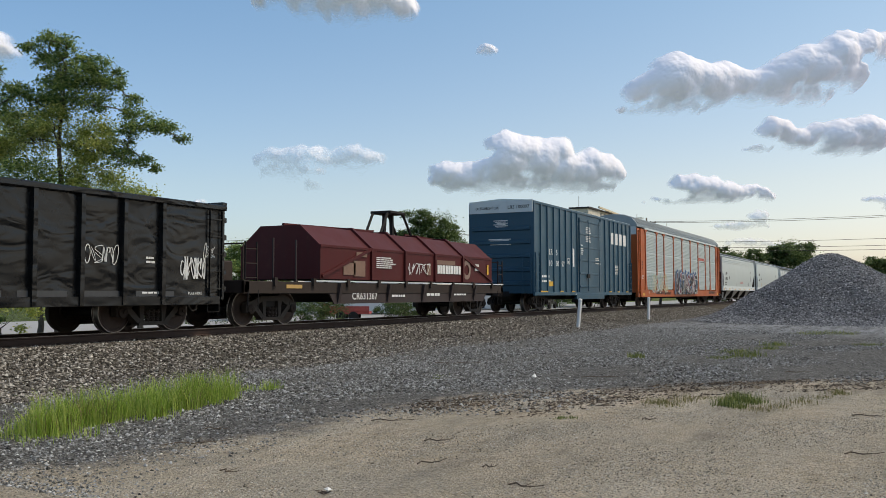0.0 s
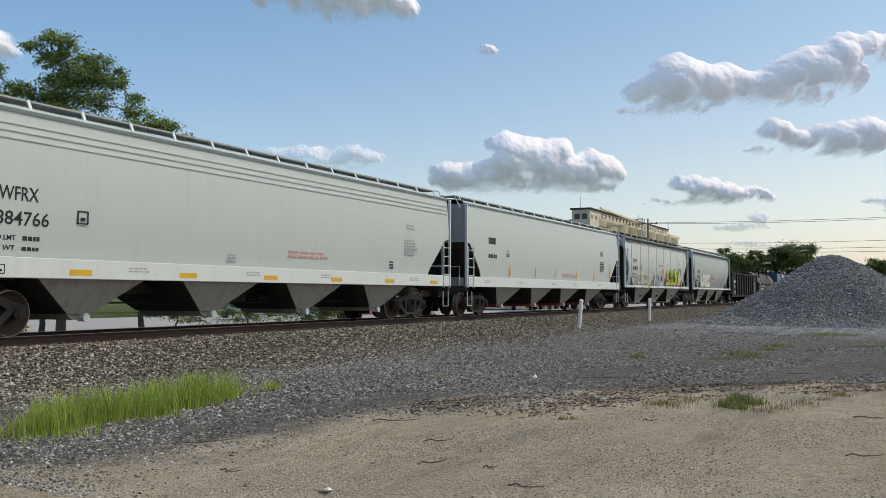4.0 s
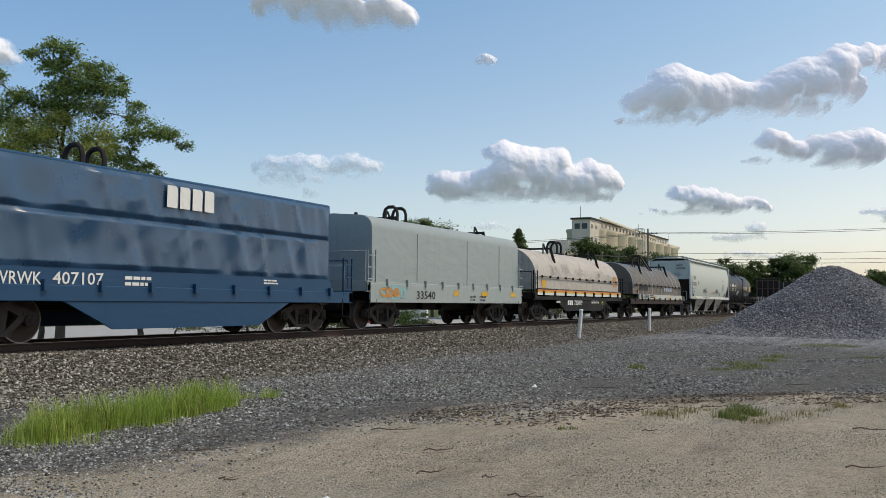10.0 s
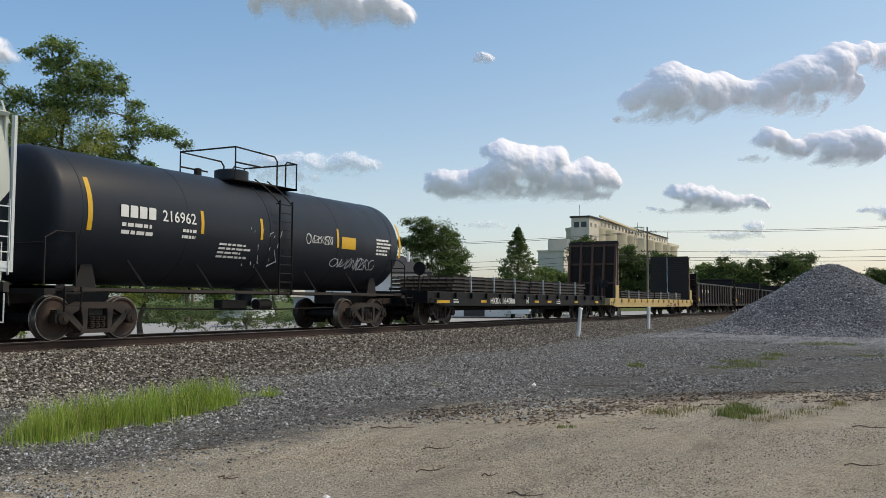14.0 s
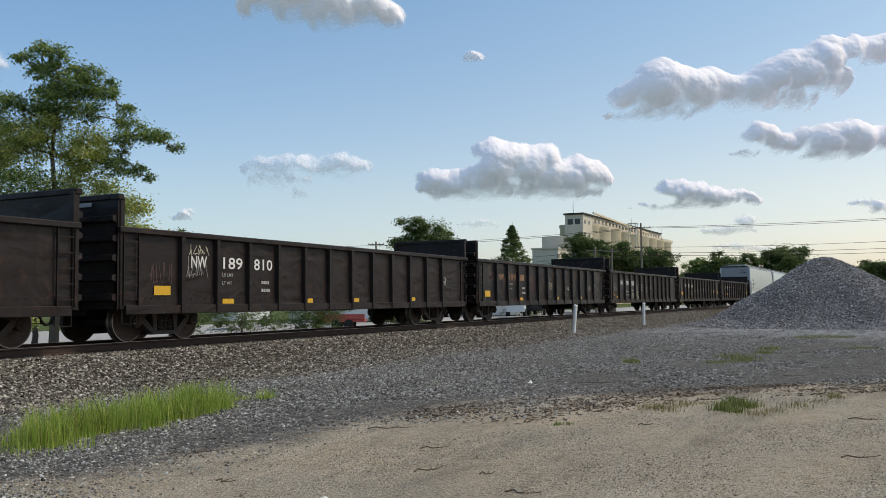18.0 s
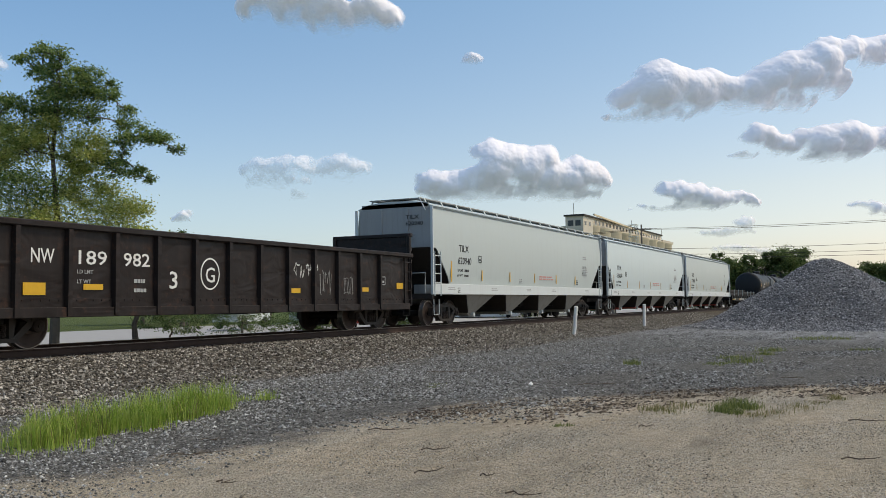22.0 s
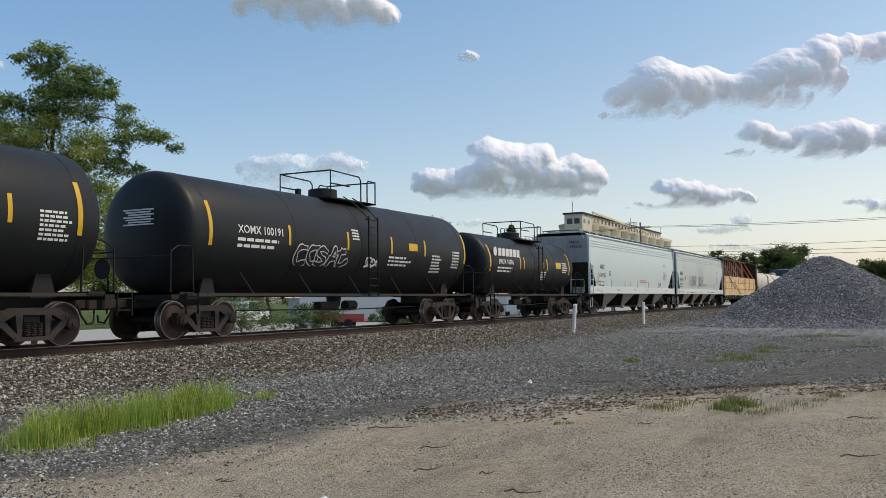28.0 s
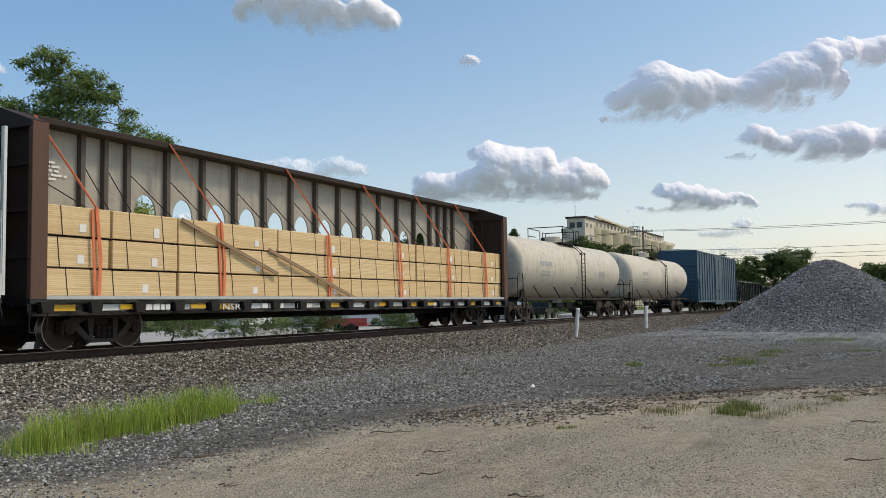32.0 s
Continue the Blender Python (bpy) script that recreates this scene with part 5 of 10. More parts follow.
def cap_data():
    return shared("cap", lambda: Mesh().lathe([(-0.06, 0.13), (0.0, 0.13), (0.02, 0.10), (0.03, 0.05), (0.05, 0.05), (0.05, 0.01)], "y", 12).data("bearing_cap", BROWNSTEEL))


def running_gear(car, L, inset):
    """Two trucks with sprung side frames, four turning wheelsets, couplers and hoses."""
    for s in (-1, 1):
        tx = s * (L / 2 - inset)
        truck = link("truck", bolster_data(), car, at=pose(tx, 0, 0))
        for y in (-1.0, 1.0):
            link("side_frame", frame_data(), truck, at=pose(0, y, 0))
            link("spring", spring_data(), truck, at=pose(0, y, 0, 0, 0, 0 if y < 0 else 180))
            for x in (-0.889, 0.889):
                link("bearing_cap", cap_data(), truck, at=pose(x, y * 1.13, WR, 0, 0, 180 if y < 0 else 0))
        for x in (-0.889, 0.889):
            ws = link("wheelset", axle_data(), car, at=pose(tx + x, 0, WR))
            near = link("wheel", wheel_data(), ws, at=pose(0, -0.76, 0))
            link("tread", shared("tread", lambda: Mesh().lathe([(-0.0725, WR - 0.022), (-0.072, WR - 0.006), (0.055, WR + 0.004), (0.064, WR + 0.029), (0.087, WR + 0.027), (0.0865, WR + 0.004)], "y", 32, (0, 0, 0), False).data("tread", RAILTOP)), near, "bright worn running surface")
            link("wheel", wheel_data(), ws, at=pose(0, 0.76, 0, 0, 0, 180))
            WHEELS.append((ws, tx + x, car))
        cp = link("coupler", shared("coupler", lambda: Mesh().box(-0.05, 0.62, -0.1, 0.1, 0.76, 0.96, 0.02).box(0.5, 0.78, -0.17, 0.14, 0.72, 1.0, 0.04).data("coupler", BROWNSTEEL)), car, at=pose(s * (L / 2 - 0.15), 0, 0, 0, 0, 0 if s > 0 else 180))
        link("brake_hose", shared("hose", lambda: Mesh().tube([(0, 0, 0.85), (0.1, 0, 0.62), (0.28, 0.02, 0.42), (0.48, 0.05, 0.45), (0.55, 0.1, 0.6)], 0.024, 6).data("brake_hose", STEEL)), car, at=pose(s * (L / 2 - 0.05), -0.3 * s, 0, 0, 0, 0 if s > 0 else 180))
        link("uncoupling_lever", shared("lever", lambda: Mesh().tube([(0.1, -1.4, 0.72), (0.1, -1.35, 1.0), (0.12, -0.4, 1.0), (0.3, -0.1, 0.98)], 0.014, 5).data("uncoupling_lever", STEEL)), car, at=pose(s * (L / 2), 0, 0, 0, 0, 0 if s > 0 else 180))
    link("brake_reservoir", shared("reservoir", lambda: Mesh().box(-0.9, 0.1, -0.55, -0.25, 0.62, 0.86, 0.03).data("brake_reservoir", STEEL)), car)
    link("brake_cylinder", shared("cylinder", lambda: Mesh().lathe([(-0.3, 0.02), (-0.3, 0.15), (0.25, 0.15), (0.3, 0.08)], "x", 14, (0.9, -0.42, 0.74)).data("brake_cylinder", STEEL)), car)
    Mesh().tube([(-L / 2 + 2, -0.5, 0.66), (-1, -0.46, 0.62), (1, -0.5, 0.6), (L / 2 - 2, -0.5, 0.66)], 0.02, 5).obj("brake_pipe", STEEL, car)


def new_car(kind, label, ul, ur, inset=1.9, z=0.0):
    L = ur - ul
    c = thing(kind, label, "freight car", "cars of the train", at=pose((ul + ur) / 2 + START, DC, ZR))
    CARS.append((c, (ul + ur) / 2))
    running_gear(c, L, inset)
    return c, L


def ladder(car, x0, x1, z0, z1, n, y, mat, out=0.07, name="ladder"):
    """A side ladder standing off the wall."""
    s = -1 if y < 0 else 1
    m = Mesh()
    for x in (x0, x1):
        m.beam((x, y + s * out, z0), (x, y + s * out, z1), 0.05, 0.016)
        m.beam((x, y, z0 + 0.1), (x, y + s * out, z0 + 0.1), 0.03)
        m.beam((x, y, z1 - 0.1), (x, y + s * out, z1 - 0.1), 0.03)
    for i in range(n):
        z = z0 + (z1 - z0) * (i + 0.5) / n
        m.beam((x0, y + s * out, z), (x1, y + s * out, z), 0.025)
    return m.obj(name, mat, car, smooth=False)


def end_ladder(car, x, y0, y1, z0, z1, n, mat):
    s = -1 if x < 0 else 1
    m = Mesh()
    for y in (y0, y1):
        m.beam((x + s * 0.08, y, z0), (x + s * 0.08, y, z1), 0.05, 0.02)
    for i in range(n):
        z = z0 + (z1 - z0) * (i + 0.5) / n
        m.beam((x + s * 0.08, y0, z), (x + s * 0.08, y1, z), 0.025)
    m.beam((x, y0, z1 - 0.1), (x + s * 0.08, y0, z1 - 0.1), 0.03)
    m.beam((x, y1, z1 - 0.1), (x + s * 0.08, y1, z1 - 0.1), 0.03)
    return m.obj("end_ladder", mat, car, smooth=False)


def grab(car, x0, x1, z, y, mat, vertical=False):
    s = -1 if y < 0 else 1
    if vertical:
        pts = [(x0, y, z), (x0, y + s * 0.07, z), (x0, y + s * 0.07, z + (x1 - x0)), (x0, y, z + (x1 - x0))]
    else:
        pts = [(x0, y, z), (x0, y + s * 0.07, z), (x1, y + s * 0.07, z), (x1, y, z)]
    return Mesh().tube(pts, 0.012, 5).obj("grab_iron", mat, car)


def stirrup(car, x, y, mat):
    s = -1 if y < 0 else 1
    return Mesh().tube([(x - 0.2, y, 0.95), (x - 0.2, y, 0.42), (x + 0.2, y, 0.42), (x + 0.2, y, 0.95)], 0.016, 5).obj("step", mat, car)


def patch(car, x0, x1, z0, z1, mat, y=None, name="reflector"):
    y = -HW - 0.006 if y is None else y
    return Mesh().box(x0, x1, y - 0.004, y + 0.003, z0, z1).obj(name, mat, car, smooth=False)


def frame_plate(car, x, z, s, mat, y=None):
    """A square outline with a short bar in it."""
    y = -HW - 0.006 if y is None else y
    t = s * 0.1
    m = Mesh()
    for a in ((x, x + s, z, z + t), (x, x + s, z + s - t, z + s), (x, x + t, z, z + s), (x + s - t, x + s, z, z + s), (x + s * 0.3, x + s * 0.7, z + s * 0.25, z + s * 0.5)):
        m.box(a[0], a[1], y - 0.004, y + 0.003, a[2], a[3])
    return m.obj("stencil", mat, car, smooth=False)


def scribble(car, x, z, w, h, mat, seed, y=None, t=0.02, n=4, name="graffiti", sharp=False):
    """Sprayed tag: looping strokes of flat ribbon that follow the wall."""
    rng = random.Random(seed)
    y = -HW - 0.008 if y is None else y
    wall = y if callable(y) else (lambda zz: y)
    m, lift = Mesh(), 0.0
    for k in range(n):
        cx = x + w * (k + 0.5) / n
        r1, r2 = w / n * rng.uniform(0.45, 0.8), h * rng.uniform(0.3, 0.52)
        p1, p2, f1, f2 = rng.uniform(0, 6.28), rng.uniform(0, 6.28), rng.choice((1, 2, 3)), rng.choice((1, 2, 3))
        pts = [(cx + r1 * math.sin(f1 * i / 26 * 5.2 + p1) * 0.9, z + h / 2 + r2 * math.sin(f2 * i / 26 * 5.2 + p2)) for i in range(27)]
        if sharp:
            pts, last = [], None
            for i in range(rng.randint(4, 6)):
                spot = rng.choice([q for q in ((0, 0), (0, 1), (0, 2), (1, 0), (1, 1), (1, 2), (2, 0), (2, 2)) if q != last and (last is None or q[0] != last[0] or abs(q[1] - last[1]) > 1)])
                last = spot
                pts.append((cx + w / n * (0.42 * (spot[0] - 1) + rng.uniform(-0.12, 0.12)), z + h * (0.1 + 0.4 * spot[1] + rng.uniform(-0.1, 0.1))))
        for (a, b), (c, d) in zip(pts, pts[1:]):
            dx, dz = c - a, d - b
            q = math.hypot(dx, dz) or 1
            ux, uz = -dz / q * t / 2, dx / q * t / 2
            e = 0.3 if not sharp else 0.02
            lift += 0.00015
            m.add([(a - ux - dx * e, wall(b) - lift, b - uz - dz * e), (c - ux + dx * e, wall(d) - lift, d - uz + dz * e), (c + ux + dx * e, wall(d) - lift, d + uz + dz * e), (a + ux - dx * e, wall(b) - lift, b + uz - dz * e)], [(0, 1, 2, 3)])
    return m.obj(name, mat, car, smooth=False)


GLYPHS = (
    (((0.05, 0), (0.05, 0.5), (0.1, 1)), ((0.0, 0.98), (0.6, 0.92), (0.8, 0.5), (0.5, 0.06), (0.0, 0.02))),
    (((0.05, 0), (0.1, 0.5), (0.1, 1)), ((0, 1), (0.6, 0.97), (0.66, 0.66), (0.15, 0.5)), ((0.25, 0.5), (0.5, 0.2), (0.9, -0.02))),
    (((0.85, 0.84), (0.45, 1), (0.1, 0.78), (0.45, 0.5), (0.8, 0.25), (0.42, 0), (0, 0.1)),),
    (((0, 0), (0.2, 0.6), (0.4, 1), (0.6, 0.6), (0.85, 0)), ((0.1, 0.36), (0.75, 0.36))),
    (((0.85, 0.95), (0.35, 0.95), (0.1, 0.5), (0.32, 0.05), (0.9, 0.12)),),
    (((0.3, 1), (0.15, 0.4), (0.2, 0.02), (0.55, 0.04), (0.95, 0.3)), ((0.0, 0.8), (0.6, 0.92))),
)


def flowing(st, n=5):
    """The stroke as a smooth run of points."""
    p = [2 * np.array(st[0]) - np.array(st[1])] + [np.array(q) for q in st] + [2 * np.array(st[-1]) - np.array(st[-2])]
    out = []
    for i in range(1, len(p) - 2):
        for u in np.arange(n) / n:
            out.append(0.5 * (2 * p[i] + (p[i + 1] - p[i - 1]) * u + (2 * p[i - 1] - 5 * p[i] + 4 * p[i + 1] - p[i + 2]) * u * u + (3 * p[i] - p[i - 1] - 3 * p[i + 1] + p[i + 2]) * u ** 3))
    return out + [p[-2]]


def piece(car, x, z, w, h, halo, edge, fills, seed, n=4, thick=0.3, line=0.07, y=None, order=None):
    """A sprayed piece: fat rounded letter forms, outlined, over a cloud of colour."""
    rng = random.Random(seed)
    y = -HW - 0.008 if y is None else y
    wall = y if callable(y) else (lambda v: y)
    strokes = []
    for k in range(n):
        g = GLYPHS[order[k] if order else rng.randrange(len(GLYPHS))]
        x0, cw, ch, zz = x + w * (k + 0.05) / n, w / n * 1.12, h * rng.uniform(0.88, 1.0), z + h * rng.uniform(-0.02, 0.06)
        tilt = rng.uniform(-0.05, 0.18)
        strokes.append([flowing([(x0 + cw * (px + tilt * pz_), zz + ch * pz_) for px, pz_ in [((1 - a) if k % 2 else a, b) for a, b in st]]) for st in g])

    def ribbon(sts, t, d):
        m, step = Mesh(), 0
        for st in sts:
            left, right = [], []
            for i, p in enumerate(st):
                q = st[min(i + 1, len(st) - 1)] - st[max(i - 1, 0)]
                q = q / (math.hypot(*q) or 1)
                g = t * 0.5 * (0.86 + 0.2 * math.sin(i * 0.9 + seed))
                e = q * t * 0.35 * (-1 if i == 0 else 1 if i == len(st) - 1 else 0)
                left.append((p[0] + e[0] - q[1] * g, p[1] + e[1] + q[0] * g))
                right.append((p[0] + e[0] + q[1] * g, p[1] + e[1] - q[0] * g))
            vs = []
            for a, b in zip(left, right):
                dd, step = d + 0.00012 * step, step + 1
                for u, v in (a, b):
                    v = max(v, z - 0.05 * h)
                    vs.append((u, wall(v) - dd, v))
            m.add(vs, [(2 * i, 2 * i + 2, 2 * i + 3, 2 * i + 1) for i in range(len(st) - 1)])
        return m
    if halo:
        for k, sts in enumerate(strokes):
            ribbon(sts, thick * 1.8, 0.003 * k).obj("graffiti_cloud", halo, car, smooth=False)
    for k, sts in enumerate(strokes):
        ribbon(sts, thick, 0.018 + 0.007 * k).obj("graffiti_outline", edge, car, smooth=False)
        ribbon(sts, thick - line, 0.0215 + 0.007 * k).obj("graffiti_fill", fills[k % len(fills)], car, smooth=False)


def sheet(xs, zlo, zhi, yf, nz=8, thick=0.03):
    """A curved wall sheet with thickness: columns at xs from zlo(x) to zhi(x) at y = yf(z)."""
    m, n = Mesh(), len(xs)
    for lay in (0, 1):
        for x in xs:
            for j in range(nz + 1):
                z = zlo(x) + (zhi(x) - zlo(x)) * j / nz
                yy = yf(z)
                m.v.append((x, yy - math.copysign(thick * lay, yy), z))
    k, o = nz + 1, n * (nz + 1)
    for i in range(n - 1):
        for j in range(nz):
            a = i * k + j
            m.f += [(a, a + k, a + k + 1, a + 1), (o + a, o + a + 1, o + a + k + 1, o + a + k)]
        m.f += [(i * k, o + i * k, o + i * k + k, i * k + k), (i * k + nz, i * k + k + nz, o + i * k + k + nz, o + i * k + nz)]
    for j in range(nz):
        m.f += [(j, j + 1, o + j + 1, o + j), ((n - 1) * k + j, o + (n - 1) * k + j, o + (n - 1) * k + j + 1, (n - 1) * k + j + 1)]
    return m


def hopper(label, ul, ur, bays=4, side=LIGHTGREY, endm=ENDGREY, dark=SLOPE, sill=WHITE, trim=WHITE, gate=BAYGREY, eave=4.24, top=4.62, belly=0.09, cut=((0.1, 2.82), (0.4, 2.76), (1.42, 1.74), (1.55, 1.5)), sillz=(1.13, 1.52), ribs=0, seam=None, bay=BAYGREY, roof=None):
    c, L = new_car("covered_hopper_car", label, ul, ur, 2.0)
    h = L / 2
    zm = (eave + sillz[1]) / 2

    def yn(z):
        return -(HW - belly * ((z - zm) / (eave - zm)) ** 2)

    def zlo(x):
        d = h - abs(x)
        return float(np.interp(d, [p[0] for p in cut], [p[1] for p in cut], left=cut[0][1], right=sillz[1] - 0.02)) if d < cut[-1][0] else sillz[1] - 0.02
    ends = sorted(set([0.1, 0.2] + [p[0] for p in cut] + [cut[-1][0] + 0.02]))
    xs = [-h + e for e in ends] + list(np.linspace(-h + cut[-1][0] + 0.5, h - cut[-1][0] - 0.5, 12)) + [h - e for e in ends[::-1]]
    sheet(xs, zlo, lambda x: eave, yn, 9).obj("side_sheet", side, c)
    sheet(xs, zlo, lambda x: eave, lambda z: -yn(z), 9).obj("side_sheet", side, c)
    for s in (-1, 1):
        Mesh().box(-h + 0.05, h - 0.05, s * (HW + 0.005) - 0.04, s * (HW + 0.005) + 0.04, sillz[0], sillz[1], 0.01).obj("side_sill", sill, c, smooth=False)
        e = s * (h - 0.14)
        Mesh().box(e - 0.03, e + 0.03, -HW + 0.08, HW - 0.08, cut[0][1], eave + 0.05).obj("end_wall", endm, c, smooth=False)
        Mesh().box(e - s * 0.02, e + s * 0.02, -1.4, 1.4, eave + 0.04, eave + 0.2).obj("end_cap", endm, c, smooth=False)
        for yy in (-0.55, 0.55):
            Mesh().beam((e + s * 0.06, yy, 1.2), (e + s * 0.06, yy, eave), 0.09, 0.06).obj("end_post", endm, c, smooth=False)
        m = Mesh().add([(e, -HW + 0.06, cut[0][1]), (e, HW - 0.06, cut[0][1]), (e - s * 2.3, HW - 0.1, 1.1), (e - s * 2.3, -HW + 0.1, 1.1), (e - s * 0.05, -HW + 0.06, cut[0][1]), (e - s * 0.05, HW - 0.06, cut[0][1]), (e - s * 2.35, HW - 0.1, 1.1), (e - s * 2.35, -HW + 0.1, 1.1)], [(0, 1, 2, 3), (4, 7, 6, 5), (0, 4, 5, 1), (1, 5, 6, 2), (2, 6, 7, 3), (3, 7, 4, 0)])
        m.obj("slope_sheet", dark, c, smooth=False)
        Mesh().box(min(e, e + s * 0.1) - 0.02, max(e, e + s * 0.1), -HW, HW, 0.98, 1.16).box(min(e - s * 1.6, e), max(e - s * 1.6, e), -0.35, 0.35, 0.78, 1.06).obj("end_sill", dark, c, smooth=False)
        for yy in (-HW, HW):
            x0 = e + s * 0.02
            ladder(c, min(x0, x0 - s * 0.48), max(x0, x0 - s * 0.48), sillz[0] - 0.05, cut[0][1] - 0.15, 5, yy, trim, 0.05)
            Mesh().beam((e + s * 0.1, yy, sillz[0]), (e + s * 0.1, yy, eave + 0.02), 0.09, 0.06).obj("corner_post", trim, c, smooth=False)
            stirrup(c, e - s * 0.2, yy, trim)
        Mesh().tube([(e + s * 0.12, -1.3, 1.2), (e + s * 0.12, -1.3, 1.9), (e + s * 0.12, 1.3, 1.9), (e + s * 0.12, 1.3, 1.2)], 0.016, 5).obj("end_rail", trim, c)
        Mesh().box(e - s * 0.9 - 0.25, e - s * 0.9 + 0.25, -0.9, -0.4, 1.15, 1.5, 0.03).obj("air_tank", endm, c)
    prof = [(-HW + 0.06, eave), (-HW + 0.02, eave + 0.06), (-1.1, eave + 0.22), (-0.5, eave + 0.28), (0.5, eave + 0.28), (1.1, eave + 0.22), (HW - 0.02, eave + 0.06), (HW - 0.06, eave)]
    Mesh().extrude(prof, -h + 0.12, h - 0.12).obj("roof", roof or side, c)
    Mesh().box(-h + 0.7, h - 0.7, -0.4, 0.4, eave + 0.2, eave + 0.34, 0.03).obj("hatch_cover", endm, c)
    for s in (-1, 1):
        Mesh().box(-h + 0.15, h - 0.15, s * 0.86 - 0.22, s * 0.86 + 0.22, top - 0.035, top).obj("running_board", roof or ENDGREY, c, smooth=False)
        n = max(10, int(L / 1.25))
        br = shared(("bracket", round(top - eave, 3)), lambda: Mesh().beam((0, -0.22, 0), (0, -0.36, -(top - eave) + 0.1), 0.07, 0.03).beam((0, 0.2, 0), (0, -0.24, 0.012), 0.06, 0.02).data("bracket", trim, False))
        for i in range(n):
            link("bracket", br, c, at=pose(-h + 0.4 + (L - 0.8) * i / (n - 1), s * 0.86, top - 0.02, 0, 0, 0 if s < 0 else 180))
        Mesh().tube([(s * (h - 0.15), -1.1, top), (s * (h + 0.02), -1.1, top - 0.02), (s * (h + 0.02), -1.35, eave - 0.1)], 0.02, 5).obj("hand_hold", trim, c)
        Mesh().box(min(s * (h - 0.15), s * (h - 0.7)), max(s * (h - 0.15), s * (h - 0.7)), -0.6, 0.6, top - 0.03, top).obj("end_platform", ENDGREY, c, smooth=False)
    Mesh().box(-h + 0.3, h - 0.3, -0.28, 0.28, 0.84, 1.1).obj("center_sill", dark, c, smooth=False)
    w = (L - 4.8) / bays
    for i in range(bays):
        x = -L / 2 + 2.4 + w * (i + 0.5)
        k, yb_, zb_ = (0.30, 1.05, 0.42) if bays > 3 else (0.55, 1.06, 0.36)
        t = w * (0.36 if bays > 3 else 0.46)
        zt_ = sillz[0] + 0.03
        # bay slopes darkened to hold their shade; side plates keep the pale tone
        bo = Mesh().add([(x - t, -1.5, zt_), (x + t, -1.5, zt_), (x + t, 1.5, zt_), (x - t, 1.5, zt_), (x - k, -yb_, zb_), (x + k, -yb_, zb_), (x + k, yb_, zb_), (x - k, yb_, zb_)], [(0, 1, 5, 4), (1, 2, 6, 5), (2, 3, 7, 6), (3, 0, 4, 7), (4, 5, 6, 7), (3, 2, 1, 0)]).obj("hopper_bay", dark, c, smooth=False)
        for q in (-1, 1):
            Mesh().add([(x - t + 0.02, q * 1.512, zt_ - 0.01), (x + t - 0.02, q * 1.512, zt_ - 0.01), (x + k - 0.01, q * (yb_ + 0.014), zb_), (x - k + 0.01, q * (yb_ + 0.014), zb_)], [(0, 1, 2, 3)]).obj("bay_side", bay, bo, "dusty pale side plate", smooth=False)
        if bays == 3:
            Mesh().box(x - 0.6, x + 0.6, -1.12, 1.12, 0.24, 0.38, 0.02).obj("outlet_gate", gate, bo, smooth=False)
            Mesh().tube([(x - 0.35, -1.16, 0.31), (x + 0.35, -1.16, 0.31)], 0.045, 8).obj("gate_shaft", STEEL, bo)
            Mesh().box(x - 0.14, x + 0.2, -1.36, -1.3, 0.72, 0.82).obj("vibrator_bracket", STEEL, bo, smooth=False)
        else:
            Mesh().extrude([(x - 0.1, 0.3), (x + 0.1, 0.3), (x + 0.3, 0.44), (x - 0.3, 0.44)], -0.99, 0.99, "y").obj("outlet_gate", gate, bo, smooth=False)
        Mesh().lathe([(-1.12, 0.02), (-1.12, 0.09), (-0.9, 0.09), (-0.9, 0.03)], "y", 10, (x + 0.15, 0, 0.35)).obj("outlet_cap", trim, bo)
        if bays > 3:
            Mesh().extrude([(-1.305, 0.86), (-1.29, 0.86), (-1.27, 0.80), (-1.285, 0.80)], x - 0.3, x + 0.3).obj("stencil", PRINTGREY, bo, smooth=False)
    if ribs:
        for i in range(ribs):
            x = -h + 1.6 + (L - 3.2) * i / (ribs - 1)
            Mesh().beam((x, -HW - 0.004, sillz[1]), (x, -HW + 0.004, eave - 0.1), 0.02, 0.02).obj("seam", side, c, smooth=False)
    if seam:
        for z in seam:
            Mesh().box(-h + 0.2, h - 0.2, yn(z) - 0.02, yn(z) + 0.02, z, z + 0.03).obj("seam", side, c, smooth=False)
    return c, L, yn


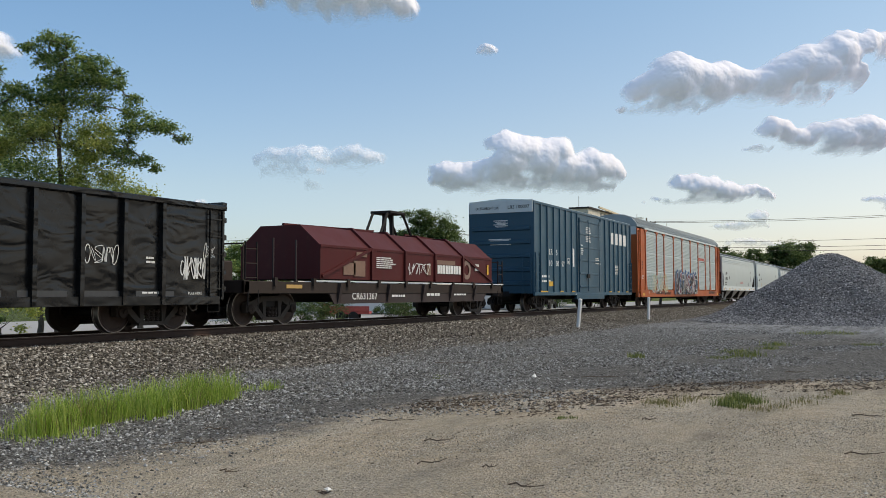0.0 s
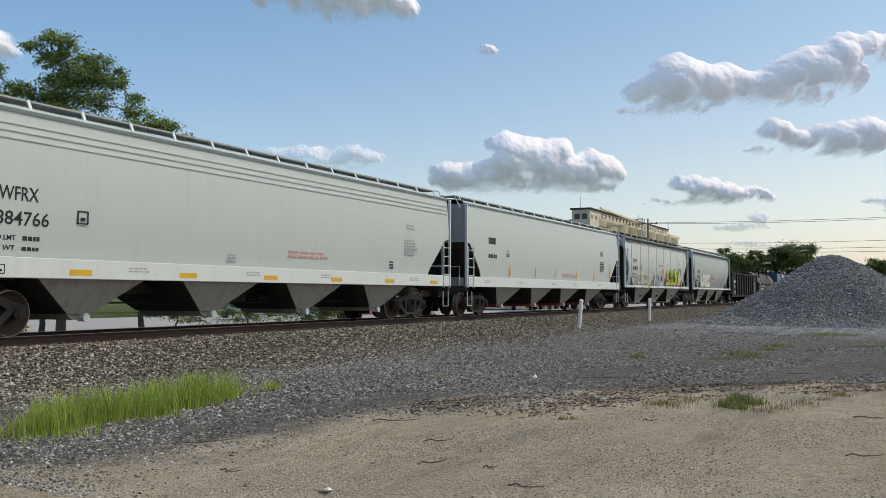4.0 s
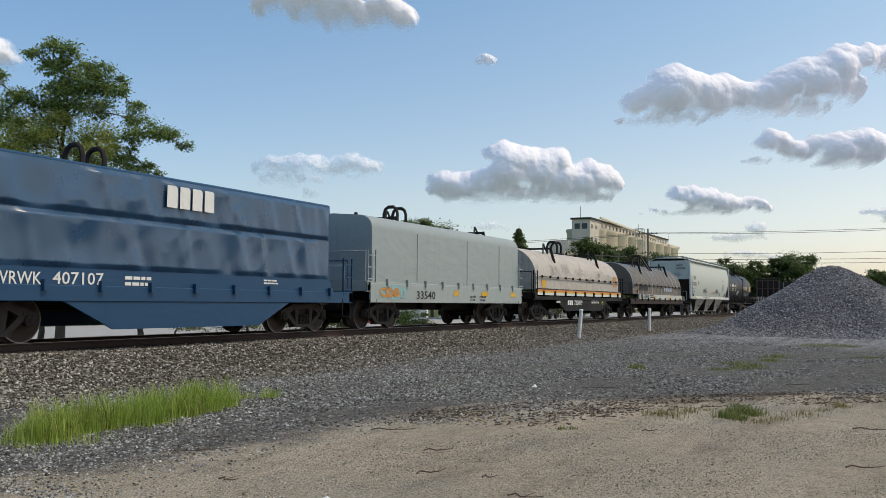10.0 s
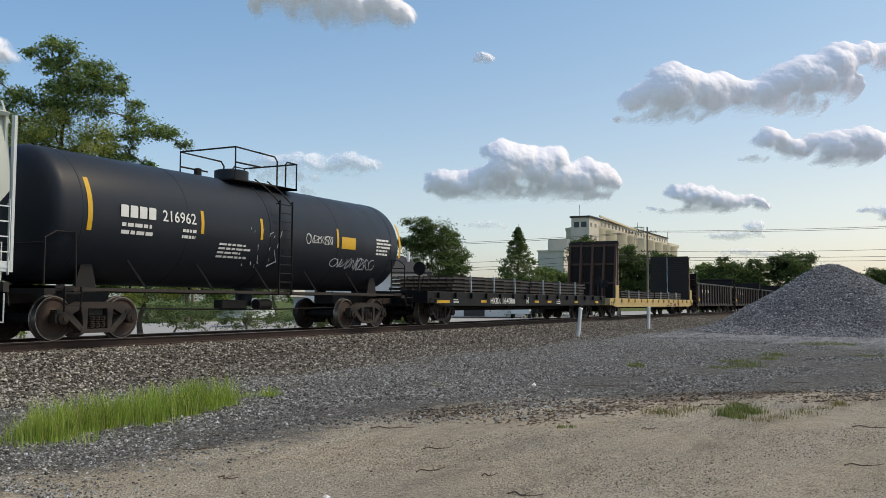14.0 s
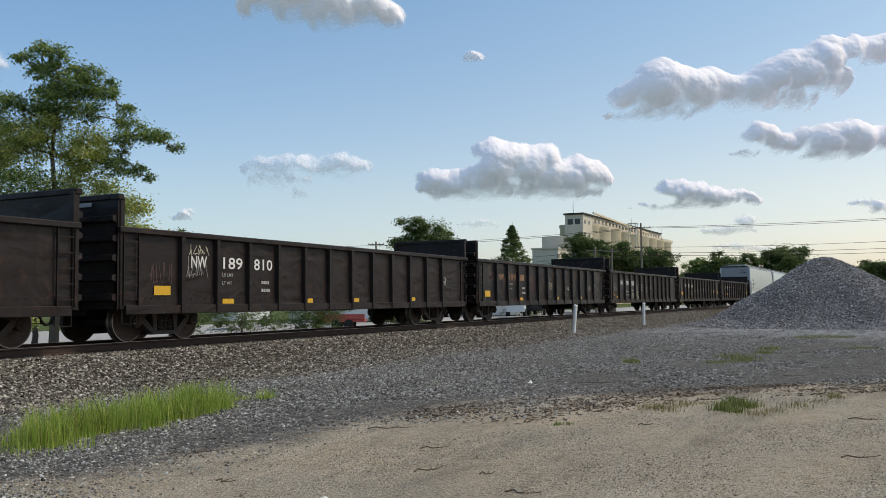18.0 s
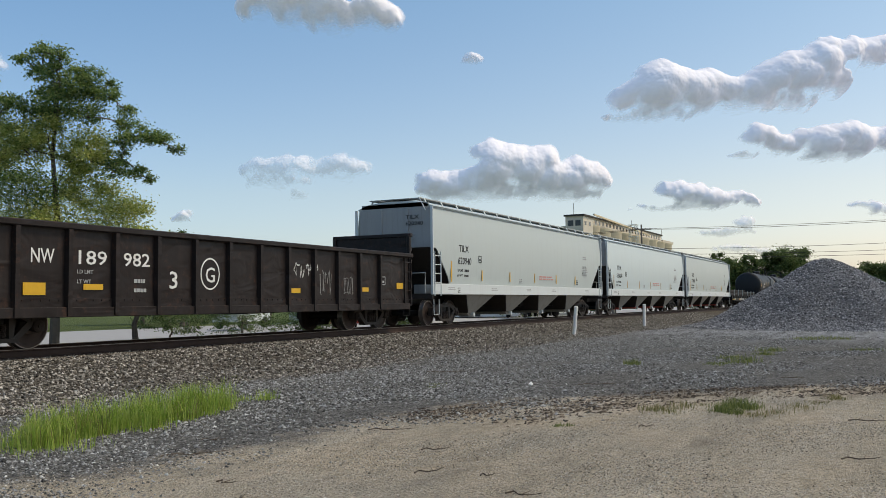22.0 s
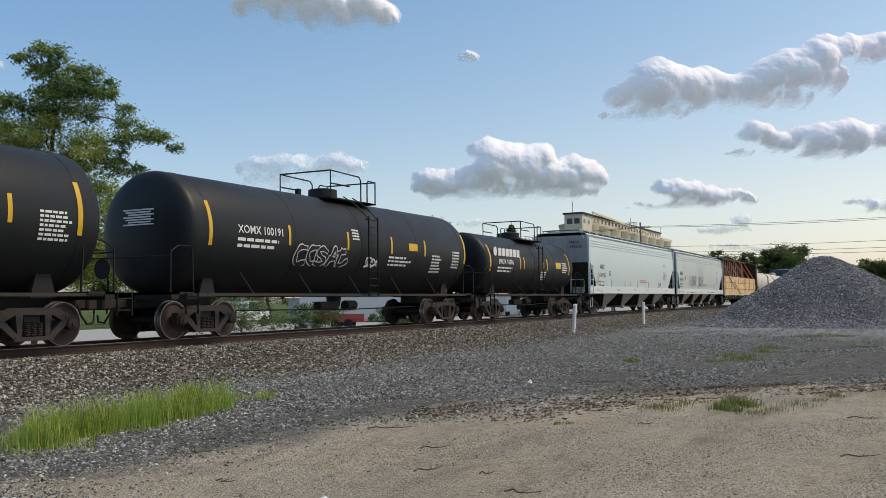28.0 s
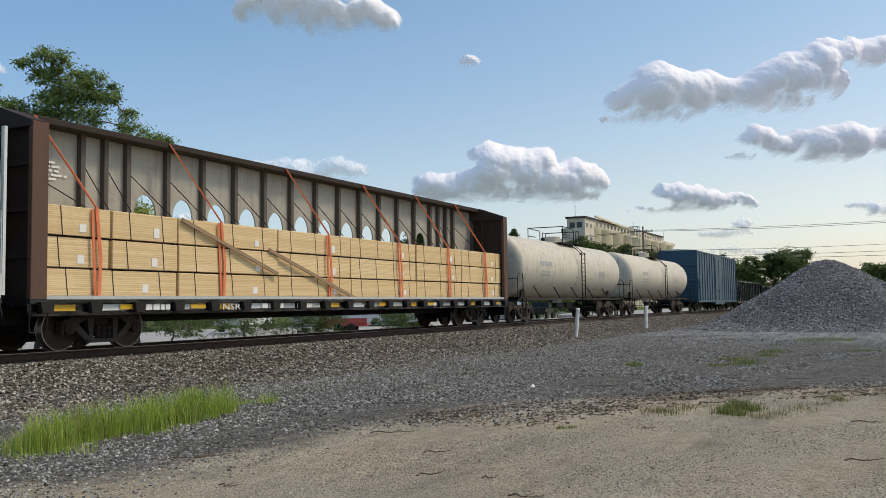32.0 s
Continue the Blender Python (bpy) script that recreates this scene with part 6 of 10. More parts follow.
def gondola(label, ul, ur, mat, top=2.5, bot=0.74, ribs=13, raise_end=0.0, depth=0.0, trim=None, chord=None, posts=None):
    c, L = new_car("gondola_car", label, ul, ur, 1.85)
    h = L / 2
    trim, chord = trim or mat, chord or mat
    for s in (-1, 1):
        y = s * (HW - 0.12)
        wall = Mesh().box(-h, h, min(y, y + s * 0.05), max(y, y + s * 0.05), bot, top - 0.1).obj("side_wall", mat, c, smooth=False)
        Mesh().box(-h, h, s * (HW - 0.06) - 0.1, s * (HW - 0.06) + 0.08, top - 0.13, top, 0.02).obj("top_chord", chord, c, smooth=False)
        Mesh().box(-h + 0.2, h - 0.2, s * (HW - 0.04) - 0.05, s * (HW - 0.04) + 0.03, bot - 0.12, bot + 0.08, 0.01).obj("side_sill", mat, c, smooth=False)
        if raise_end:
            Mesh().box(-h + 0.02, h - 0.02, min(y + s * 0.05, y + s * 0.062), max(y + s * 0.05, y + s * 0.062), bot + 0.08, bot + 0.26).obj("floor_plate", mat, wall, smooth=False)
            rv = Mesh()
            for q in np.arange(-h + 0.15, h - 0.1, 0.21):
                rv.box(q - 0.016, q + 0.016, y + s * 0.064 - 0.008, y + s * 0.064 + 0.008, bot + 0.2, bot + 0.232)
            rv.obj("rivets", mat, wall, smooth=False)
        post = shared(("gpost", top, bot, mat.name), lambda: Mesh().extrude([(-0.07, 0), (-0.05, -0.12), (0.05, -0.12), (0.07, 0)], bot - 0.1, top - 0.13, "z").data("side_post", mat, False))
        for i in range(ribs):
            link("side_post", post, c, at=pose(posts[0] + posts[1] * i if posts else -h + 1.45 + (L - 2.9) * i / (ribs - 1), s * (HW - 0.08), 0, 0, 0, 0 if s < 0 else 180))
        if depth:
            Mesh().extrude([(-h + 3.3, bot - 0.1), (-h + 4.6, bot - depth), (h - 4.6, bot - depth), (h - 3.3, bot - 0.1)], s * (HW - 0.1) - 0.03, s * (HW - 0.1) + 0.03, "y").obj("fishbelly", mat, c, smooth=False)
        e = s * (h - 0.05)
        et = top + raise_end
        Mesh().box(e - 0.05, e + 0.05, -HW + 0.05, HW - 0.05, bot, et).obj("end_wall", mat, c, smooth=False)
        Mesh().box(e - 0.09, e + 0.09, -HW, HW, et - 0.05, et + 0.08, 0.02).obj("end_chord", chord, c, smooth=False)
        for z in np.arange(bot + 0.25, et - 0.1, 0.42):
            Mesh().extrude([(e, z - 0.1), (e + s * 0.16, z - 0.05), (e + s * 0.16, z + 0.05), (e, z + 0.1)], -HW + 0.08, HW - 0.08, "y").obj("end_rib", mat, c, smooth=False)
        if raise_end:
            for yy in (-1, 1):
                Mesh().box(min(e, e - s * 0.12), max(e, e - s * 0.12), yy * (HW - 0.08) - 0.06, yy * (HW - 0.08) + 0.06, bot, et, 0.01).obj("corner_post", mat, c, smooth=False)
        for yy in (-HW, HW):
            ladder(c, e - s * 0.08, e - s * 0.5, bot + 0.05, top - 0.15, 5, yy * 0.96, trim, 0.05)
            stirrup(c, e - s * 0.3, yy * 0.96, STEEL)
        Mesh().box(min(e - s * 1.9, e + s * 0.1), max(e - s * 1.9, e + s * 0.1), -0.4, 0.4, 0.72, 0.95).obj("draft_sill", STEEL, c, smooth=False)
        Mesh().lathe([(0, 0.03), (0, 0.24), (0.04, 0.24), (0.05, 0.2), (0.05, 0.03)], "x", 14, (e + s * 0.18 if s > 0 else e - 0.24, 0.9, top - 0.35)).obj("brake_wheel", STEEL, c)
    Mesh().box(-h + 0.05, h - 0.05, -HW + 0.15, HW - 0.15, bot + 0.02, bot + 0.1).obj("floor", BROWNSTEEL, c, smooth=False)
    Mesh().box(-h + 0.3, h - 0.3, -0.28, 0.28, 0.6, bot + 0.02).obj("center_sill", STEEL, c, smooth=False)
    return c, L


def boxcar(label, ul, ur, mat, top=5.08, white_end=True):
    c, L = new_car("box_car", label, ul, ur, 1.95)
    h, bot = L / 2, 0.86
    for s in (-1, 1):
        y = s * (HW - 0.07)
        Mesh().box(-h, h, min(y, y + s * 0.05), max(y, y + s * 0.05), bot, top - 0.12).obj("side_wall", mat, c, smooth=False)
        post = shared(("bpost", top, mat.name), lambda: Mesh().extrude([(-0.06, 0), (-0.045, -0.07), (0.045, -0.07), (0.06, 0)], bot, top - 0.12, "z").data("side_post", mat, False))
        n = 8
        for q in (-1, 1):
            for i in range(n):
                x = q * (1.95 + (h - 2.0) * i / (n - 1))
                link("side_post", post, c, at=pose(x, s * (HW - 0.03), 0, 0, 0, 0 if s < 0 else 180))
        Mesh().box(-h, h, s * HW - 0.06, s * HW + 0.04, bot - 0.1, bot + 0.06, 0.01).obj("side_sill", mat, c, smooth=False)
        Mesh().box(-2.3, 2.3, s * (HW + 0.02) - 0.07, s * (HW + 0.02) + 0.07, bot - 0.3, bot + 0.0, 0.01).obj("door_track", mat, c, smooth=False)
        door = Mesh().box(-1.75, 1.8, s * (HW + 0.03) - 0.04, s * (HW + 0.03) + 0.03, bot + 0.02, top - 0.35).obj("door", mat, c, smooth=False)
        for z in np.linspace(bot + 0.35, top - 0.5, 6):
            Mesh().box(-1.72, 1.77, s * (HW + 0.07) - 0.025, s * (HW + 0.07) + 0.025, z - 0.05, z + 0.05, 0.01).obj("door_rib", mat, door, smooth=False)
        for x in (-0.55, 1.3):
            Mesh().tube([(x, s * (HW + 0.13), bot + 0.1), (x, s * (HW + 0.13), top - 0.4)], 0.022, 6).obj("lock_rod", mat, door)
        Mesh().box(-0.75, -0.35, s * (HW + 0.14) - 0.02, s * (HW + 0.14) + 0.02, 1.65, 1.85).obj("latch", STEEL, door, smooth=False)
        Mesh().box(-h, h, s * (HW - 0.04) - 0.06, s * (HW - 0.04) + 0.06, top - 0.16, top - 0.04, 0.01).obj("eave_rail", mat, c, smooth=False)
        e = s * (h - 0.03)
        ew = Mesh().box(e - 0.04, e + 0.04, -HW + 0.02, HW - 0.02, bot, top - 0.02).obj("end_wall", mat, c, smooth=False)
        for z in np.arange(bot + 0.45, top - 0.75, 0.62):
            Mesh().extrude([(e, z - 0.12), (e + s * 0.11, z - 0.06), (e + s * 0.11, z + 0.06), (e, z + 0.12)], -HW + 0.15, HW - 0.15, "y").obj("end_rib", mat, ew, smooth=False)
        if white_end:
            Mesh().box(min(e, e + s * 0.075), max(e, e + s * 0.075), -HW + 0.01, HW - 0.01, top - 0.55, top).obj("end_band", WHITE, ew, "white painted band", smooth=False)
        for yy in (-HW, HW):
            ladder(c, e - s * 0.05, e - s * 0.5, bot + 0.05, 2.7, 5, yy * 1.01, mat, 0.06)
            stirrup(c, e - s * 0.3, yy, STEEL)
        end_ladder(c, e + s * 0.1, -1.5, -1.1, bot, 2.5, 4, mat)
        Mesh().box(min(e - s * 2, e + s * 0.1), max(e - s * 2, e + s * 0.1), -0.4, 0.4, 0.72, 0.95).obj("draft_sill", STEEL, c, smooth=False)
    Mesh().extrude([(-HW + 0.02, top - 0.08), (HW - 0.02, top - 0.08), (HW - 0.1, top), (0, top + 0.1), (-HW + 0.1, top)], -h + 0.02, h - 0.02).obj("roof", GALV, c, smooth=False)
    Mesh().box(-h + 0.3, h - 0.3, -0.28, 0.28, 0.55, bot).obj("center_sill", STEEL, c, smooth=False)
    return c, L


def autorack(label, ul, ur):
    c, L = new_car("auto_rack_car", label, ul, ur, 4.0)
    h, bot, eave, top = L / 2, 0.62, 4.95, 5.85
    stand = [-11.9, -9.0, -6.97, -4.07, -1.3, 1.6, 4.55, 7.48, 9.5, 12.1]
    for s in (-1, 1):
        y = s * HW
        Mesh().box(-h, h, min(y, y - s * 0.14), max(y, y - s * 0.14), bot, 1.1, 0.01).obj("side_sill", ORANGE, c, smooth=False)
        for x in stand:
            Mesh().extrude([(x - 0.09, 1.1), (x + 0.09, 1.1), (x + 0.07, eave), (x - 0.07, eave)], y - 0.05, y + 0.05, "y").obj("rack_post", ORANGE, c, smooth=False)
            Mesh().extrude([(x - 0.3, 1.08), (x + 0.3, 1.08), (x + 0.09, 1.75), (x - 0.09, 1.75)], y - 0.056, y + 0.056, "y").obj("post_foot", ORANGE, c, smooth=False)
            Mesh().box(x - 0.28, x + 0.28, y - 0.055, y + 0.055, eave - 0.14, eave).obj("post_head", ORANGE, c, smooth=False)
        for xa, xb in zip(stand, stand[1:]):
            panel = shared(("rackpanel", round(xb - xa, 3)), lambda: rack_panel(xb - xa - 0.16, eave - 1.2))
            link("screen_panel", panel, c, at=pose((xa + xb) / 2, y - s * 0.03, 1.15, 0, 0, 0 if s < 0 else 180))
        for q in (-1, 1):
            a, b = q * h, (-11.85 if q < 0 else 12.05)
            Mesh().box(min(a, b), max(a, b), min(y, y - s * 0.06), max(y, y - s * 0.06), 1.1, eave).obj("end_panel", ORANGE, c, smooth=False)
            Mesh().box(min(q * (h - 0.55), q * (h - 0.75)), max(q * (h - 0.55), q * (h - 0.75)), y - 0.07, y + 0.07, bot, eave).obj("end_post", ORANGE, c, smooth=False)
            ladder(c, q * (h - 0.02), q * (h - 0.42), 0.85, 4.8, 10, y, ORANGE, 0.08)
            stirrup(c, q * (h - 0.3), y, STEEL)
        Mesh().box(-h + 1.6, h - 1.6, y - 0.05, y + 0.05, eave, eave + 0.12).obj("eave_rail", GALV, c, smooth=False)
        e = s * (h - 0.1)
        Mesh().box(e - 0.04, e + 0.04, -HW + 0.02, HW - 0.02, bot + 0.3, 4.55).obj("end_door", ORANGE, c, smooth=False)
        Mesh().extrude([(-HW + 0.03, 4.55), (HW - 0.03, 4.55), (HW - 0.05, 4.95), (1.2, 5.6), (0.6, 5.82), (-0.6, 5.82), (-1.2, 5.6), (-HW + 0.05, 4.95)], e - 0.03, e + 0.03).obj("end_cap", WHITE, c, "pale grey upper end", smooth=False)
        for yy in (-0.55, 0.55):
            Mesh().beam((e + s * 0.06, yy, 1.0), (e + s * 0.06, yy, 4.6), 0.06).obj("door_bar", ORANGE, c, smooth=False)
    arc = [(-HW, eave + 0.1), (-HW + 0.06, eave + 0.3), (-1.2, eave + 0.66), (-0.65, eave + 0.86), (0, eave + 0.92), (0.65, eave + 0.86), (1.2, eave + 0.66), (HW - 0.06, eave + 0.3), (HW, eave + 0.1)]
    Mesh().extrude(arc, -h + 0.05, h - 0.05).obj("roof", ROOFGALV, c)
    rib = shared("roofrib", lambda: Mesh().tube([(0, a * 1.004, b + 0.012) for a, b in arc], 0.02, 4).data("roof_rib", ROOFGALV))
    for i in range(110):
        link("roof_rib", rib, c, at=pose(-h + 0.3 + (L - 0.6) * i / 109, 0, 0))
    Mesh().box(-h + 0.2, h - 0.2, -HW + 0.2, HW - 0.2, 0.95, 1.1).box(-h + 0.2, h - 0.2, -HW + 0.2, HW - 0.2, 3.0, 3.1).obj("deck", STEEL, c, smooth=False)
    Mesh().box(-h + 0.3, h - 0.3, -0.3, 0.3, 0.5, 0.95).obj("center_sill", STEEL, c, smooth=False)
    return c, L


def rack_panel(w, hh):
    """Corrugated steel screen with rows of slots."""
    pts, z = [], 0.0
    k = 0
    while z < hh - 0.02:
        group = (k % 11) < 10
        d = 0.1 if group else 0.2
        d = min(d, hh - z)
        pts += [(-0.04, z), (-0.045, z + d * 0.55), (-0.012, z + d * 0.72), (-0.012, z + d * 0.9)]
        z += d
        k += 1
    poly = pts + [(0.03, z), (0.03, 0)]
    return Mesh().extrude(poly, -w / 2, w / 2).data("screen_panel", GALV, False)


def coil_cover(c, h0, h1, shape, z0, mat, w=1.46, top=1.95):
    """A removable cover: half-round, squared or peaked."""
    if shape == "round":
        prof = [(-w, z0), (-w, z0 + 0.55)] + [(-w * math.cos(a), z0 + 0.55 + (top - 0.55) * math.sin(a)) for a in np.linspace(0.12, math.pi - 0.12, 15)] + [(w, z0 + 0.55), (w, z0)]
    elif shape == "square":
        prof = [(-w, z0), (-w, z0 + top - 0.04), (-w + 0.06, z0 + top), (w - 0.06, z0 + top), (w, z0 + top - 0.04), (w, z0)]
    elif shape == "soft":
        prof = [(-w, z0), (-w, z0 + top - 0.5)] + [(-w + 0.5 - 0.5 * math.cos(a), z0 + top - 0.5 + 0.42 * math.sin(a)) for a in np.linspace(0.2, 1.4, 5)] + [(0, z0 + top)] + [(w - 0.5 + 0.5 * math.cos(a), z0 + top - 0.5 + 0.42 * math.sin(a)) for a in np.linspace(1.4, 0.2, 5)] + [(w, z0 + top - 0.5), (w, z0)]
    else:
        prof = [(-w, z0), (-w + 0.02, z0 + 0.55 * top), (-0.75, z0 + 0.92 * top), (-0.1, z0 + top), (0.1, z0 + top), (0.75, z0 + 0.92 * top), (w - 0.02, z0 + 0.55 * top), (w, z0)]
    return Mesh().extrude(prof, h0, h1).obj("cover", mat, c), prof


def coil_base(label, ul, ur, frame, deckz=1.15, belly=0.0, ext=0.0):
    c, L = new_car("coil_car", label, ul - ext, ur + ext, 1.75)
    h = L / 2
    for s in (-1, 1):
        Mesh().box(-h, h, s * (HW - 0.05) - 0.05, s * (HW - 0.05) + 0.05, deckz - 0.32, deckz, 0.012).obj("side_sill", frame, c, smooth=False)
        if belly:
            Mesh().extrude([(-h + 3.0, deckz - 0.3), (-h + 4.3, deckz - 0.3 - belly), (h - 4.3, deckz - 0.3 - belly), (h - 3.0, deckz - 0.3)], s * (HW - 0.06) - 0.03, s * (HW - 0.06) + 0.03, "y").obj("fishbelly", frame, c, smooth=False)
        e = s * (h - 0.1)
        Mesh().box(e - 0.1, e + 0.1, -HW, HW, deckz - 0.3, deckz + 0.02, 0.01).obj("end_sill", frame, c, smooth=False)
        Mesh().tube([(e, -1.45, deckz), (e, -1.45, deckz + 0.95), (e, 1.45, deckz + 0.95), (e, 1.45, deckz)], 0.022, 6).obj("end_railing", frame, c)
        for yy in (-HW, HW):
            ladder(c, e + s * 0.05, e - s * 0.4, deckz - 0.1, deckz + 1.0, 3, yy * 0.97, frame, 0.03)
            stirrup(c, e - s * 0.25, yy, STEEL)
        Mesh().box(min(e - s * 2, e), max(e - s * 2, e), -0.4, 0.4, 0.72, 0.98).obj("draft_sill", STEEL, c, smooth=False)
        Mesh().lathe([(0, 0.03), (0, 0.26), (0.04, 0.26), (0.05, 0.2), (0.05, 0.03)], "x", 14, (e, 0.7, deckz + 0.75)).obj("brake_wheel", STEEL, c)
        Mesh().box(min(e - s * 0.2, e - s * 0.75), max(e - s * 0.2, e - s * 0.75), -0.5, 0.35, deckz, deckz + 0.55, 0.04).obj("equipment_box", frame, c)
    Mesh().box(-h + 0.1, h - 0.1, -HW + 0.05, HW - 0.05, deckz - 0.1, deckz - 0.02).obj("deck", frame, c, smooth=False)
    Mesh().box(-h + 0.3, h - 0.3, -0.32, 0.32, 0.6, deckz - 0.1).obj("center_sill", STEEL, c, smooth=False)
    n = 9
    for s in (-1, 1):
        for i in range(n):
            x = -h + 1.2 + (L - 2.4) * i / (n - 1)
            Mesh().box(x - 0.06, x + 0.06, s * (HW + 0.02) - 0.05, s * (HW + 0.02) + 0.05, deckz - 0.12, deckz + 0.1).obj("stake_pocket", frame, c, smooth=False)
    return c, L


def lift_loop(cover, x, z, mat, kind="loop"):
    """Lifting gear on a cover's ridge: twin arches, a spread saddle or a crossbar with hooks."""
    if kind == "loop":
        arch = [(-0.27, 0.0), (-0.28, 0.4), (-0.22, 0.56), (-0.1, 0.64), (0.1, 0.64), (0.22, 0.56), (0.28, 0.4), (0.27, 0.0)]
        m = Mesh()
        for d in (-0.3, 0.3):
            m.tube([(x + d, a, z + b) for a, b in arch], 0.062, 6)
        m.box(x - 0.45, x + 0.45, -0.4, 0.4, z - 0.02, z + 0.05)
    elif kind == "saddle":
        m = Mesh().box(x - 0.22, x + 0.22, -0.3, 0.3, z + 0.66, z + 0.78, 0.03)
        for d in (-1, 1):
            for e in (-1, 1):
                m.beam((x + d * 0.32, e * 0.95, z - 0.34), (x + d * 0.18, e * 0.27, z + 0.70), 0.13, 0.09)
            m.beam((x + d * 0.3, -0.12, z - 0.02), (x + d * 0.18, -0.12, z + 0.68), 0.09)
    else:
        m = Mesh().beam((x, -1.02, z + 0.1), (x, 1.02, z + 0.1), 0.11, 0.09)
        for e in (-1, 1):
            m.beam((x, e * 0.98, z + 0.14), (x, e * 1.2, z - 0.62), 0.12, 0.07)
            m.tube([(x - 0.3, e * 0.72, z - 0.14), (x - 0.03, e * 0.62, z + 0.34), (x + 0.03, e * 0.62, z + 0.34), (x + 0.3, e * 0.72, z - 0.14)], 0.04, 5)
    return m.obj("lifting_bracket", mat, cover)


def clamps(cover, x0, x1, n, y, z, mat):
    """Latches along a cover's side seam and the rod that joins them."""
    Mesh().tube([(x0, y - 0.03, z), (x1, y - 0.03, z)], 0.013, 5).obj("latch_rod", mat, cover)
    latch = shared("latch", lambda: Mesh().box(-0.05, 0.05, -0.06, 0.02, -0.05, 0.06, 0.012).data("latch", STEEL, False))
    for i in range(n):
        link("latch", latch, cover, at=pose(x0 + (x1 - x0) * (i + 0.5) / n, y, z))


def crumpled(cover, x0, x1, z0, z1, y, mat, amp, seed, name="cover_side"):
    """A side sheet beaten into slanting folds."""
    xs, zs = np.linspace(x0, x1, 150), np.linspace(z0, z1, 44)
    X, Z = np.meshgrid(xs, zs, indexing="ij")
    fold = 1 - np.abs(ripple(X * 1.0 + 0.22 * Z, Z * 0.33, 0.62, seed, 2, 0.5)) * 1.7
    fold = 0.65 * fold + 0.35 * (1 - 1.6 * np.abs(ripple(X * 0.8 - 0.5 * Z, Z * 0.7 + 9, 0.8, seed + 1, 2, 0.5)))
    rim = np.clip(np.minimum(np.minimum(X - x0, x1 - X) / 0.15, np.minimum(Z - z0, z1 - Z) / 0.1), 0, 1)
    V = np.stack([X, y - 0.004 - amp * np.clip(fold, 0, 1) * rim, Z], -1).reshape(-1, 3)
    n, m = X.shape
    I = np.arange(n * m).reshape(n, m)
    F = np.stack([I[:-1, :-1], I[1:, :-1], I[1:, 1:], I[:-1, 1:]], -1).reshape(-1, 4)
    return link(name, raw(name, V, F, mat, True), cover)


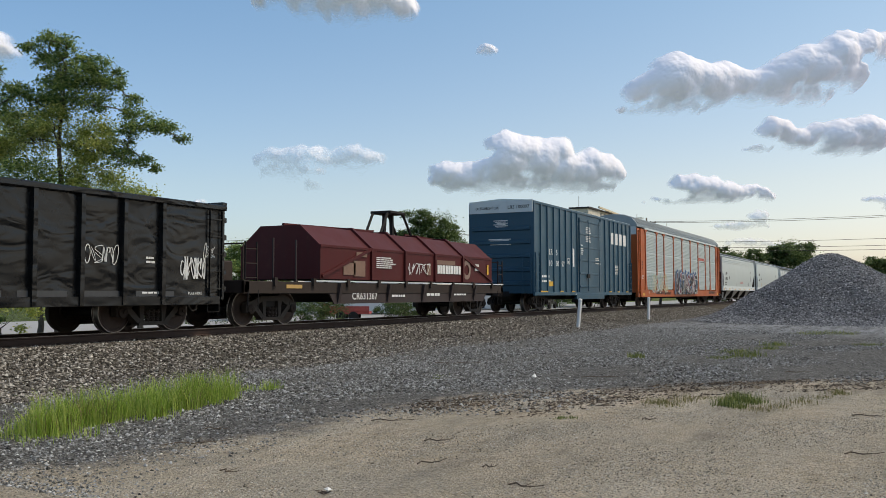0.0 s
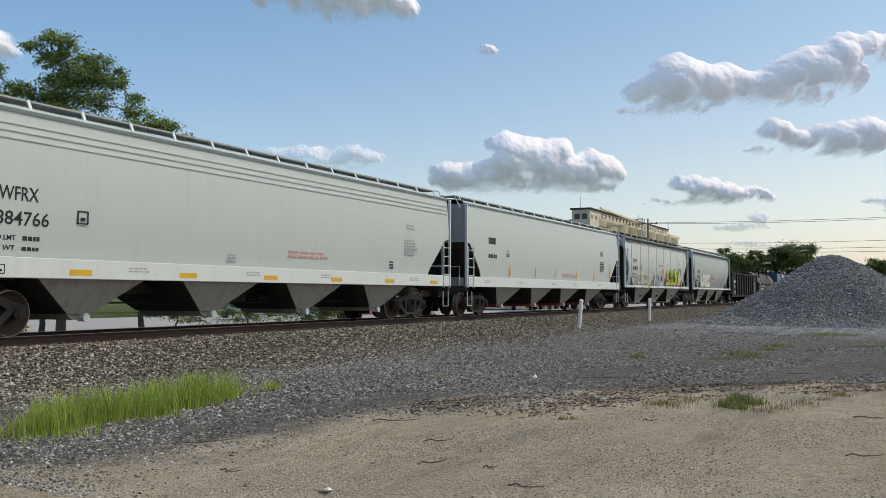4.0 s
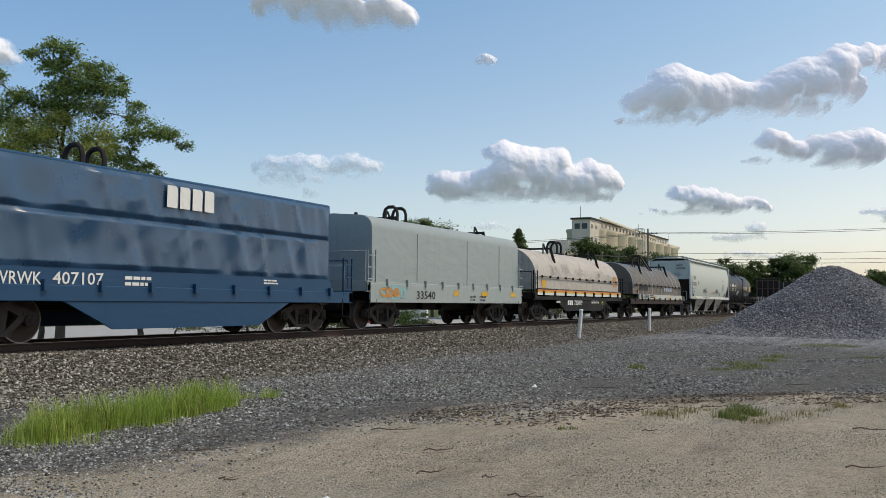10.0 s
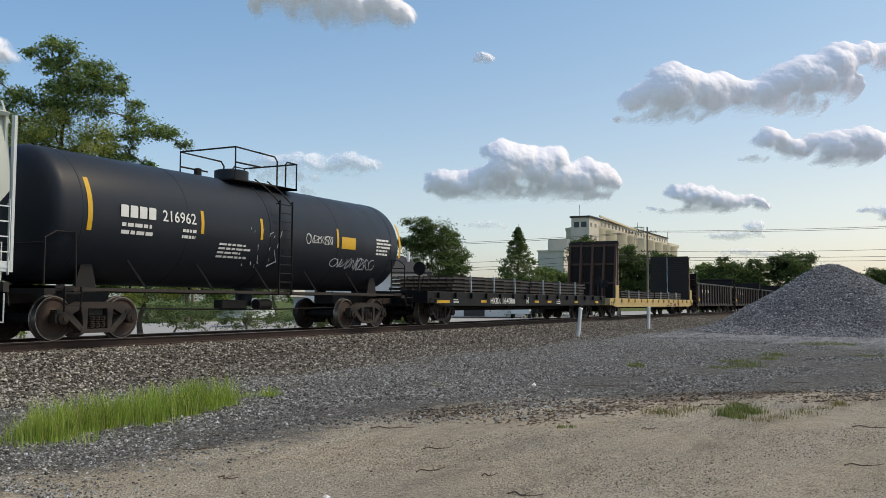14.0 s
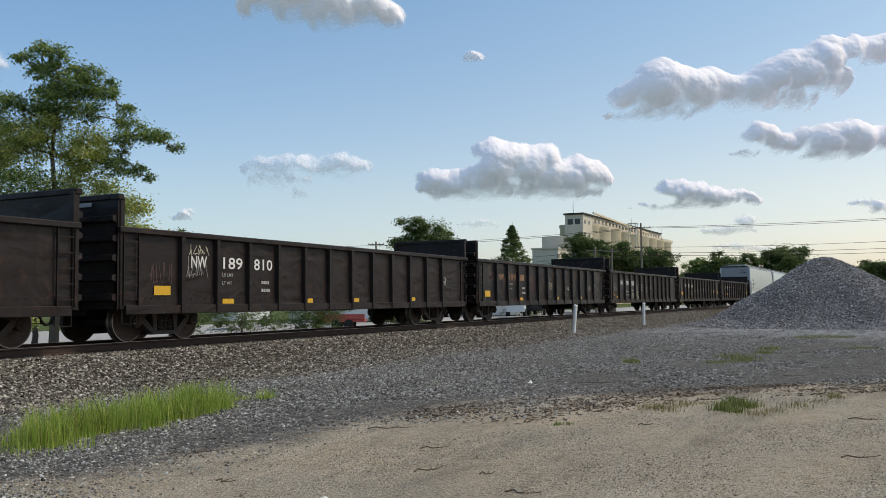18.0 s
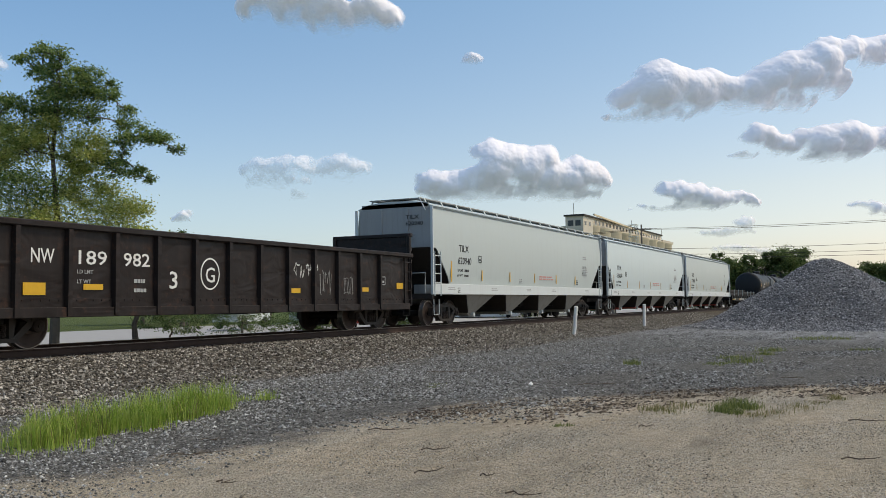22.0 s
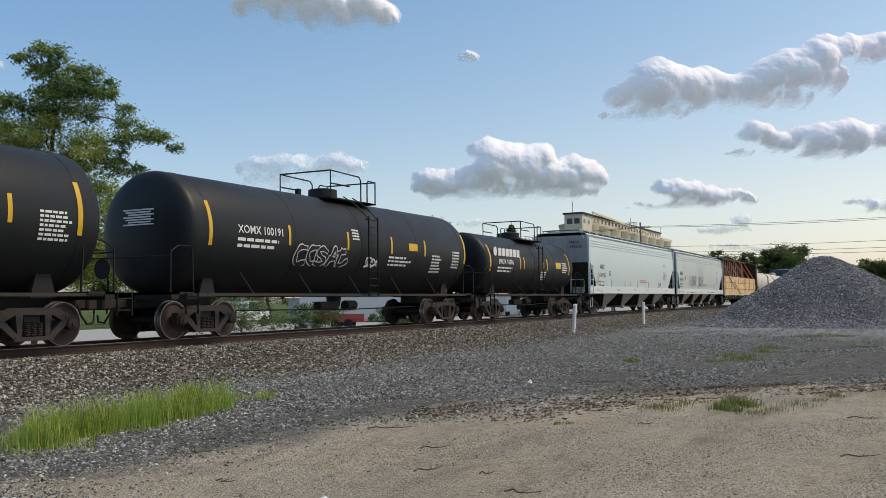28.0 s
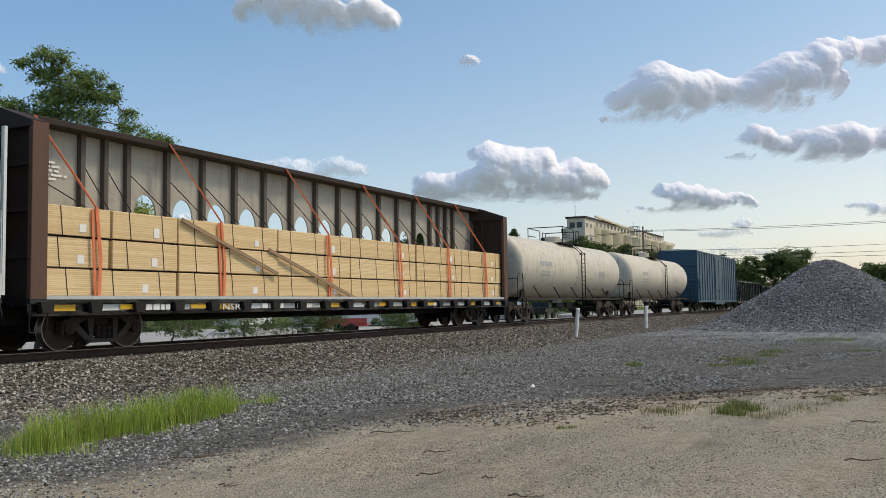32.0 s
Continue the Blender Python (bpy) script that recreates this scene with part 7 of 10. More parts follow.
def tank(label, ul, ur, mat, r=1.45, cz=2.62, walk=True, gap=0.55, gear=STEEL):
    c, L = new_car("tank_car", label, ul, ur, 1.75)
    h = L / 2 - gap
    dome = [(-h + 0.0, 0.02), (-h + 0.03, r * 0.4), (-h + 0.08, r * 0.68), (-h + 0.14, r * 0.84), (-h + 0.22, r * 0.94), (-h + 0.30, r * 0.98), (-h + 0.40, r)]
    prof = dome + [(-h + 3.0, r), (-0.1, r), (-0.09, r + 0.012), (0.09, r + 0.012), (0.1, r), (h - 3, r)] + [(-a, b) for a, b in dome[::-1]]
    shell = Mesh().lathe(prof, "x", 48, (0, 0, cz)).obj("tank_shell", mat, c)
    for x in (-h + 0.78, -h * 0.45, h * 0.45, h - 0.78):
        Mesh().lathe([(x - 0.02, r), (x - 0.015, r + 0.006), (x + 0.015, r + 0.006), (x + 0.02, r)], "x", 48, (0, 0, cz), False).obj("weld_seam", mat, c)
    for s in (-1, 1):
        e = s * (L / 2 - 0.1)
        Mesh().box(min(e - s * 2.6, e), max(e - s * 2.6, e), -0.35, 0.35, 0.75, 1.12, 0.02).box(min(e, e - s * 0.25), max(e, e - s * 0.25), -HW + 0.1, HW - 0.1, 0.95, 1.12).obj("draft_sill", gear, c, smooth=False)
        for yy in (-1, 1):
            x = s * (h - 1.25)
            Mesh().extrude([(x - 0.3, 1.0), (x + 0.3, 1.0), (x + 0.12, cz - 0.95), (x - 0.12, cz - 0.95)], yy * 0.98 - 0.04, yy * 0.98 + 0.04, "y").obj("saddle_plate", gear, c, smooth=False)
            ladder(c, e, e - s * 0.4, 0.6, 1.1, 2, yy * (HW - 0.1), gear, 0.02)
            Mesh().tube([(e, yy * 1.45, 1.1), (e, yy * 1.45, 2.05), (e - s * 0.3, yy * 1.4, 2.2), (e - s * 0.75, yy * 1.4, 2.2), (e - s * 0.8, yy * 1.4, 1.1)], 0.02, 5).obj("hand_rail", gear, c)
        Mesh().tube([(e, -1.45, 1.95), (e, 1.45, 1.95)], 0.018, 5).obj("end_railing", gear, c)
        Mesh().box(min(e, e - s * 0.7), max(e, e - s * 0.7), -HW + 0.1, HW - 0.1, 1.06, 1.12).obj("end_platform", gear, c, smooth=False)
        Mesh().lathe([(0, 0.03), (0, 0.25), (0.04, 0.25), (0.05, 0.2), (0.05, 0.03)], "x", 14, (e, 0.75, 1.7)).obj("brake_wheel", gear, c)
        Mesh().box(-h + 0.1, h - 0.1, s * 1.42 - 0.035, s * 1.42 + 0.035, 1.02, 1.09).obj("side_rail", TRUCK, c, smooth=False)
        for x in np.linspace(-h + 2.6, h - 2.6, 5):
            Mesh().beam((x, s * 1.4, 1.05), (x - 0.35, s * r * 0.78, cz - r * 0.62), 0.04, 0.04).obj("rail_bracket", gear, c, smooth=False)
        if walk:
            m = ladder(c, -0.32, 0.22, 1.0, cz + 0.9, 11, s * (r - 0.0), gear, 0.12, "ladder")
            m2 = Mesh()
            for xx in (-0.32, 0.22):
                m2.tube([(xx, s * (r + 0.12), cz + 0.8), (xx, s * r * 0.8, cz + r * 0.82), (xx, s * 0.7, cz + r + 0.05)], 0.02, 5)
            m2.obj("ladder_top", gear, c)
    zt = cz + r
    Mesh().lathe([(zt - 0.1, 0.46), (zt + 0.28, 0.46), (zt + 0.3, 0.42), (zt + 0.34, 0.2), (zt + 0.35, 0.03)], "z", 20).obj("valve_dome", mat, c)
    Mesh().lathe([(zt - 0.05, 0.1), (zt + 0.18, 0.1), (zt + 0.2, 0.05)], "z", 10, (-1.3, 0, 0)).obj("relief_valve", gear, c)
    if walk:
        Mesh().box(-1.3, 1.4, -0.95, -0.45, zt - 0.1, zt - 0.06).box(-1.3, 1.4, 0.45, 0.95, zt - 0.1, zt - 0.06).box(0.55, 1.4, -0.95, 0.95, zt - 0.1, zt - 0.06).obj("walkway", gear, c, smooth=False)
        for s in (-1, 1):
            for zz in (0.55, 0.75):
                Mesh().tube([(-1.25, s * 0.95, zt - 0.08), (-1.25, s * 0.95, zt + zz), (0.35, s * 0.95, zt + zz - 0.03), (0.47, s * 0.95, zt + zz - 0.15), (0.47, s * 0.95, zt - 0.08)] if zz > 0.6 else [(-1.25, s * 0.95, zt + 0.35), (-0.2, s * 0.95, zt + 0.35)], 0.024, 5).obj("railing", gear, c)
            Mesh().tube([(0.85, s * 0.95, zt - 0.08), (0.85, s * 0.95, zt + 0.58), (0.92, s * 0.95, zt + 0.65), (1.35, s * 0.95, zt + 0.65), (1.35, s * 0.95, zt - 0.08)], 0.024, 5).obj("railing", gear, c)
        Mesh().tube([(1.35, -0.95, zt + 0.65), (1.35, 0.95, zt + 0.65)], 0.024, 5).obj("railing", gear, c)
        Mesh().tube([(-1.25, -0.95, zt + 0.75), (-1.25, 0.95, zt + 0.75)], 0.024, 5).obj("railing", gear, c)
    # the ladder and its landing stand a little off the middle
    for o in c.children:
        kind = o.name.split(".")[0]
        if kind in ("railing", "walkway", "ladder", "ladder_top") and abs(o.matrix_basis.translation.x) < 0.01:
            o.matrix_basis = pose(0.3 if kind in ("railing", "walkway") else 0.45, 0, 0) @ o.matrix_basis
    Mesh().lathe([(0.7, 0.2), (cz - r + 0.1, 0.28)], "z", 14, (0.6, 0, 0)).obj("bottom_outlet", mat, c)
    return c, L, r, cz


def tank_y(r, cz, off=0.012):
    """The near side of the shell at height z."""
    return lambda z: -math.sqrt(max(0.01, r * r - (z - cz) ** 2)) - off


def tank_patch(c, x0, x1, z0, z1, mat, r, cz, name="reflector"):
    f = tank_y(r, cz, 0.01)
    m, n = Mesh(), 6
    for i in range(n):
        a, b = z0 + (z1 - z0) * i / n, z0 + (z1 - z0) * (i + 1) / n
        m.add([(x0, f(a), a), (x1, f(a), a), (x1, f(b), b), (x0, f(b), b)], [(0, 1, 2, 3)])
    return m.obj(name, mat, c, smooth=False)


def tank_text(c, words, x, z, size, r, cz, mat, name="lettering"):
    f = tank_y(r, cz, 0.015)
    k = math.atan2(z + size * 0.35 - cz, math.sqrt(max(0.01, r * r - (z + size * 0.35 - cz) ** 2)))
    ob = link(name, text_data(words, size, mat), c)
    zz = z + size * 0.35
    up = Vector((0, math.sin(k), math.cos(k)))
    nrm = Vector((0, -math.cos(k), math.sin(k)))
    origin = Vector((x, f(zz), zz)) - up * size * 0.35
    ob.matrix_basis = Matrix(((1, up.x, nrm.x, origin.x), (0, up.y, nrm.y, origin.y), (0, up.z, nrm.z, origin.z), (0, 0, 0, 1)))
    return ob


def tank_bars(c, spec, r, cz, mat):
    f = tank_y(r, cz, 0.012)
    m = Mesh()
    for x0, x1, z, h in spec:
        m.add([(x0, f(z), z), (x1, f(z), z), (x1, f(z + h), z + h), (x0, f(z + h), z + h)], [(0, 1, 2, 3)])
    return m.obj("lettering", mat, c, smooth=False)


def flatcar(label, ul, ur, mat, deckz=1.2, bulk=False, kind="flat_car"):
    c, L = new_car(kind, label, ul, ur, 2.0)
    h = L / 2
    for s in (-1, 1):
        Mesh().extrude([(-h, deckz), (-h, deckz - 0.36), (-h + 1.5, deckz - 0.5), (h - 1.5, deckz - 0.5), (h, deckz - 0.36), (h, deckz)], s * (HW - 0.05) - 0.04, s * (HW - 0.05) + 0.04, "y").obj("side_sill", mat, c, smooth=False)
        pk = shared(("pocket", mat.name), lambda: Mesh().box(-0.09, 0.09, -0.06, 0.04, -0.16, 0.04, 0.012).data("stake_pocket", mat, False))
        for i in range(15):
            link("stake_pocket", pk, c, at=pose(-h + 0.8 + (L - 1.6) * i / 14, s * (HW + 0.03), deckz - 0.06, 0, 0, 0 if s < 0 else 180))
        e = s * (h - 0.06)
        Mesh().box(e - 0.08, e + 0.08, -HW, HW, deckz - 0.4, deckz + 0.01, 0.01).obj("end_sill", mat, c, smooth=False)
        for yy in (-HW, HW):
            stirrup(c, e - s * 0.3, yy, STEEL)
            grab(c, e - s * 0.1, e - s * 0.5, deckz - 0.25, yy, STEEL)
        Mesh().tube([(e, -1.2, deckz), (e, -1.2, deckz + 0.75)], 0.03, 6).lathe([(0, 0.03), (0, 0.24), (0.04, 0.24), (0.05, 0.03)], "x", 14, (e, -1.2, deckz + 0.8)).obj("brake_wheel", STEEL, c)
        Mesh().box(min(e - s * 2, e), max(e - s * 2, e), -0.4, 0.4, 0.68, 0.95).obj("draft_sill", STEEL, c, smooth=False)
    board = shared(("deckboard",), lambda: Mesh().box(-0.13, 0.13, -HW + 0.06, HW - 0.06, -0.06, 0.0).data("deck_board", TIE, False))
    n = int(L / 0.28)
    for i in range(n):
        link("deck_board", board, c, at=pose(-h + 0.3 + (L - 0.6) * i / (n - 1), 0, deckz + 0.012))
    Mesh().extrude([(-h + 0.5, deckz - 0.08), (-h + 0.5, 0.72), (-h + 4, 0.5), (h - 4, 0.5), (h - 0.5, 0.72), (h - 0.5, deckz - 0.08)], -0.35, 0.35, "y").obj("center_sill", STEEL, c, smooth=False)
    return c, L


def rail_stack(c, x0, x1, z, layers, n, mat, label, seed):
    """Bundled steel sections lying on spacers with upright stakes."""
    rng = random.Random(seed)
    for k in range(layers):
        zz = z + 0.06 + k * 0.145
        bar = shared(("section", round(x1 - x0, 2)), lambda: Mesh().extrude([(-0.06, 0), (0.06, 0), (0.015, 0.03), (0.015, 0.075), (0.035, 0.1), (-0.035, 0.1), (-0.015, 0.075), (-0.015, 0.03)], -(x1 - x0) / 2, (x1 - x0) / 2).data("steel_section", mat, False))
        for i in range(n):
            link("steel_section", bar, c, at=pose((x0 + x1) / 2 + rng.uniform(-0.18, 0.18), -1.35 + 2.7 * i / (n - 1), zz))
        for j in range(4):
            x = x0 + (x1 - x0) * (j + 0.5) / 4
            Mesh().box(x - 0.05, x + 0.05, -1.42, 1.42, zz - 0.045, zz).obj("spacer", TIE, c, smooth=False)
    for j in range(3):
        x = x0 + (x1 - x0) * (j + 0.6) / 3.4
        for s in (-1, 1):
            Mesh().beam((x, s * 1.47, z - 0.1), (x - 0.12, s * 1.49, z + 0.06 + layers * 0.145), 0.07, 0.03).obj("stake", GALV, c, smooth=False)


RUSTPOST = paint("rusty_brown_post_paint", (0.11, 0.06, 0.042), (0.06, 0.04, 0.03), 0.5, 0.7, 0.3)


def centerbeam(label, ul, ur):
    c, L = new_car("centerbeam_flat_car", label, ul, ur, 2.2)
    h, deckz, top, etop = L / 2, 1.05, 4.86, 4.5
    BR = BROWNSTEEL
    for s in (-1, 1):
        e = s * (h - 0.2)
        Mesh().box(e - 0.05, e + 0.05, -HW, HW, deckz - 0.1, etop).obj("bulkhead", BR, c, smooth=False)
        for yy in (-HW + 0.04, -0.6, 0.6, HW - 0.04):
            Mesh().box(min(e - s * 0.17, e + s * 0.2), max(e - s * 0.17, e + s * 0.2), yy - 0.06, yy + 0.06, deckz, etop - 0.02, 0.01).obj("bulkhead_post", RUSTPOST if abs(yy) > 1 else BR, c, smooth=False)
        for z in (1.9, 2.8, 3.7):
            Mesh().box(min(e, e + s * 0.14), max(e, e + s * 0.14), -HW + 0.1, HW - 0.1, z - 0.05, z + 0.05).obj("bulkhead_rib", BR, c, smooth=False)
        Mesh().extrude([(-HW, etop), (-0.5, top + 0.02), (0.5, top + 0.02), (HW, etop), (HW, etop - 0.12), (-HW, etop - 0.12)], min(e - s * 0.18, e + s * 0.22), max(e - s * 0.18, e + s * 0.22)).obj("bulkhead_cap", BR, c, smooth=False)
        Mesh().extrude([(s * (HW - a_), z_) for a_, z_ in ((0.0, 0.73), (0.0, 0.80), (0.07, 0.80), (0.07, 0.97), (-0.01, 0.97), (-0.01, 1.05), (0.1, 1.05), (0.1, 0.73))], -h, h).obj("side_sill", BLACK, c, smooth=False)
        n = 20
        for i in range(n):
            x = -h + 0.35 + (L - 0.7) * i / (n - 1)
            Mesh().extrude([(x - 0.12, 0.78), (x + 0.12, 0.78), (x + 0.16, 1.0), (x - 0.16, 1.0)], s * (HW + 0.01) - 0.07, s * (HW + 0.01) + 0.05, "y").lathe([(-0.13, 0.05), (0.13, 0.05)], "x", 8, (x, s * (HW + 0.03), 0.93), False).obj("winch", STEEL, c, smooth=False)
            if i < n - 1:
                k = i % 4
                m = (YELLOW, WHITE, PRINTGREY, OLDGREY)[k if s < 0 else 3]
                x1 = x + (L - 0.7) / (n - 1)
                Mesh().box(x + 0.2, x + 0.2 + (0.55 if k == 0 else 0.75), s * (HW - 0.06) - 0.004, s * (HW - 0.06) + 0.004, 0.82, 0.95).obj("sill_panel", m, c, smooth=False)
        for yy in (-HW, HW):
            stirrup(c, e, yy, STEEL)
    Mesh().box(-h, h, -HW + 0.1, HW - 0.1, deckz - 0.12, deckz - 0.01).obj("deck", BLACK, c, smooth=False)
    Mesh().box(-h + 0.3, h - 0.3, -HW + 0.02, -HW + 0.1, deckz + 0.002, deckz + 0.075).obj("deck_edge", OLDGREY, c, smooth=False)
    Mesh().box(-h + 0.4, h - 0.4, -0.32, 0.32, 0.55, deckz - 0.12).obj("center_sill", STEEL, c, smooth=False)
    # the beam: a steel web between posts, with arched openings in its middle bays
    web = PLANKWEB
    posts = [-h + 0.3, -9.1, -8.45, -7.78] + [-6.5 + 1.265 * i for i in range(12)] + [8.1, 8.75, 9.4, h - 0.3]
    for i, (a, b) in enumerate(zip(posts, posts[1:])):
        mid, hw = (a + b) / 2, 0.36
        if 3 <= i <= 14:
            arch = [(mid + hw * math.cos(q), 3.1 + 0.5 * math.sin(q)) for q in np.linspace(0, math.pi, 13)]
            Mesh().extrude([(a, 2.2), (a, top - 0.1), (b, top - 0.1), (b, 2.2), (mid + hw, 2.2)] + arch + [(mid - hw, 2.2)], -0.02, 0.02, "y").obj("beam_panel", web, c, smooth=False)
        else:
            Mesh().box(a, b, -0.02, 0.02, deckz, top - 0.1).obj("beam_panel", web, c, smooth=False)
        Mesh().beam((a + 0.1, -0.1, 4.0), (b - 0.1, -0.35, 3.1), 0.02, 0.02).obj("tie_cable", STEEL, c, smooth=False)
    for x in posts:
        Mesh().box(x - 0.06, x + 0.06, -0.16, 0.16, deckz, top - 0.1).obj("beam_post", BEAMPOST, c, smooth=False)
    Mesh().box(-h + 0.2, h - 0.2, -0.45, 0.45, top - 0.12, top + 0.03, 0.02).obj("top_chord", BR, c, smooth=False)
    # lumber packs on both sides, three tiers
    m = LUMBER
    rng = random.Random(9)
    cuts = [-h + 0.39, -9.43, -7.48, -3.75, -0.17, 3.95, 7.5, h - 0.25]
    tiers = [(1.12, 1.66), (1.70, 2.30), (2.34, 2.93)]
    for s in (-1, 1):
        Mesh().box(-h + 0.4, h - 0.3, min(s * 0.3, s * 1.41), max(s * 0.3, s * 1.41), deckz, 1.105).obj("dunnage", BATTEN, c, smooth=False)
        for ti, (z0, z1) in enumerate(tiers):
            for j, (a, b) in enumerate(zip(cuts, cuts[1:])):
                if ti == 0 and j == 0:
                    continue
                if ti == 0 and j == 1:
                    a = cuts[0]
                d = rng.uniform(-0.03, 0.03)
                y0, y1 = (0.2, 1.4 + d)
                pk = Mesh().box(a + 0.03, b - 0.03, min(s * y0, s * y1), max(s * y0, s * y1), z0, z1, 0.012).obj("lumber_pack", m, c, smooth=False)
                nb = max(2, int((b - a) / 0.95))
                for k in range(nb):
                    xx = a + (b - a) * (k + 0.5) / nb + rng.uniform(-0.08, 0.08)
                    Mesh().beam((xx - 0.03, s * (y1 + 0.004), z1 + 0.004), (xx + 0.03, s * (y1 + 0.004), z0), 0.006, 0.02).obj("steel_band", STEEL, pk, smooth=False)
                for k in range(1 if b - a > 2.5 else 0, 1 + (b - a > 3)):
                    xx = b - 0.75 - k * 0.22 + rng.uniform(-0.1, 0.1)
                    Mesh().box(xx, xx + 0.17, s * (y1 + 0.008) - 0.003, s * (y1 + 0.008) + 0.003, z0 + 0.08, z0 + 0.08 + rng.uniform(0.14, 0.22)).obj("paper_tag", POSTWHITE, pk, smooth=False)
                if ti < 2:
                    Mesh().box(a + 0.05, b - 0.05, min(s * 0.3, s * 1.36), max(s * 0.3, s * 1.36), z1 - 0.004, z1 + 0.044).obj("spacer", STEEL, pk, smooth=False)
    for k, x in enumerate((-9.85, -6.03, -1.4, 2.75, 6.35, 9.6)):
        Mesh().beam((x - 0.75, -0.46, top), (x, -1.43, 2.95), 0.10, 0.04).beam((x, -1.44, 2.96), (x + 0.1, -1.46, 1.9), 0.014, 0.085).beam((x + 0.1, -1.46, 1.9), (x + 0.02, -1.5, deckz - 0.08), 0.014, 0.085).obj("strap", REDSTRAP, c, "orange webbing strap", smooth=False)
        Mesh().beam((x - 0.12, -1.45, 2.9), (x - 0.02, -1.46, deckz), 0.014, 0.06).obj("strap", REDSTRAP, c, smooth=False)
    for a, b, z0, z1 in ((-7.4, -3.9, 2.9, 1.72), (-4.2, 0.6, 2.35, 0.86)):
        Mesh().beam((a, -1.46, z0), (b, -1.52, z1), 0.04, 0.09).obj("loose_batten", BATTEN, c, "weathered loose wooden batten", smooth=False)
    return c, L


def lumber_mat():
    m = Mat("stacked_lumber", 0.8, 0, 0.2)
    v = m.coords((1, 1, 1))
    sep = m.n("SeparateXYZ")
    m.l(v, sep.inputs[0])
    row = m.n("TexBrick", Scale=1.0)
    row.inputs["Color1"].default_value, row.inputs["Color2"].default_value = (0.70, 0.51, 0.28, 1), (0.84, 0.66, 0.40, 1)
    row.inputs["Mortar"].default_value = (0.48, 0.32, 0.16, 1)
    row.inputs["Mortar Size"].default_value, row.inputs["Brick Width"].default_value, row.inputs["Row Height"].default_value = 0.003, 4.5, 0.04
    mp = m.n("CombineXYZ")
    # boards lie a little uneven
    wav = m.math("MULTIPLY", m.math("SUBTRACT", m.noise(m.coords((0.5, 1, 5)), 1.6, 4, 0.6), 0.5), 0.05)
    m.l(sep.outputs[0], mp.inputs[0]), m.l(m.math("ADD", sep.outputs[2], wav), mp.inputs[1])
    m.l(mp.outputs[0], row.inputs["Vector"])
    g = m.noise(m.coords((0.6, 6, 9)), 4, 5, 0.6)
    oi = m.n("ObjectInfo")
    tone = m.mix(m.math("MULTIPLY", oi.outputs["Random"], 0.3), row.outputs["Color"], (0.60, 0.40, 0.20))
    m.base(m.mix(m.math("MULTIPLY", g, 0.3), tone, (0.50, 0.33, 0.17)))
    m.bump(row.outputs["Fac"], 0.3, 0.004)
    return m.m


LUMBER = lumber_mat()
REDSTRAP = plain("orange_webbing", (0.70, 0.19, 0.085), 0.7)
BATTEN = plain("weathered_pale_batten", (0.30, 0.21, 0.13), 0.9, 0, 0.35, 12)
BEAMPOST = paint("grimy_beam_post_paint", (0.085, 0.078, 0.07), (0.045, 0.032, 0.025), 0.7, 0.7, 0.35)
PLANKWEB = paint("grey_centerbeam_paint", (0.34, 0.335, 0.30), (0.12, 0.095, 0.075), 0.6, 0.6, 0.3)

# ---------------------------------------------------------------- the cars, first to last
RG = random.Random(31)
Y = -HW - 0.01

c, L = gondola("black gondola car with dented sides and white sprayed tags", 6.9, 24.31, BLACK, 3.0, 0.72, 13, posts=(-6.62, 1.105))
c, L = coil_base("maroon coil car with a faded peaked steel cover", 25.0, 41.2, BROWNSTEEL, 1.18)
cv, pf = coil_cover(c, -L / 2 + 2.0, L / 2 - 1.6, "peak", 1.25, MAROON, 1.45, 1.45)
c, L = boxcar("tall blue box car with ribbed sides and a white end band", 44.63, 60.59, NAVY)
c, L = autorack("orange auto rack car with galvanised screens and curved roof", 62.2, 89.8)
HOP = {}
HOP["a"] = hopper("light grey four-bay covered hopper car with yellow sill marks", 91.2, 111.4, 4, LIGHTGREY, seam=(3.72, 3.86, 4.0))
HOP["b"] = hopper("light grey four-bay covered hopper car with red outlet gates", 112.7, 132.9, 4, LIGHTGREY, gate=REDGATE)
HOP["c"] = hopper("stained grey three-bay covered hopper car with bright graffiti", 134.1, 151.5, 3, OLDGREY, OLDGREY, eave=4.2, belly=0.25, ribs=8, cut=((0.05, 3.75), (0.6, 3.06), (1.1, 2.55), (1.24, 2.1), (1.28, 1.44)), sillz=(1.28, 1.42), roof=SOOTY)
HOP["d"] = hopper("pale grey three-bay covered hopper car with white graffiti", 153.0, 169.8, 3, MIDGREY, MIDGREY, eave=4.2, belly=0.25, cut=((0.05, 3.75), (0.6, 3.06), (1.1, 2.55), (1.24, 2.1), (1.28, 1.44)), sillz=(1.28, 1.42))
GO = {}
GO["om"] = gondola("clean black gondola car with yellow reflectors", 170.7, 187.7, FLATBLACK, 3.0, 0.75, 8, posts=(-5.36, 1.52))
CO = {}
CO["co"] = coil_base("brown coil car with a round cover and tan end bands", 188.5, 202.3, BROWNSTEEL, 1.2)
coil_cover(CO["co"][0], -6.38, 6.9, "round", 1.55, BROWNCOVER)
CO["bl"] = coil_base("blue coil car with a wrinkled blue box cover", 205.8, 216.9, BLUE, 1.15, 0.6, 1.1)
coil_cover(CO["bl"][0], -5.5, 5.5, "square", 1.2, BLUE, 1.5, 2.45)
CO["nw"] = coil_base("grey coil car with a dented grey soft-edged cover", 219.1, 231.1, MIDGREY, 1.5, 0.0, 0.3)
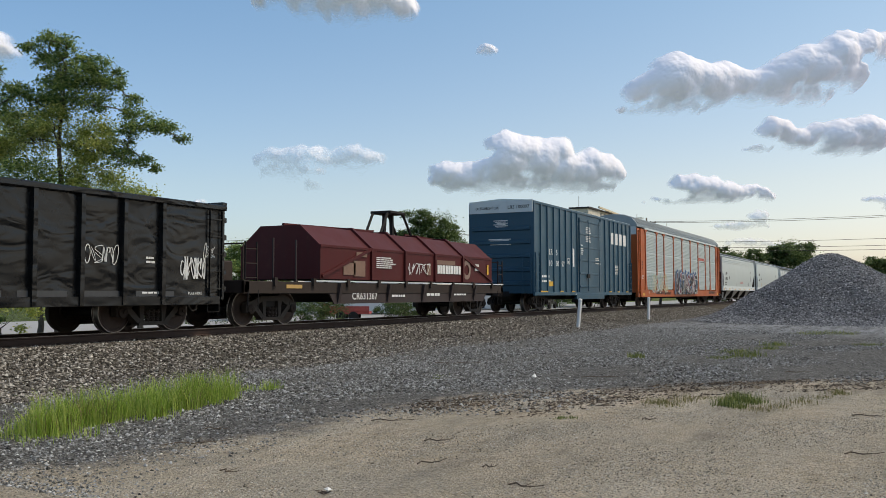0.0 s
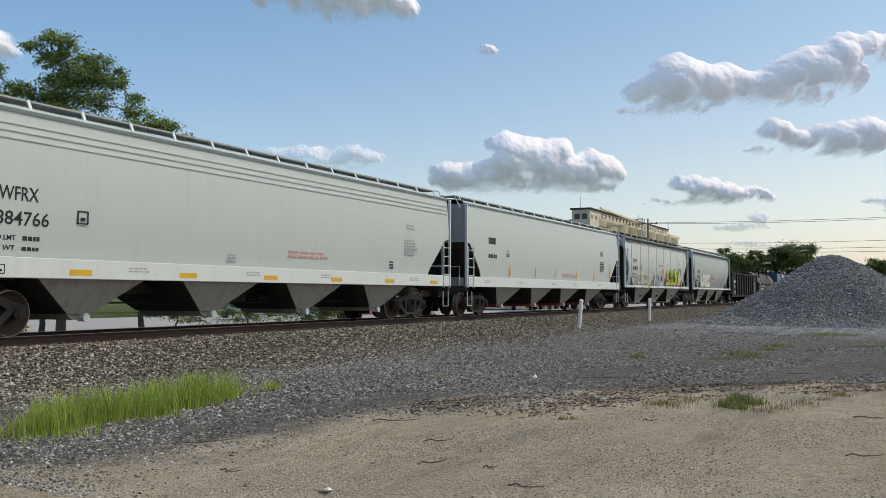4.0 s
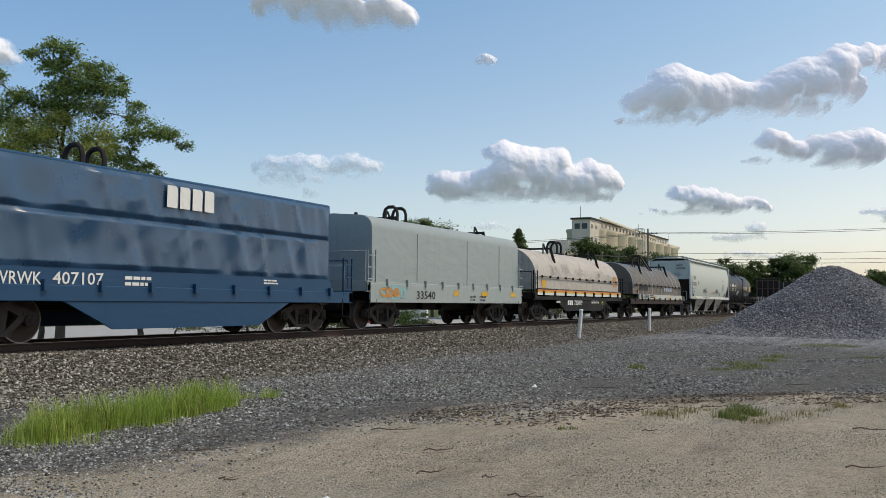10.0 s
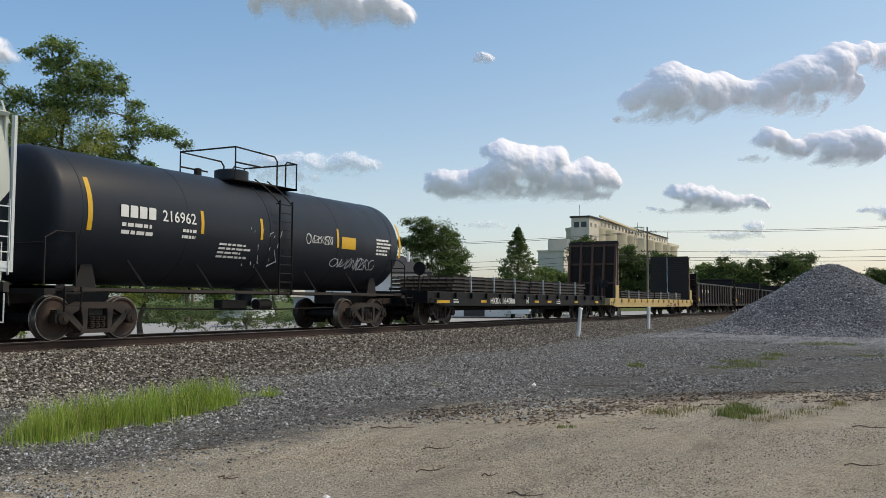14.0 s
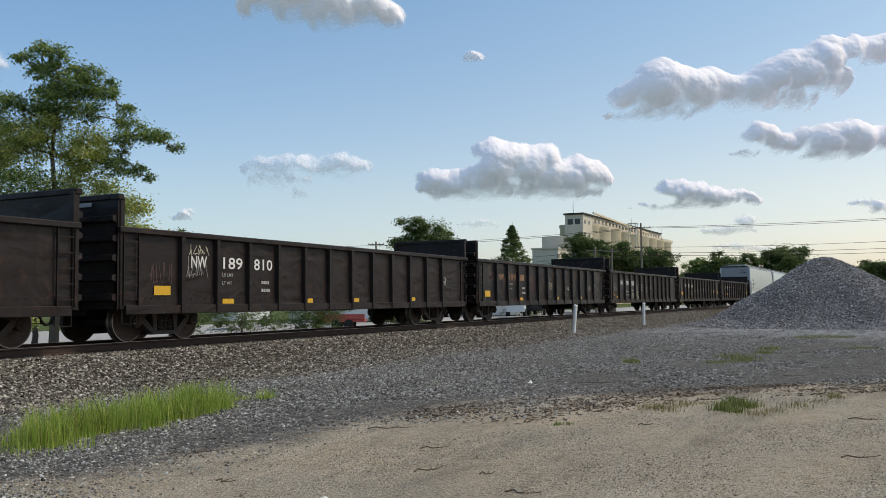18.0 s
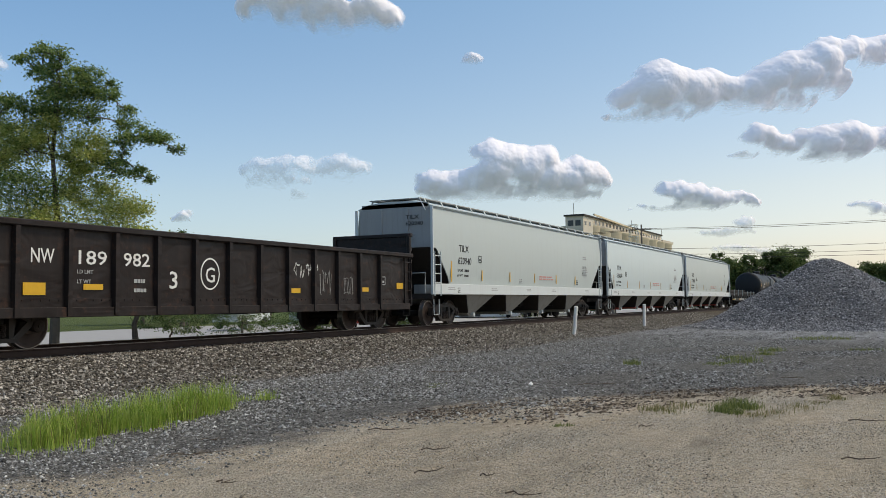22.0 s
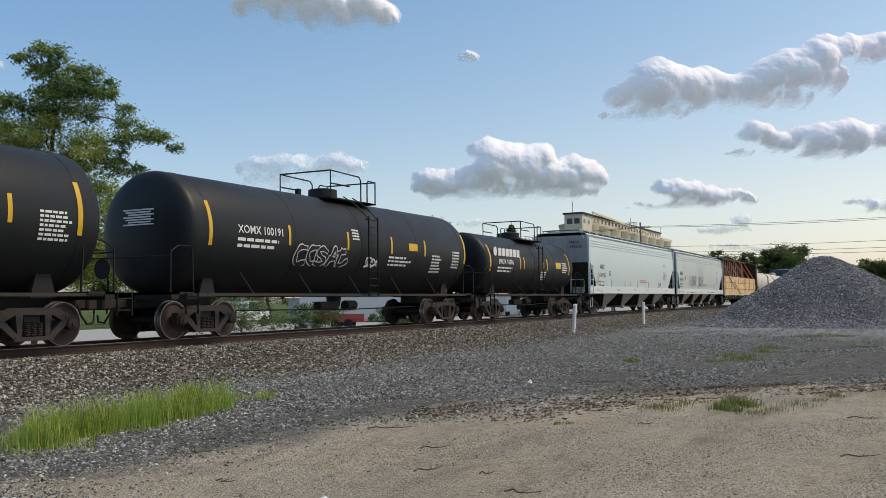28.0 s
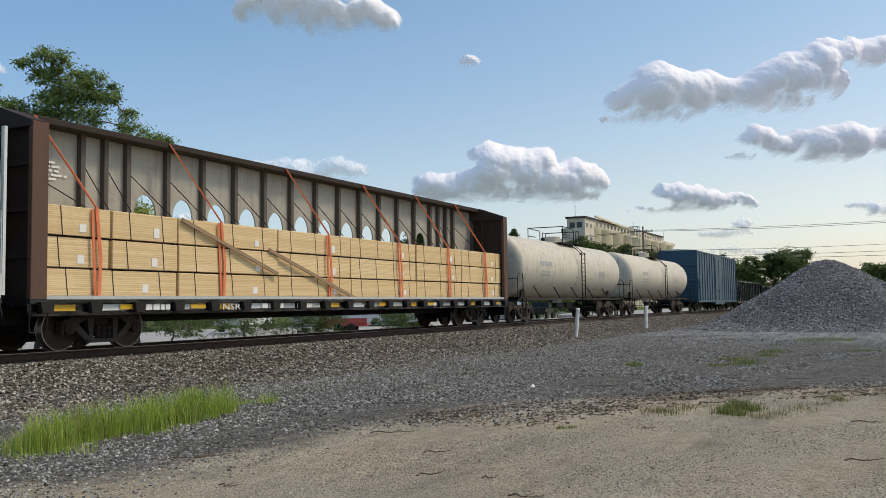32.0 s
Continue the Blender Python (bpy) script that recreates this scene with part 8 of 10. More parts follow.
coil_cover(CO["nw"][0], -5.9, 5.9, "soft", 1.5, SILVERCOVER, 1.48, 2.2)
CO["kc"] = coil_base("black coil car with a dirty cream round cover", 233.0, 246.4, FLATBLACK, 1.35, 0.55, 0.4)
coil_cover(CO["kc"][0], -6.5, 6.5, "round", 1.5, TANCOVER)
CO["ns"] = coil_base("worn steel coil car with a grey ribbed round cover", 248.6, 262.5, BROWNSTEEL, 1.2, 0.0, 0.3)
coil_cover(CO["ns"][0], -6.2, 6.75, "round", 1.5, GREYCOVER)
HOP["ai"] = hopper("pale grey three-bay covered hopper car with dark lower ends", 265.2, 282.2, 3, CREAMGREY, CREAMGREY, cut=((0.1, 2.84), (0.3, 2.6), (0.85, 2.07), (0.92, 1.7), (0.94, 1.44)), sillz=(1.34, 1.54), belly=0.2)
TA = {}
TA["ta"] = tank("dark blue-grey tank car with yellow stripes and white tags", 282.9, 297.1, TANKGREY, 1.45, 2.62, gap=0.22)
FL = {}
FL["hk"] = flatcar("black flat car loaded with bundled steel sections", 298.4, 319.0, FLATBLACK)
FL["tt"] = flatcar("faded yellow bulkhead flat car loaded with steel sections", 320.0, 342.1, YELLOWFLAT, 1.1, True, "bulkhead_flat_car")
for k, (a, b) in enumerate(((343.5, 360.8), (361.8, 378.9), (379.8, 397.0), (397.9, 415.3), (416.0, 433.3), (434.1, 451.2))):
    GO[k] = gondola("rusty black gondola car with raised ends and white numbers", a, b, DARKGON if k == 2 else RUSTGON, 2.5, 0.74, 12, 0.62, posts=(-6.68, 1.193))
HOP["ti"] = hopper("light grey four-bay covered hopper car with yellow marks", 452.6, 472.8, 4, LIGHTGREY)
HOP["it"] = hopper("white four-bay covered hopper car with tan marks", 473.9, 494.2, 4, BLUEGREY, gate=REDGATE)
HOP["rg"] = hopper("light grey four-bay covered hopper car with yellow marks", 495.1, 515.3, 4, LIGHTGREY, gate=REDGATE)
FL["h2"] = flatcar("black flat car loaded with bundled steel sections", 516.7, 536.7, FLATBLACK)
TA["A"] = tank("satin black tank car with yellow reflector stripes", 537.8, 554.0, TANKBLACK, 1.52, 2.6, gap=0.25)
TA["B"] = tank("satin black tank car with white sprayed outline tag", 555.45, 571.95, TANKBLACK, 1.52, 2.6)
TA["C"] = tank("short satin black tank car with white lettering", 572.85, 585.35, TANKBLACK, 1.28, 2.42)
HOP["na"] = hopper("pale blue-grey four-bay covered hopper car with yellow marks", 586.2, 606.6, 4, BLUEGREY, seam=(3.72, 3.86, 4.0))
HOP["mu"] = hopper("pale grey four-bay covered hopper car with black tags", 607.5, 627.3, 4, LIGHTGREY, seam=(3.72, 3.86, 4.0))
LU = centerbeam("brown centerbeam flat car stacked with strapped lumber packs", 627.85, 650.9)
TA["w1"] = tank("dirty white tank car with rust stains", 652.2, 669.1, TANKWHITE, 1.46, 2.57)
TA["w2"] = tank("dirty white tank car with rust stains", 670.3, 688.0, TANKWHITE, 1.46, 2.57)
boxcar("tall blue box car with ribbed sides", 690.4, 709.6, NAVY, 5.08, False)
GO["z"] = gondola("black gondola car with ribbed sides", 710.4, 727.4, BLACK, 2.9, 0.75, 13)
GO["y"] = gondola("black gondola car with ribbed sides", 728.4, 745.4, BLACK, 2.6, 0.75, 13)

# ---------------------------------------------------------------- lettering, marks, tags and loads
SPRAY = {k: plain("spray_" + k, v, 0.6, 0, 0.2, 6) for k, v in {
    "white": (0.62, 0.63, 0.62), "cream": (0.62, 0.58, 0.45), "black": (0.018, 0.018, 0.02), "blue": (0.025, 0.10, 0.24), "maroon": (0.16, 0.035, 0.06),
    "cyan": (0.22, 0.42, 0.43), "green": (0.42, 0.58, 0.07), "yellow": (0.62, 0.50, 0.10), "red": (0.52, 0.10, 0.07), "slate": (0.30, 0.35, 0.42), "orange": (0.52, 0.24, 0.07), "teal": (0.36, 0.46, 0.44), "grey": (0.30, 0.30, 0.30), "brown": (0.09, 0.05, 0.055), "pale_cyan": (0.30, 0.48, 0.47), "pale_yellow": (0.52, 0.46, 0.28), "pale_orange": (0.52, 0.38, 0.22), "leafgreen": (0.06, 0.16, 0.03), "dark_slate": (0.05, 0.06, 0.07), "sand": (0.50, 0.45, 0.34), "mist": (0.42, 0.45, 0.48), "pale_cream": (0.52, 0.52, 0.455), "chalk": (0.52, 0.505, 0.40)}.items()}


def mark(c, words, x0, x1, z0, z1, mat=PRINTBLACK, y=None):
    """Lettering fitted between x0 and x1 and from z0 up to z1; y is a place or the wall's curve."""
    y = Y if y is None else y
    me = text_data(words, (z1 - z0) / 0.72, mat)
    co = [v.co.x for v in me.vertices]
    w = max(co) - min(co)
    lo, hi = (y(z0), y(z1)) if callable(y) else (y, y)
    lean = math.atan2(hi - lo, z1 - z0)
    ob = link("lettering", me, c)
    ob.matrix_basis = Matrix.LocRotScale((x0 - min(co) * (x1 - x0) / w, lo - 0.006, z0), Euler((radians(90) - lean, 0, 0)), ((x1 - x0) / w, 1, 1))
    return ob


def end_mark(c, words, x, y0, y1, z0, z1, mat=PRINTBLACK):
    me = text_data(words, (z1 - z0) / 0.72, mat)
    co = [v.co.x for v in me.vertices]
    w = max(co) - min(co)
    ob = link("lettering", me, c)
    ob.matrix_basis = Matrix.LocRotScale((x, y0, z0), Euler((radians(90), 0, radians(-90))), (abs(y1 - y0) / w, 1, 1))
    return ob


def end_bars(c, x, y0, y1, z, n, mat, h=0.035):
    m = Mesh()
    for i in range(n):
        m.box(x - 0.003, x + 0.002, min(y0, y1) + 0.1 * (i % 2), max(y0, y1) - 0.08 * (i % 3), z - i * h * 1.7, z - i * h * 1.7 + h)
    return m.obj("lettering", mat, c, smooth=False)


def block_word(c, x0, x1, z0, z1, n, mat, y=None):
    """A maker's sign as plain upright blocks."""
    y = Y if y is None else y
    w = (x1 - x0) / n
    for i in range(n):
        a = x0 + w * i
        Mesh().extrude([(a, z0), (a + w * 0.8, z0), (a + w * 0.8, z1 - 0.1 * (z1 - z0)), (a + w * 0.65, z1), (a, z1)], y - 0.006, y + 0.002, "y").obj("sign_block", mat, c, smooth=False)


def fine_print(c, x, z, w, n, h, mat, y=None, gap=None, seed=1):
    y = Y if y is None else y
    return bars(lines(x, z, w, n, h, gap or h * 0.8, random.Random(seed)), (y(z) if callable(y) else y) - 0.004, mat, c)


# first gondola
c, L = CARS[0][0], 17.4
yg = -(HW - 0.065)
scribble(c, 4.55, 1.45, 0.85, 0.45, SPRAY["white"], 3, yg - 0.004, 0.013, 6)
scribble(c, 7.25, 1.2, 0.75, 0.5, SPRAY["white"], 4, yg - 0.004, 0.028, 7)
scribble(c, 8.0, 1.65, 0.36, 0.42, SPRAY["white"], 5, yg - 0.004, 0.016, 4)
mark(c, "PULL HERE", 7.5, 7.95, 0.84, 0.9, PRINTWHITE, yg)
fine_print(c, 6.2, 1.62, 0.3, 2, 0.05, PRINTWHITE, yg)
fine_print(c, 6.1, 0.86, 0.75, 1, 0.04, PRINTWHITE, yg)
for x in np.linspace(-L / 2 + 1.45, L / 2 - 1.45, 11)[:-1]:
    patch(c, x + 0.12, x + 1.25, 0.72, 0.92, plain("grey_patch", (0.05, 0.052, 0.055)), yg - 0.001, "patch_panel")

# maroon coil car
c, L = CARS[1][0], 16.2
for ob in [o for o in c.children if o.name.startswith("cover")]:
    bpy.data.objects.remove(ob)
pf = [(-1.45, 1.28), (-1.45, 2.24), (-0.72, 2.86), (0.72, 2.86), (1.45, 2.24), (1.45, 1.28)]
cv = Mesh().extrude(pf, -4.65, 7.25).obj("cover", MAROON, c, smooth=False)
hoop = shared("peakhoop", lambda: Mesh().extrude([(-1.52, 1.28), (-1.52, 2.27), (-0.74, 2.94), (0.74, 2.94), (1.52, 2.27), (1.52, 1.28), (1.44, 1.28), (1.44, 2.23), (0.71, 2.85), (-0.71, 2.85), (-1.44, 2.23), (-1.44, 1.28)], -0.06, 0.06).data("cover_rib", MAROON, False))
for x in (-1.91, 0.19, 2.32, 4.55):
    link("cover_rib", hoop, cv, at=pose(x, 0, 0))
for s in (-1, 1):
    Mesh().beam((-4.6, s * 1.47, 1.36), (-1.95, s * 1.47, 2.24), 0.07, 0.09).obj("diagonal_brace", MAROON, cv, smooth=False)
    Mesh().beam((4.6, s * 1.47, 2.26), (7.2, s * 1.47, 1.36), 0.07, 0.09).obj("diagonal_brace", MAROON, cv, smooth=False)
    Mesh().box(-4.66, 7.26, s * 1.44 - 0.03, s * 1.44 + 0.03, 2.2, 2.27).obj("shoulder_seam", MAROON, cv, smooth=False)
    Mesh().tube([(0.5, s * 0.3, 2.9), (0.95, s * 0.3, 3.62), (1.1, s * 0.3, 3.7), (1.95, s * 0.3, 3.7), (2.1, s * 0.3, 3.62), (2.7, s * 0.3, 2.9)], 0.05, 6).obj("lifting_bracket", STEEL, cv)
Mesh().box(1.0, 2.05, -0.42, 0.42, 3.66, 3.76, 0.02).obj("lifting_bracket", STEEL, cv)
Mesh().beam((1.2, 0, 2.85), (1.3, 0, 3.66), 0.12).beam((1.8, 0, 2.85), (1.75, 0, 3.66), 0.12).obj("lifting_bracket", STEEL, cv, smooth=False)
Mesh().beam((-4.5, 0, 2.9), (0.5, 0, 3.0), 0.08).obj("ridge_bar", MAROON, cv, smooth=False)
Mesh().beam((2.7, 0, 3.0), (7.1, 0, 2.9), 0.08).obj("ridge_bar", MAROON, cv, smooth=False)
Mesh().box(-5.2, 8.1, -HW - 0.02, -HW + 0.02, 1.2, 1.235).obj("trim_strip", WHITE, c, smooth=False)
Mesh().extrude([(-4.6, 1.15), (-4.1, 0.56), (6.2, 0.56), (6.7, 1.15)], -HW + 0.02, -HW + 0.06, "y").obj("side_girder", BROWNCOVER, c, smooth=False)
for x in (-3.9, -1.1, 1.2, 3.3, 5.3):
    Mesh().extrude([(-HW - 0.12, 1.16), (-HW + 0.03, 1.16), (-HW + 0.03, 0.6), (-HW - 0.02, 0.6)], x - 0.06, x + 0.06).obj("girder_rib", BROWNCOVER, c, smooth=False)
for x in (-6.6, -5.6):
    Mesh().tube([(x, -1.3, 1.2), (x, -1.3, 2.35)], 0.03, 6).obj("stanchion", BROWNCOVER, c)
mark(c, "CR631367", -3.18, -1.75, 0.68, 0.9, PRINTWHITE, -HW + 0.01)
fine_print(c, -0.85, 0.92, 1.0, 2, 0.07, PRINTWHITE, -HW + 0.008, 0.1)
fine_print(c, 1.5, 0.78, 1.3, 1, 0.09, PRINTWHITE, -HW + 0.008), fine_print(c, 3.6, 0.9, 1.2, 2, 0.06, PRINTWHITE, -HW + 0.008)
fine_print(c, -1.65, 1.98, 1.2, 6, 0.035, PRINTWHITE, -1.475)
block_word(c, 2.5, 4.4, 1.57, 1.88, 9, PRINTWHITE, -1.475)
scribble(c, 0.35, 1.5, 1.6, 0.42, SPRAY["white"], 8, -1.478, 0.03, 6, sharp=True)
PRIMER = plain("faded_primer_patch", (0.21, 0.125, 0.09))
for x0, x1, z0, z1 in ((-3.5, -2.85, 1.42, 1.78), (-2.95, -2.3, 1.38, 1.85), (-2.8, -2.2, 1.98, 2.12), (1.7, 2.0, 1.5, 1.9), (2.45, 3.9, 1.9, 2.05)):
    patch(c, x0, x1, z0, z1, PRIMER, -1.474, "paint_patch")
Mesh().lathe([(-0.003, 0.36), (0.003, 0.36), (0.003, 0.2), (-0.003, 0.2)], "y", 20, (4.9, -1.475, 1.75), False).obj("round_sign", plain("faded_sign", (0.24, 0.16, 0.13)), c)
patch(c, 6.75, 6.9, 1.6, 2.0, YELLOW, -1.47)
patch(c, -6.4, -5.7, 1.0, 1.1, TAN, Y)
fine_print(c, 5.6, 1.9, 0.5, 2, 0.09, SPRAY["white"], -1.475)

# blue box car
c, L = CARS[2][0], 15.96
yb = -(HW - 0.015)
mark(c, "LR", -5.95, -5.5, 2.68, 2.95, PRINTWHITE, yb), mark(c, "S", -5.05, -4.85, 2.68, 2.95, PRINTWHITE, yb)
mark(c, "10", -5.95, -5.55, 2.15, 2.42, PRINTWHITE, yb), mark(c, "00", -5.05, -4.65, 2.15, 2.42, PRINTWHITE, yb), mark(c, "97", -4.25, -3.85, 2.15, 2.42, PRINTWHITE, yb)
block_word(c, 4.0, 7.3, 3.65, 4.3, 4, PRINTWHITE, yb)
frame_plate(c, -3.4, 2.3, 0.3, PRINTWHITE, yb)
Mesh().box(-2.65, -2.4, yb - 0.006, yb, 2.2, 3.1).obj("sign_block", PRINTWHITE, c, smooth=False)
for x in (-7.2, -4.6, -2.9, 0.2, 3.4, 5.0, 6.8):
    patch(c, x, x + (0.9 if x < -7 else 0.45), 0.88, 0.98, YELLOW, -HW - 0.04)
patch(c, -6.0, -5.45, 1.2, 1.42, YELLOW, yb - 0.004)
fine_print(c, -7.0, 1.6, 1.4, 2, 0.1, PRINTWHITE, yb, 0.12)
fine_print(c, -0.8, 4.25, 0.9, 9, 0.05, PRINTWHITE, -HW - 0.075)
fine_print(c, -1.6, 3.3, 0.4, 6, 0.05, PRINTWHITE, -HW - 0.075)
fine_print(c, 0.8, 2.7, 0.9, 4, 0.05, PRINTWHITE, -HW - 0.075)
fine_print(c, 4.5, 2.4, 1.0, 6, 0.05, PRINTWHITE, yb)
fine_print(c, -2.4, 0.8, 3.6, 1, 0.05, PRINTWHITE, -HW - 0.06)
xe = -L / 2 - 0.05
end_mark(c, "LRS 100097", xe, -0.35, -1.4, 4.7, 4.86)
end_mark(c, "EXCESS HEIGHT CAR", xe, 1.25, 0.1, 4.7, 4.82)
end_bars(c, xe + 0.01, 0.35, -0.35, 4.15, 6, PRINTWHITE), end_bars(c, xe + 0.01, 0.6, -0.5, 3.3, 5, PRINTWHITE)

# auto rack
c, L = CARS[3][0], 27.6
piece(c, -3.75, 0.86, 7.3, 1.38, SPRAY["blue"], SPRAY["white"], (SPRAY["brown"], SPRAY["maroon"], SPRAY["black"], SPRAY["brown"], SPRAY["maroon"]), 5, 8, 0.44, 0.15, -HW - 0.07, (3, 5, 0, 3, 2, 5, 3, 4))
scribble(c, -3.7, 0.8, 7.2, 1.3, SPRAY["black"], 78, -HW - 0.150, 0.13, 6, sharp=True)
scribble(c, -3.7, 0.85, 7.2, 1.35, SPRAY["white"], 77, -HW - 0.158, 0.04, 7, sharp=True)
for k, s in enumerate(("cyan", "yellow", "cyan", "orange", "yellow")):
    scribble(c, -11.2 + 0.95 * k, 0.95, 1.1, 1.2, SPRAY["pale_" + s], 70 + k, -HW - 0.06 - 0.001 * k, 0.07, 2)
    scribble(c, -11.2 + 0.95 * k, 0.85, 1.1, 1.1, SPRAY["white"], 170 + k, -HW - 0.07 - 0.001 * k, 0.022, 1)
block_word(c, 4.7, 7.2, 3.5, 3.72, 5, SPRAY["red"], -HW - 0.01)
Mesh().box(4.6, 7.4, -HW - 0.014, -HW - 0.008, 3.38, 3.43).obj("sign_block", SPRAY["black"], c, smooth=False)
mark(c, "302267", -6.2, -5.0, 0.78, 0.98, PRINTBLACK, -HW - 0.004)
Mesh().box(-6.85, -6.3, -HW - 0.01, -HW - 0.004, 0.78, 0.98).obj("sign_block", PRINTBLACK, c, smooth=False)
mark(c, "2767", -13.0, -12.55, 2.4, 2.55, PRINTBLACK, -HW - 0.004)
patch(c, -12.6, -12.1, 0.72, 0.88, YELLOW), patch(c, 12.6, 13.2, 0.72, 0.9, YELLOW)
fine_print(c, -13.1, 2.8, 0.6, 2, 0.09, PRINTBLACK), fine_print(c, -9.2, 1.0, 2.4, 3, 0.05, PRINTBLACK), fine_print(c, 9.0, 1.0, 3.4, 3, 0.05, PRINTBLACK)
frame_plate(c, 12.7, 3.6, 0.5, PRINTBLACK), fine_print(c, 12.75, 2.9, 0.5, 6, 0.05, PRINTBLACK)
scribble(c, -13.2, 1.75, 0.7, 0.28, SPRAY["white"], 9, -HW - 0.006, 0.03, 5)
end_mark(c, "EXCESS HEIGHT CAR", -L / 2 - 0.05, 1.0, -0.9, 4.98, 5.1)

# covered hoppers
def hopper_marks(key, name, num, x, z, strips=(), sz=1.72, sh=0.42, tall=None, light=("LD LMT", "LT WT"), cap=0.27, wide=1.0, stripmat=YELLOW, sillpatch=False):
    c, L, yn = HOP[key]
    mark(c, name, x, x + 0.85 * wide, z, z + cap, PRINTBLACK, yn)
    mark(c, num, x - 0.05, x + 1.1 * wide, z - cap * 1.7, z - cap * 0.72, PRINTBLACK, yn)
    for i, w in enumerate(light):
        mark(c, w, x - 0.05, x + 0.4 * wide, z - cap * (2.75 + i * 0.7), z - cap * (2.4 + i * 0.7), PRINTBLACK, yn)
        fine_print(c, x + 0.55 * wide, z - cap * (2.75 + i * 0.7), 0.5 * wide, 1, 0.09, PRINTBLACK, yn)
    frame_plate(c, x + 1.75 * wide, z - 0.35, 0.27, PRINTBLACK, yn(z) - 0.006)
    for s in strips:
        patch(c, s, s + 0.08, sz, sz + sh, stripmat, yn(sz + sh / 2) - 0.02)
    if tall is not None:
        patch(c, tall, tall + 0.09, 1.6, 2.5, stripmat, yn(2.0) - 0.02)
    fine_print(c, L / 2 - 3.2, 3.1, 0.7, 2, 0.06, PRINTGREY, yn), fine_print(c, L / 2 - 3.3, 2.6, 0.9, 6, 0.05, PRINTGREY, yn)
    fine_print(c, 0.6, 1.95, 2.2, 2, 0.06, PRINTRED, yn)
    fine_print(c, -1.8, 1.78, 0.4, 3, 0.04, PRINTGREY, yn), fine_print(c, L / 2 - 4.2, 1.85, 0.3, 3, 0.05, PRINTBLACK, yn)
    for xx in (-L / 2 + 1.2, -5.0, -1.2, 2.0, L / 2 - 3.0):
        fine_print(c, xx, 1.36, 0.7, 2, 0.035, PRINTGREY, -HW - 0.04)
    frame_plate(c, -L / 2 + 2.0, 1.2, 0.18, PRINTBLACK, -HW - 0.045)
    if sillpatch:
        for xx in np.linspace(-L / 2 + 0.6, L / 2 - 1.6, 7):
            patch(c, xx, xx + 0.55, 1.2, 1.32, YELLOW, -HW - 0.044)
    xe = -L / 2 + 0.05
    end_mark(c, name, xe, -0.5, -1.05, 3.85, 4.0), end_mark(c, num, xe, -0.5, -1.2, 3.62, 3.77)
    end_bars(c, xe, 0.0, -0.9, 3.3, 4, PRINTGREY)
    return c, L, yn


hopper_marks("a", "WFRX", "884766", -8.05, 2.58, sillpatch=True)
cb, Lb, ynb = HOP["b"]
fine_print(cb, -8.0, 2.85, 0.9, 1, 0.26, PRINTBLACK, ynb), fine_print(cb, -8.0, 2.3, 1.1, 1, 0.26, PRINTBLACK, ynb)
frame_plate(cb, -6.2, 2.4, 0.27, PRINTBLACK, ynb(2.5) - 0.006)
for s in (-5.8, -2.9, -0.35, 2.7, 5.6):
    patch(cb, s, s + 0.08, 1.62, 2.05, YELLOW, ynb(1.85) - 0.02)
patch(cb, 8.4, 8.49, 1.66, 2.55, YELLOW, ynb(2.1) - 0.02)
fine_print(cb, 0.7, 1.8, 2.2, 2, 0.05, PRINTRED, ynb), fine_print(cb, 6.6, 3.1, 0.6, 3, 0.05, PRINTBLACK, ynb), fine_print(cb, 6.6, 2.55, 0.8, 6, 0.05, PRINTBLACK, ynb)
for xx in (-8.5, -5, -1, 2, 6):
    fine_print(cb, xx, 1.36, 0.7, 2, 0.035, PRINTGREY, -HW - 0.04)
c3, L3, y3 = hopper_marks("c", "SHPX", "454819", -6.77, 2.8, cap=0.26)
piece(c3, 1.75, 1.55, 3.9, 1.05, SPRAY["red"], SPRAY["leafgreen"], (SPRAY["green"], SPRAY["yellow"], SPRAY["green"], SPRAY["green"]), 7, 6, 0.3, 0.08, y3(2.0) - 0.05, (2, 5, 0, 4, 1, 3))
scribble(c3, 2.0, 1.6, 3.5, 0.95, SPRAY["leafgreen"], 27, y3(2.0) - 0.12, 0.035, 6, sharp=True)
piece(c3, -1.5, 1.5, 2.5, 0.75, None, SPRAY["slate"], (SPRAY["mist"], SPRAY["slate"], SPRAY["mist"]), 8, 4, 0.26, 0.1, y3(1.9) - 0.05, (3, 0, 5, 1))
piece(c3, -5.7, 1.55, 3.0, 0.65, None, SPRAY["sand"], (SPRAY["pale_cream"], SPRAY["chalk"]), 9, 5, 0.17, 0.035, y3(1.9) - 0.05, (4, 1, 5, 0, 2))
scribble(c3, -5.8, 1.55, 3.2, 0.7, SPRAY["sand"], 28, y3(1.9) - 0.12, 0.014, 6, sharp=True)
fine_print(c3, -0.4, 2.75, 1.6, 1, 0.1, PRINTRED, y3), fine_print(c3, 0.2, 2.5, 0.9, 5, 0.05, PRINTRED, y3), fine_print(c3, 5.5, 2.7, 0.9, 6, 0.05, PRINTBLACK, y3)
patch(c3, -3.5, -2.9, 1.3, 1.42, YELLOW, -HW - 0.044)
c4, L4, y4 = hopper_marks("d", "CRDX", "12734", -6.34, 2.62, cap=0.25)
piece(c4, -4.9, 1.55, 3.2, 0.95, SPRAY["teal"], SPRAY["slate"], (SPRAY["white"], SPRAY["cream"], SPRAY["white"]), 11, 3, 0.42, 0.06, y4(2.0) - 0.05, (0, 2, 4))
scribble(c4, -7.1, 1.95, 0.8, 0.2, SPRAY["black"], 13, y4(2.0) - 0.05, 0.025, 5)
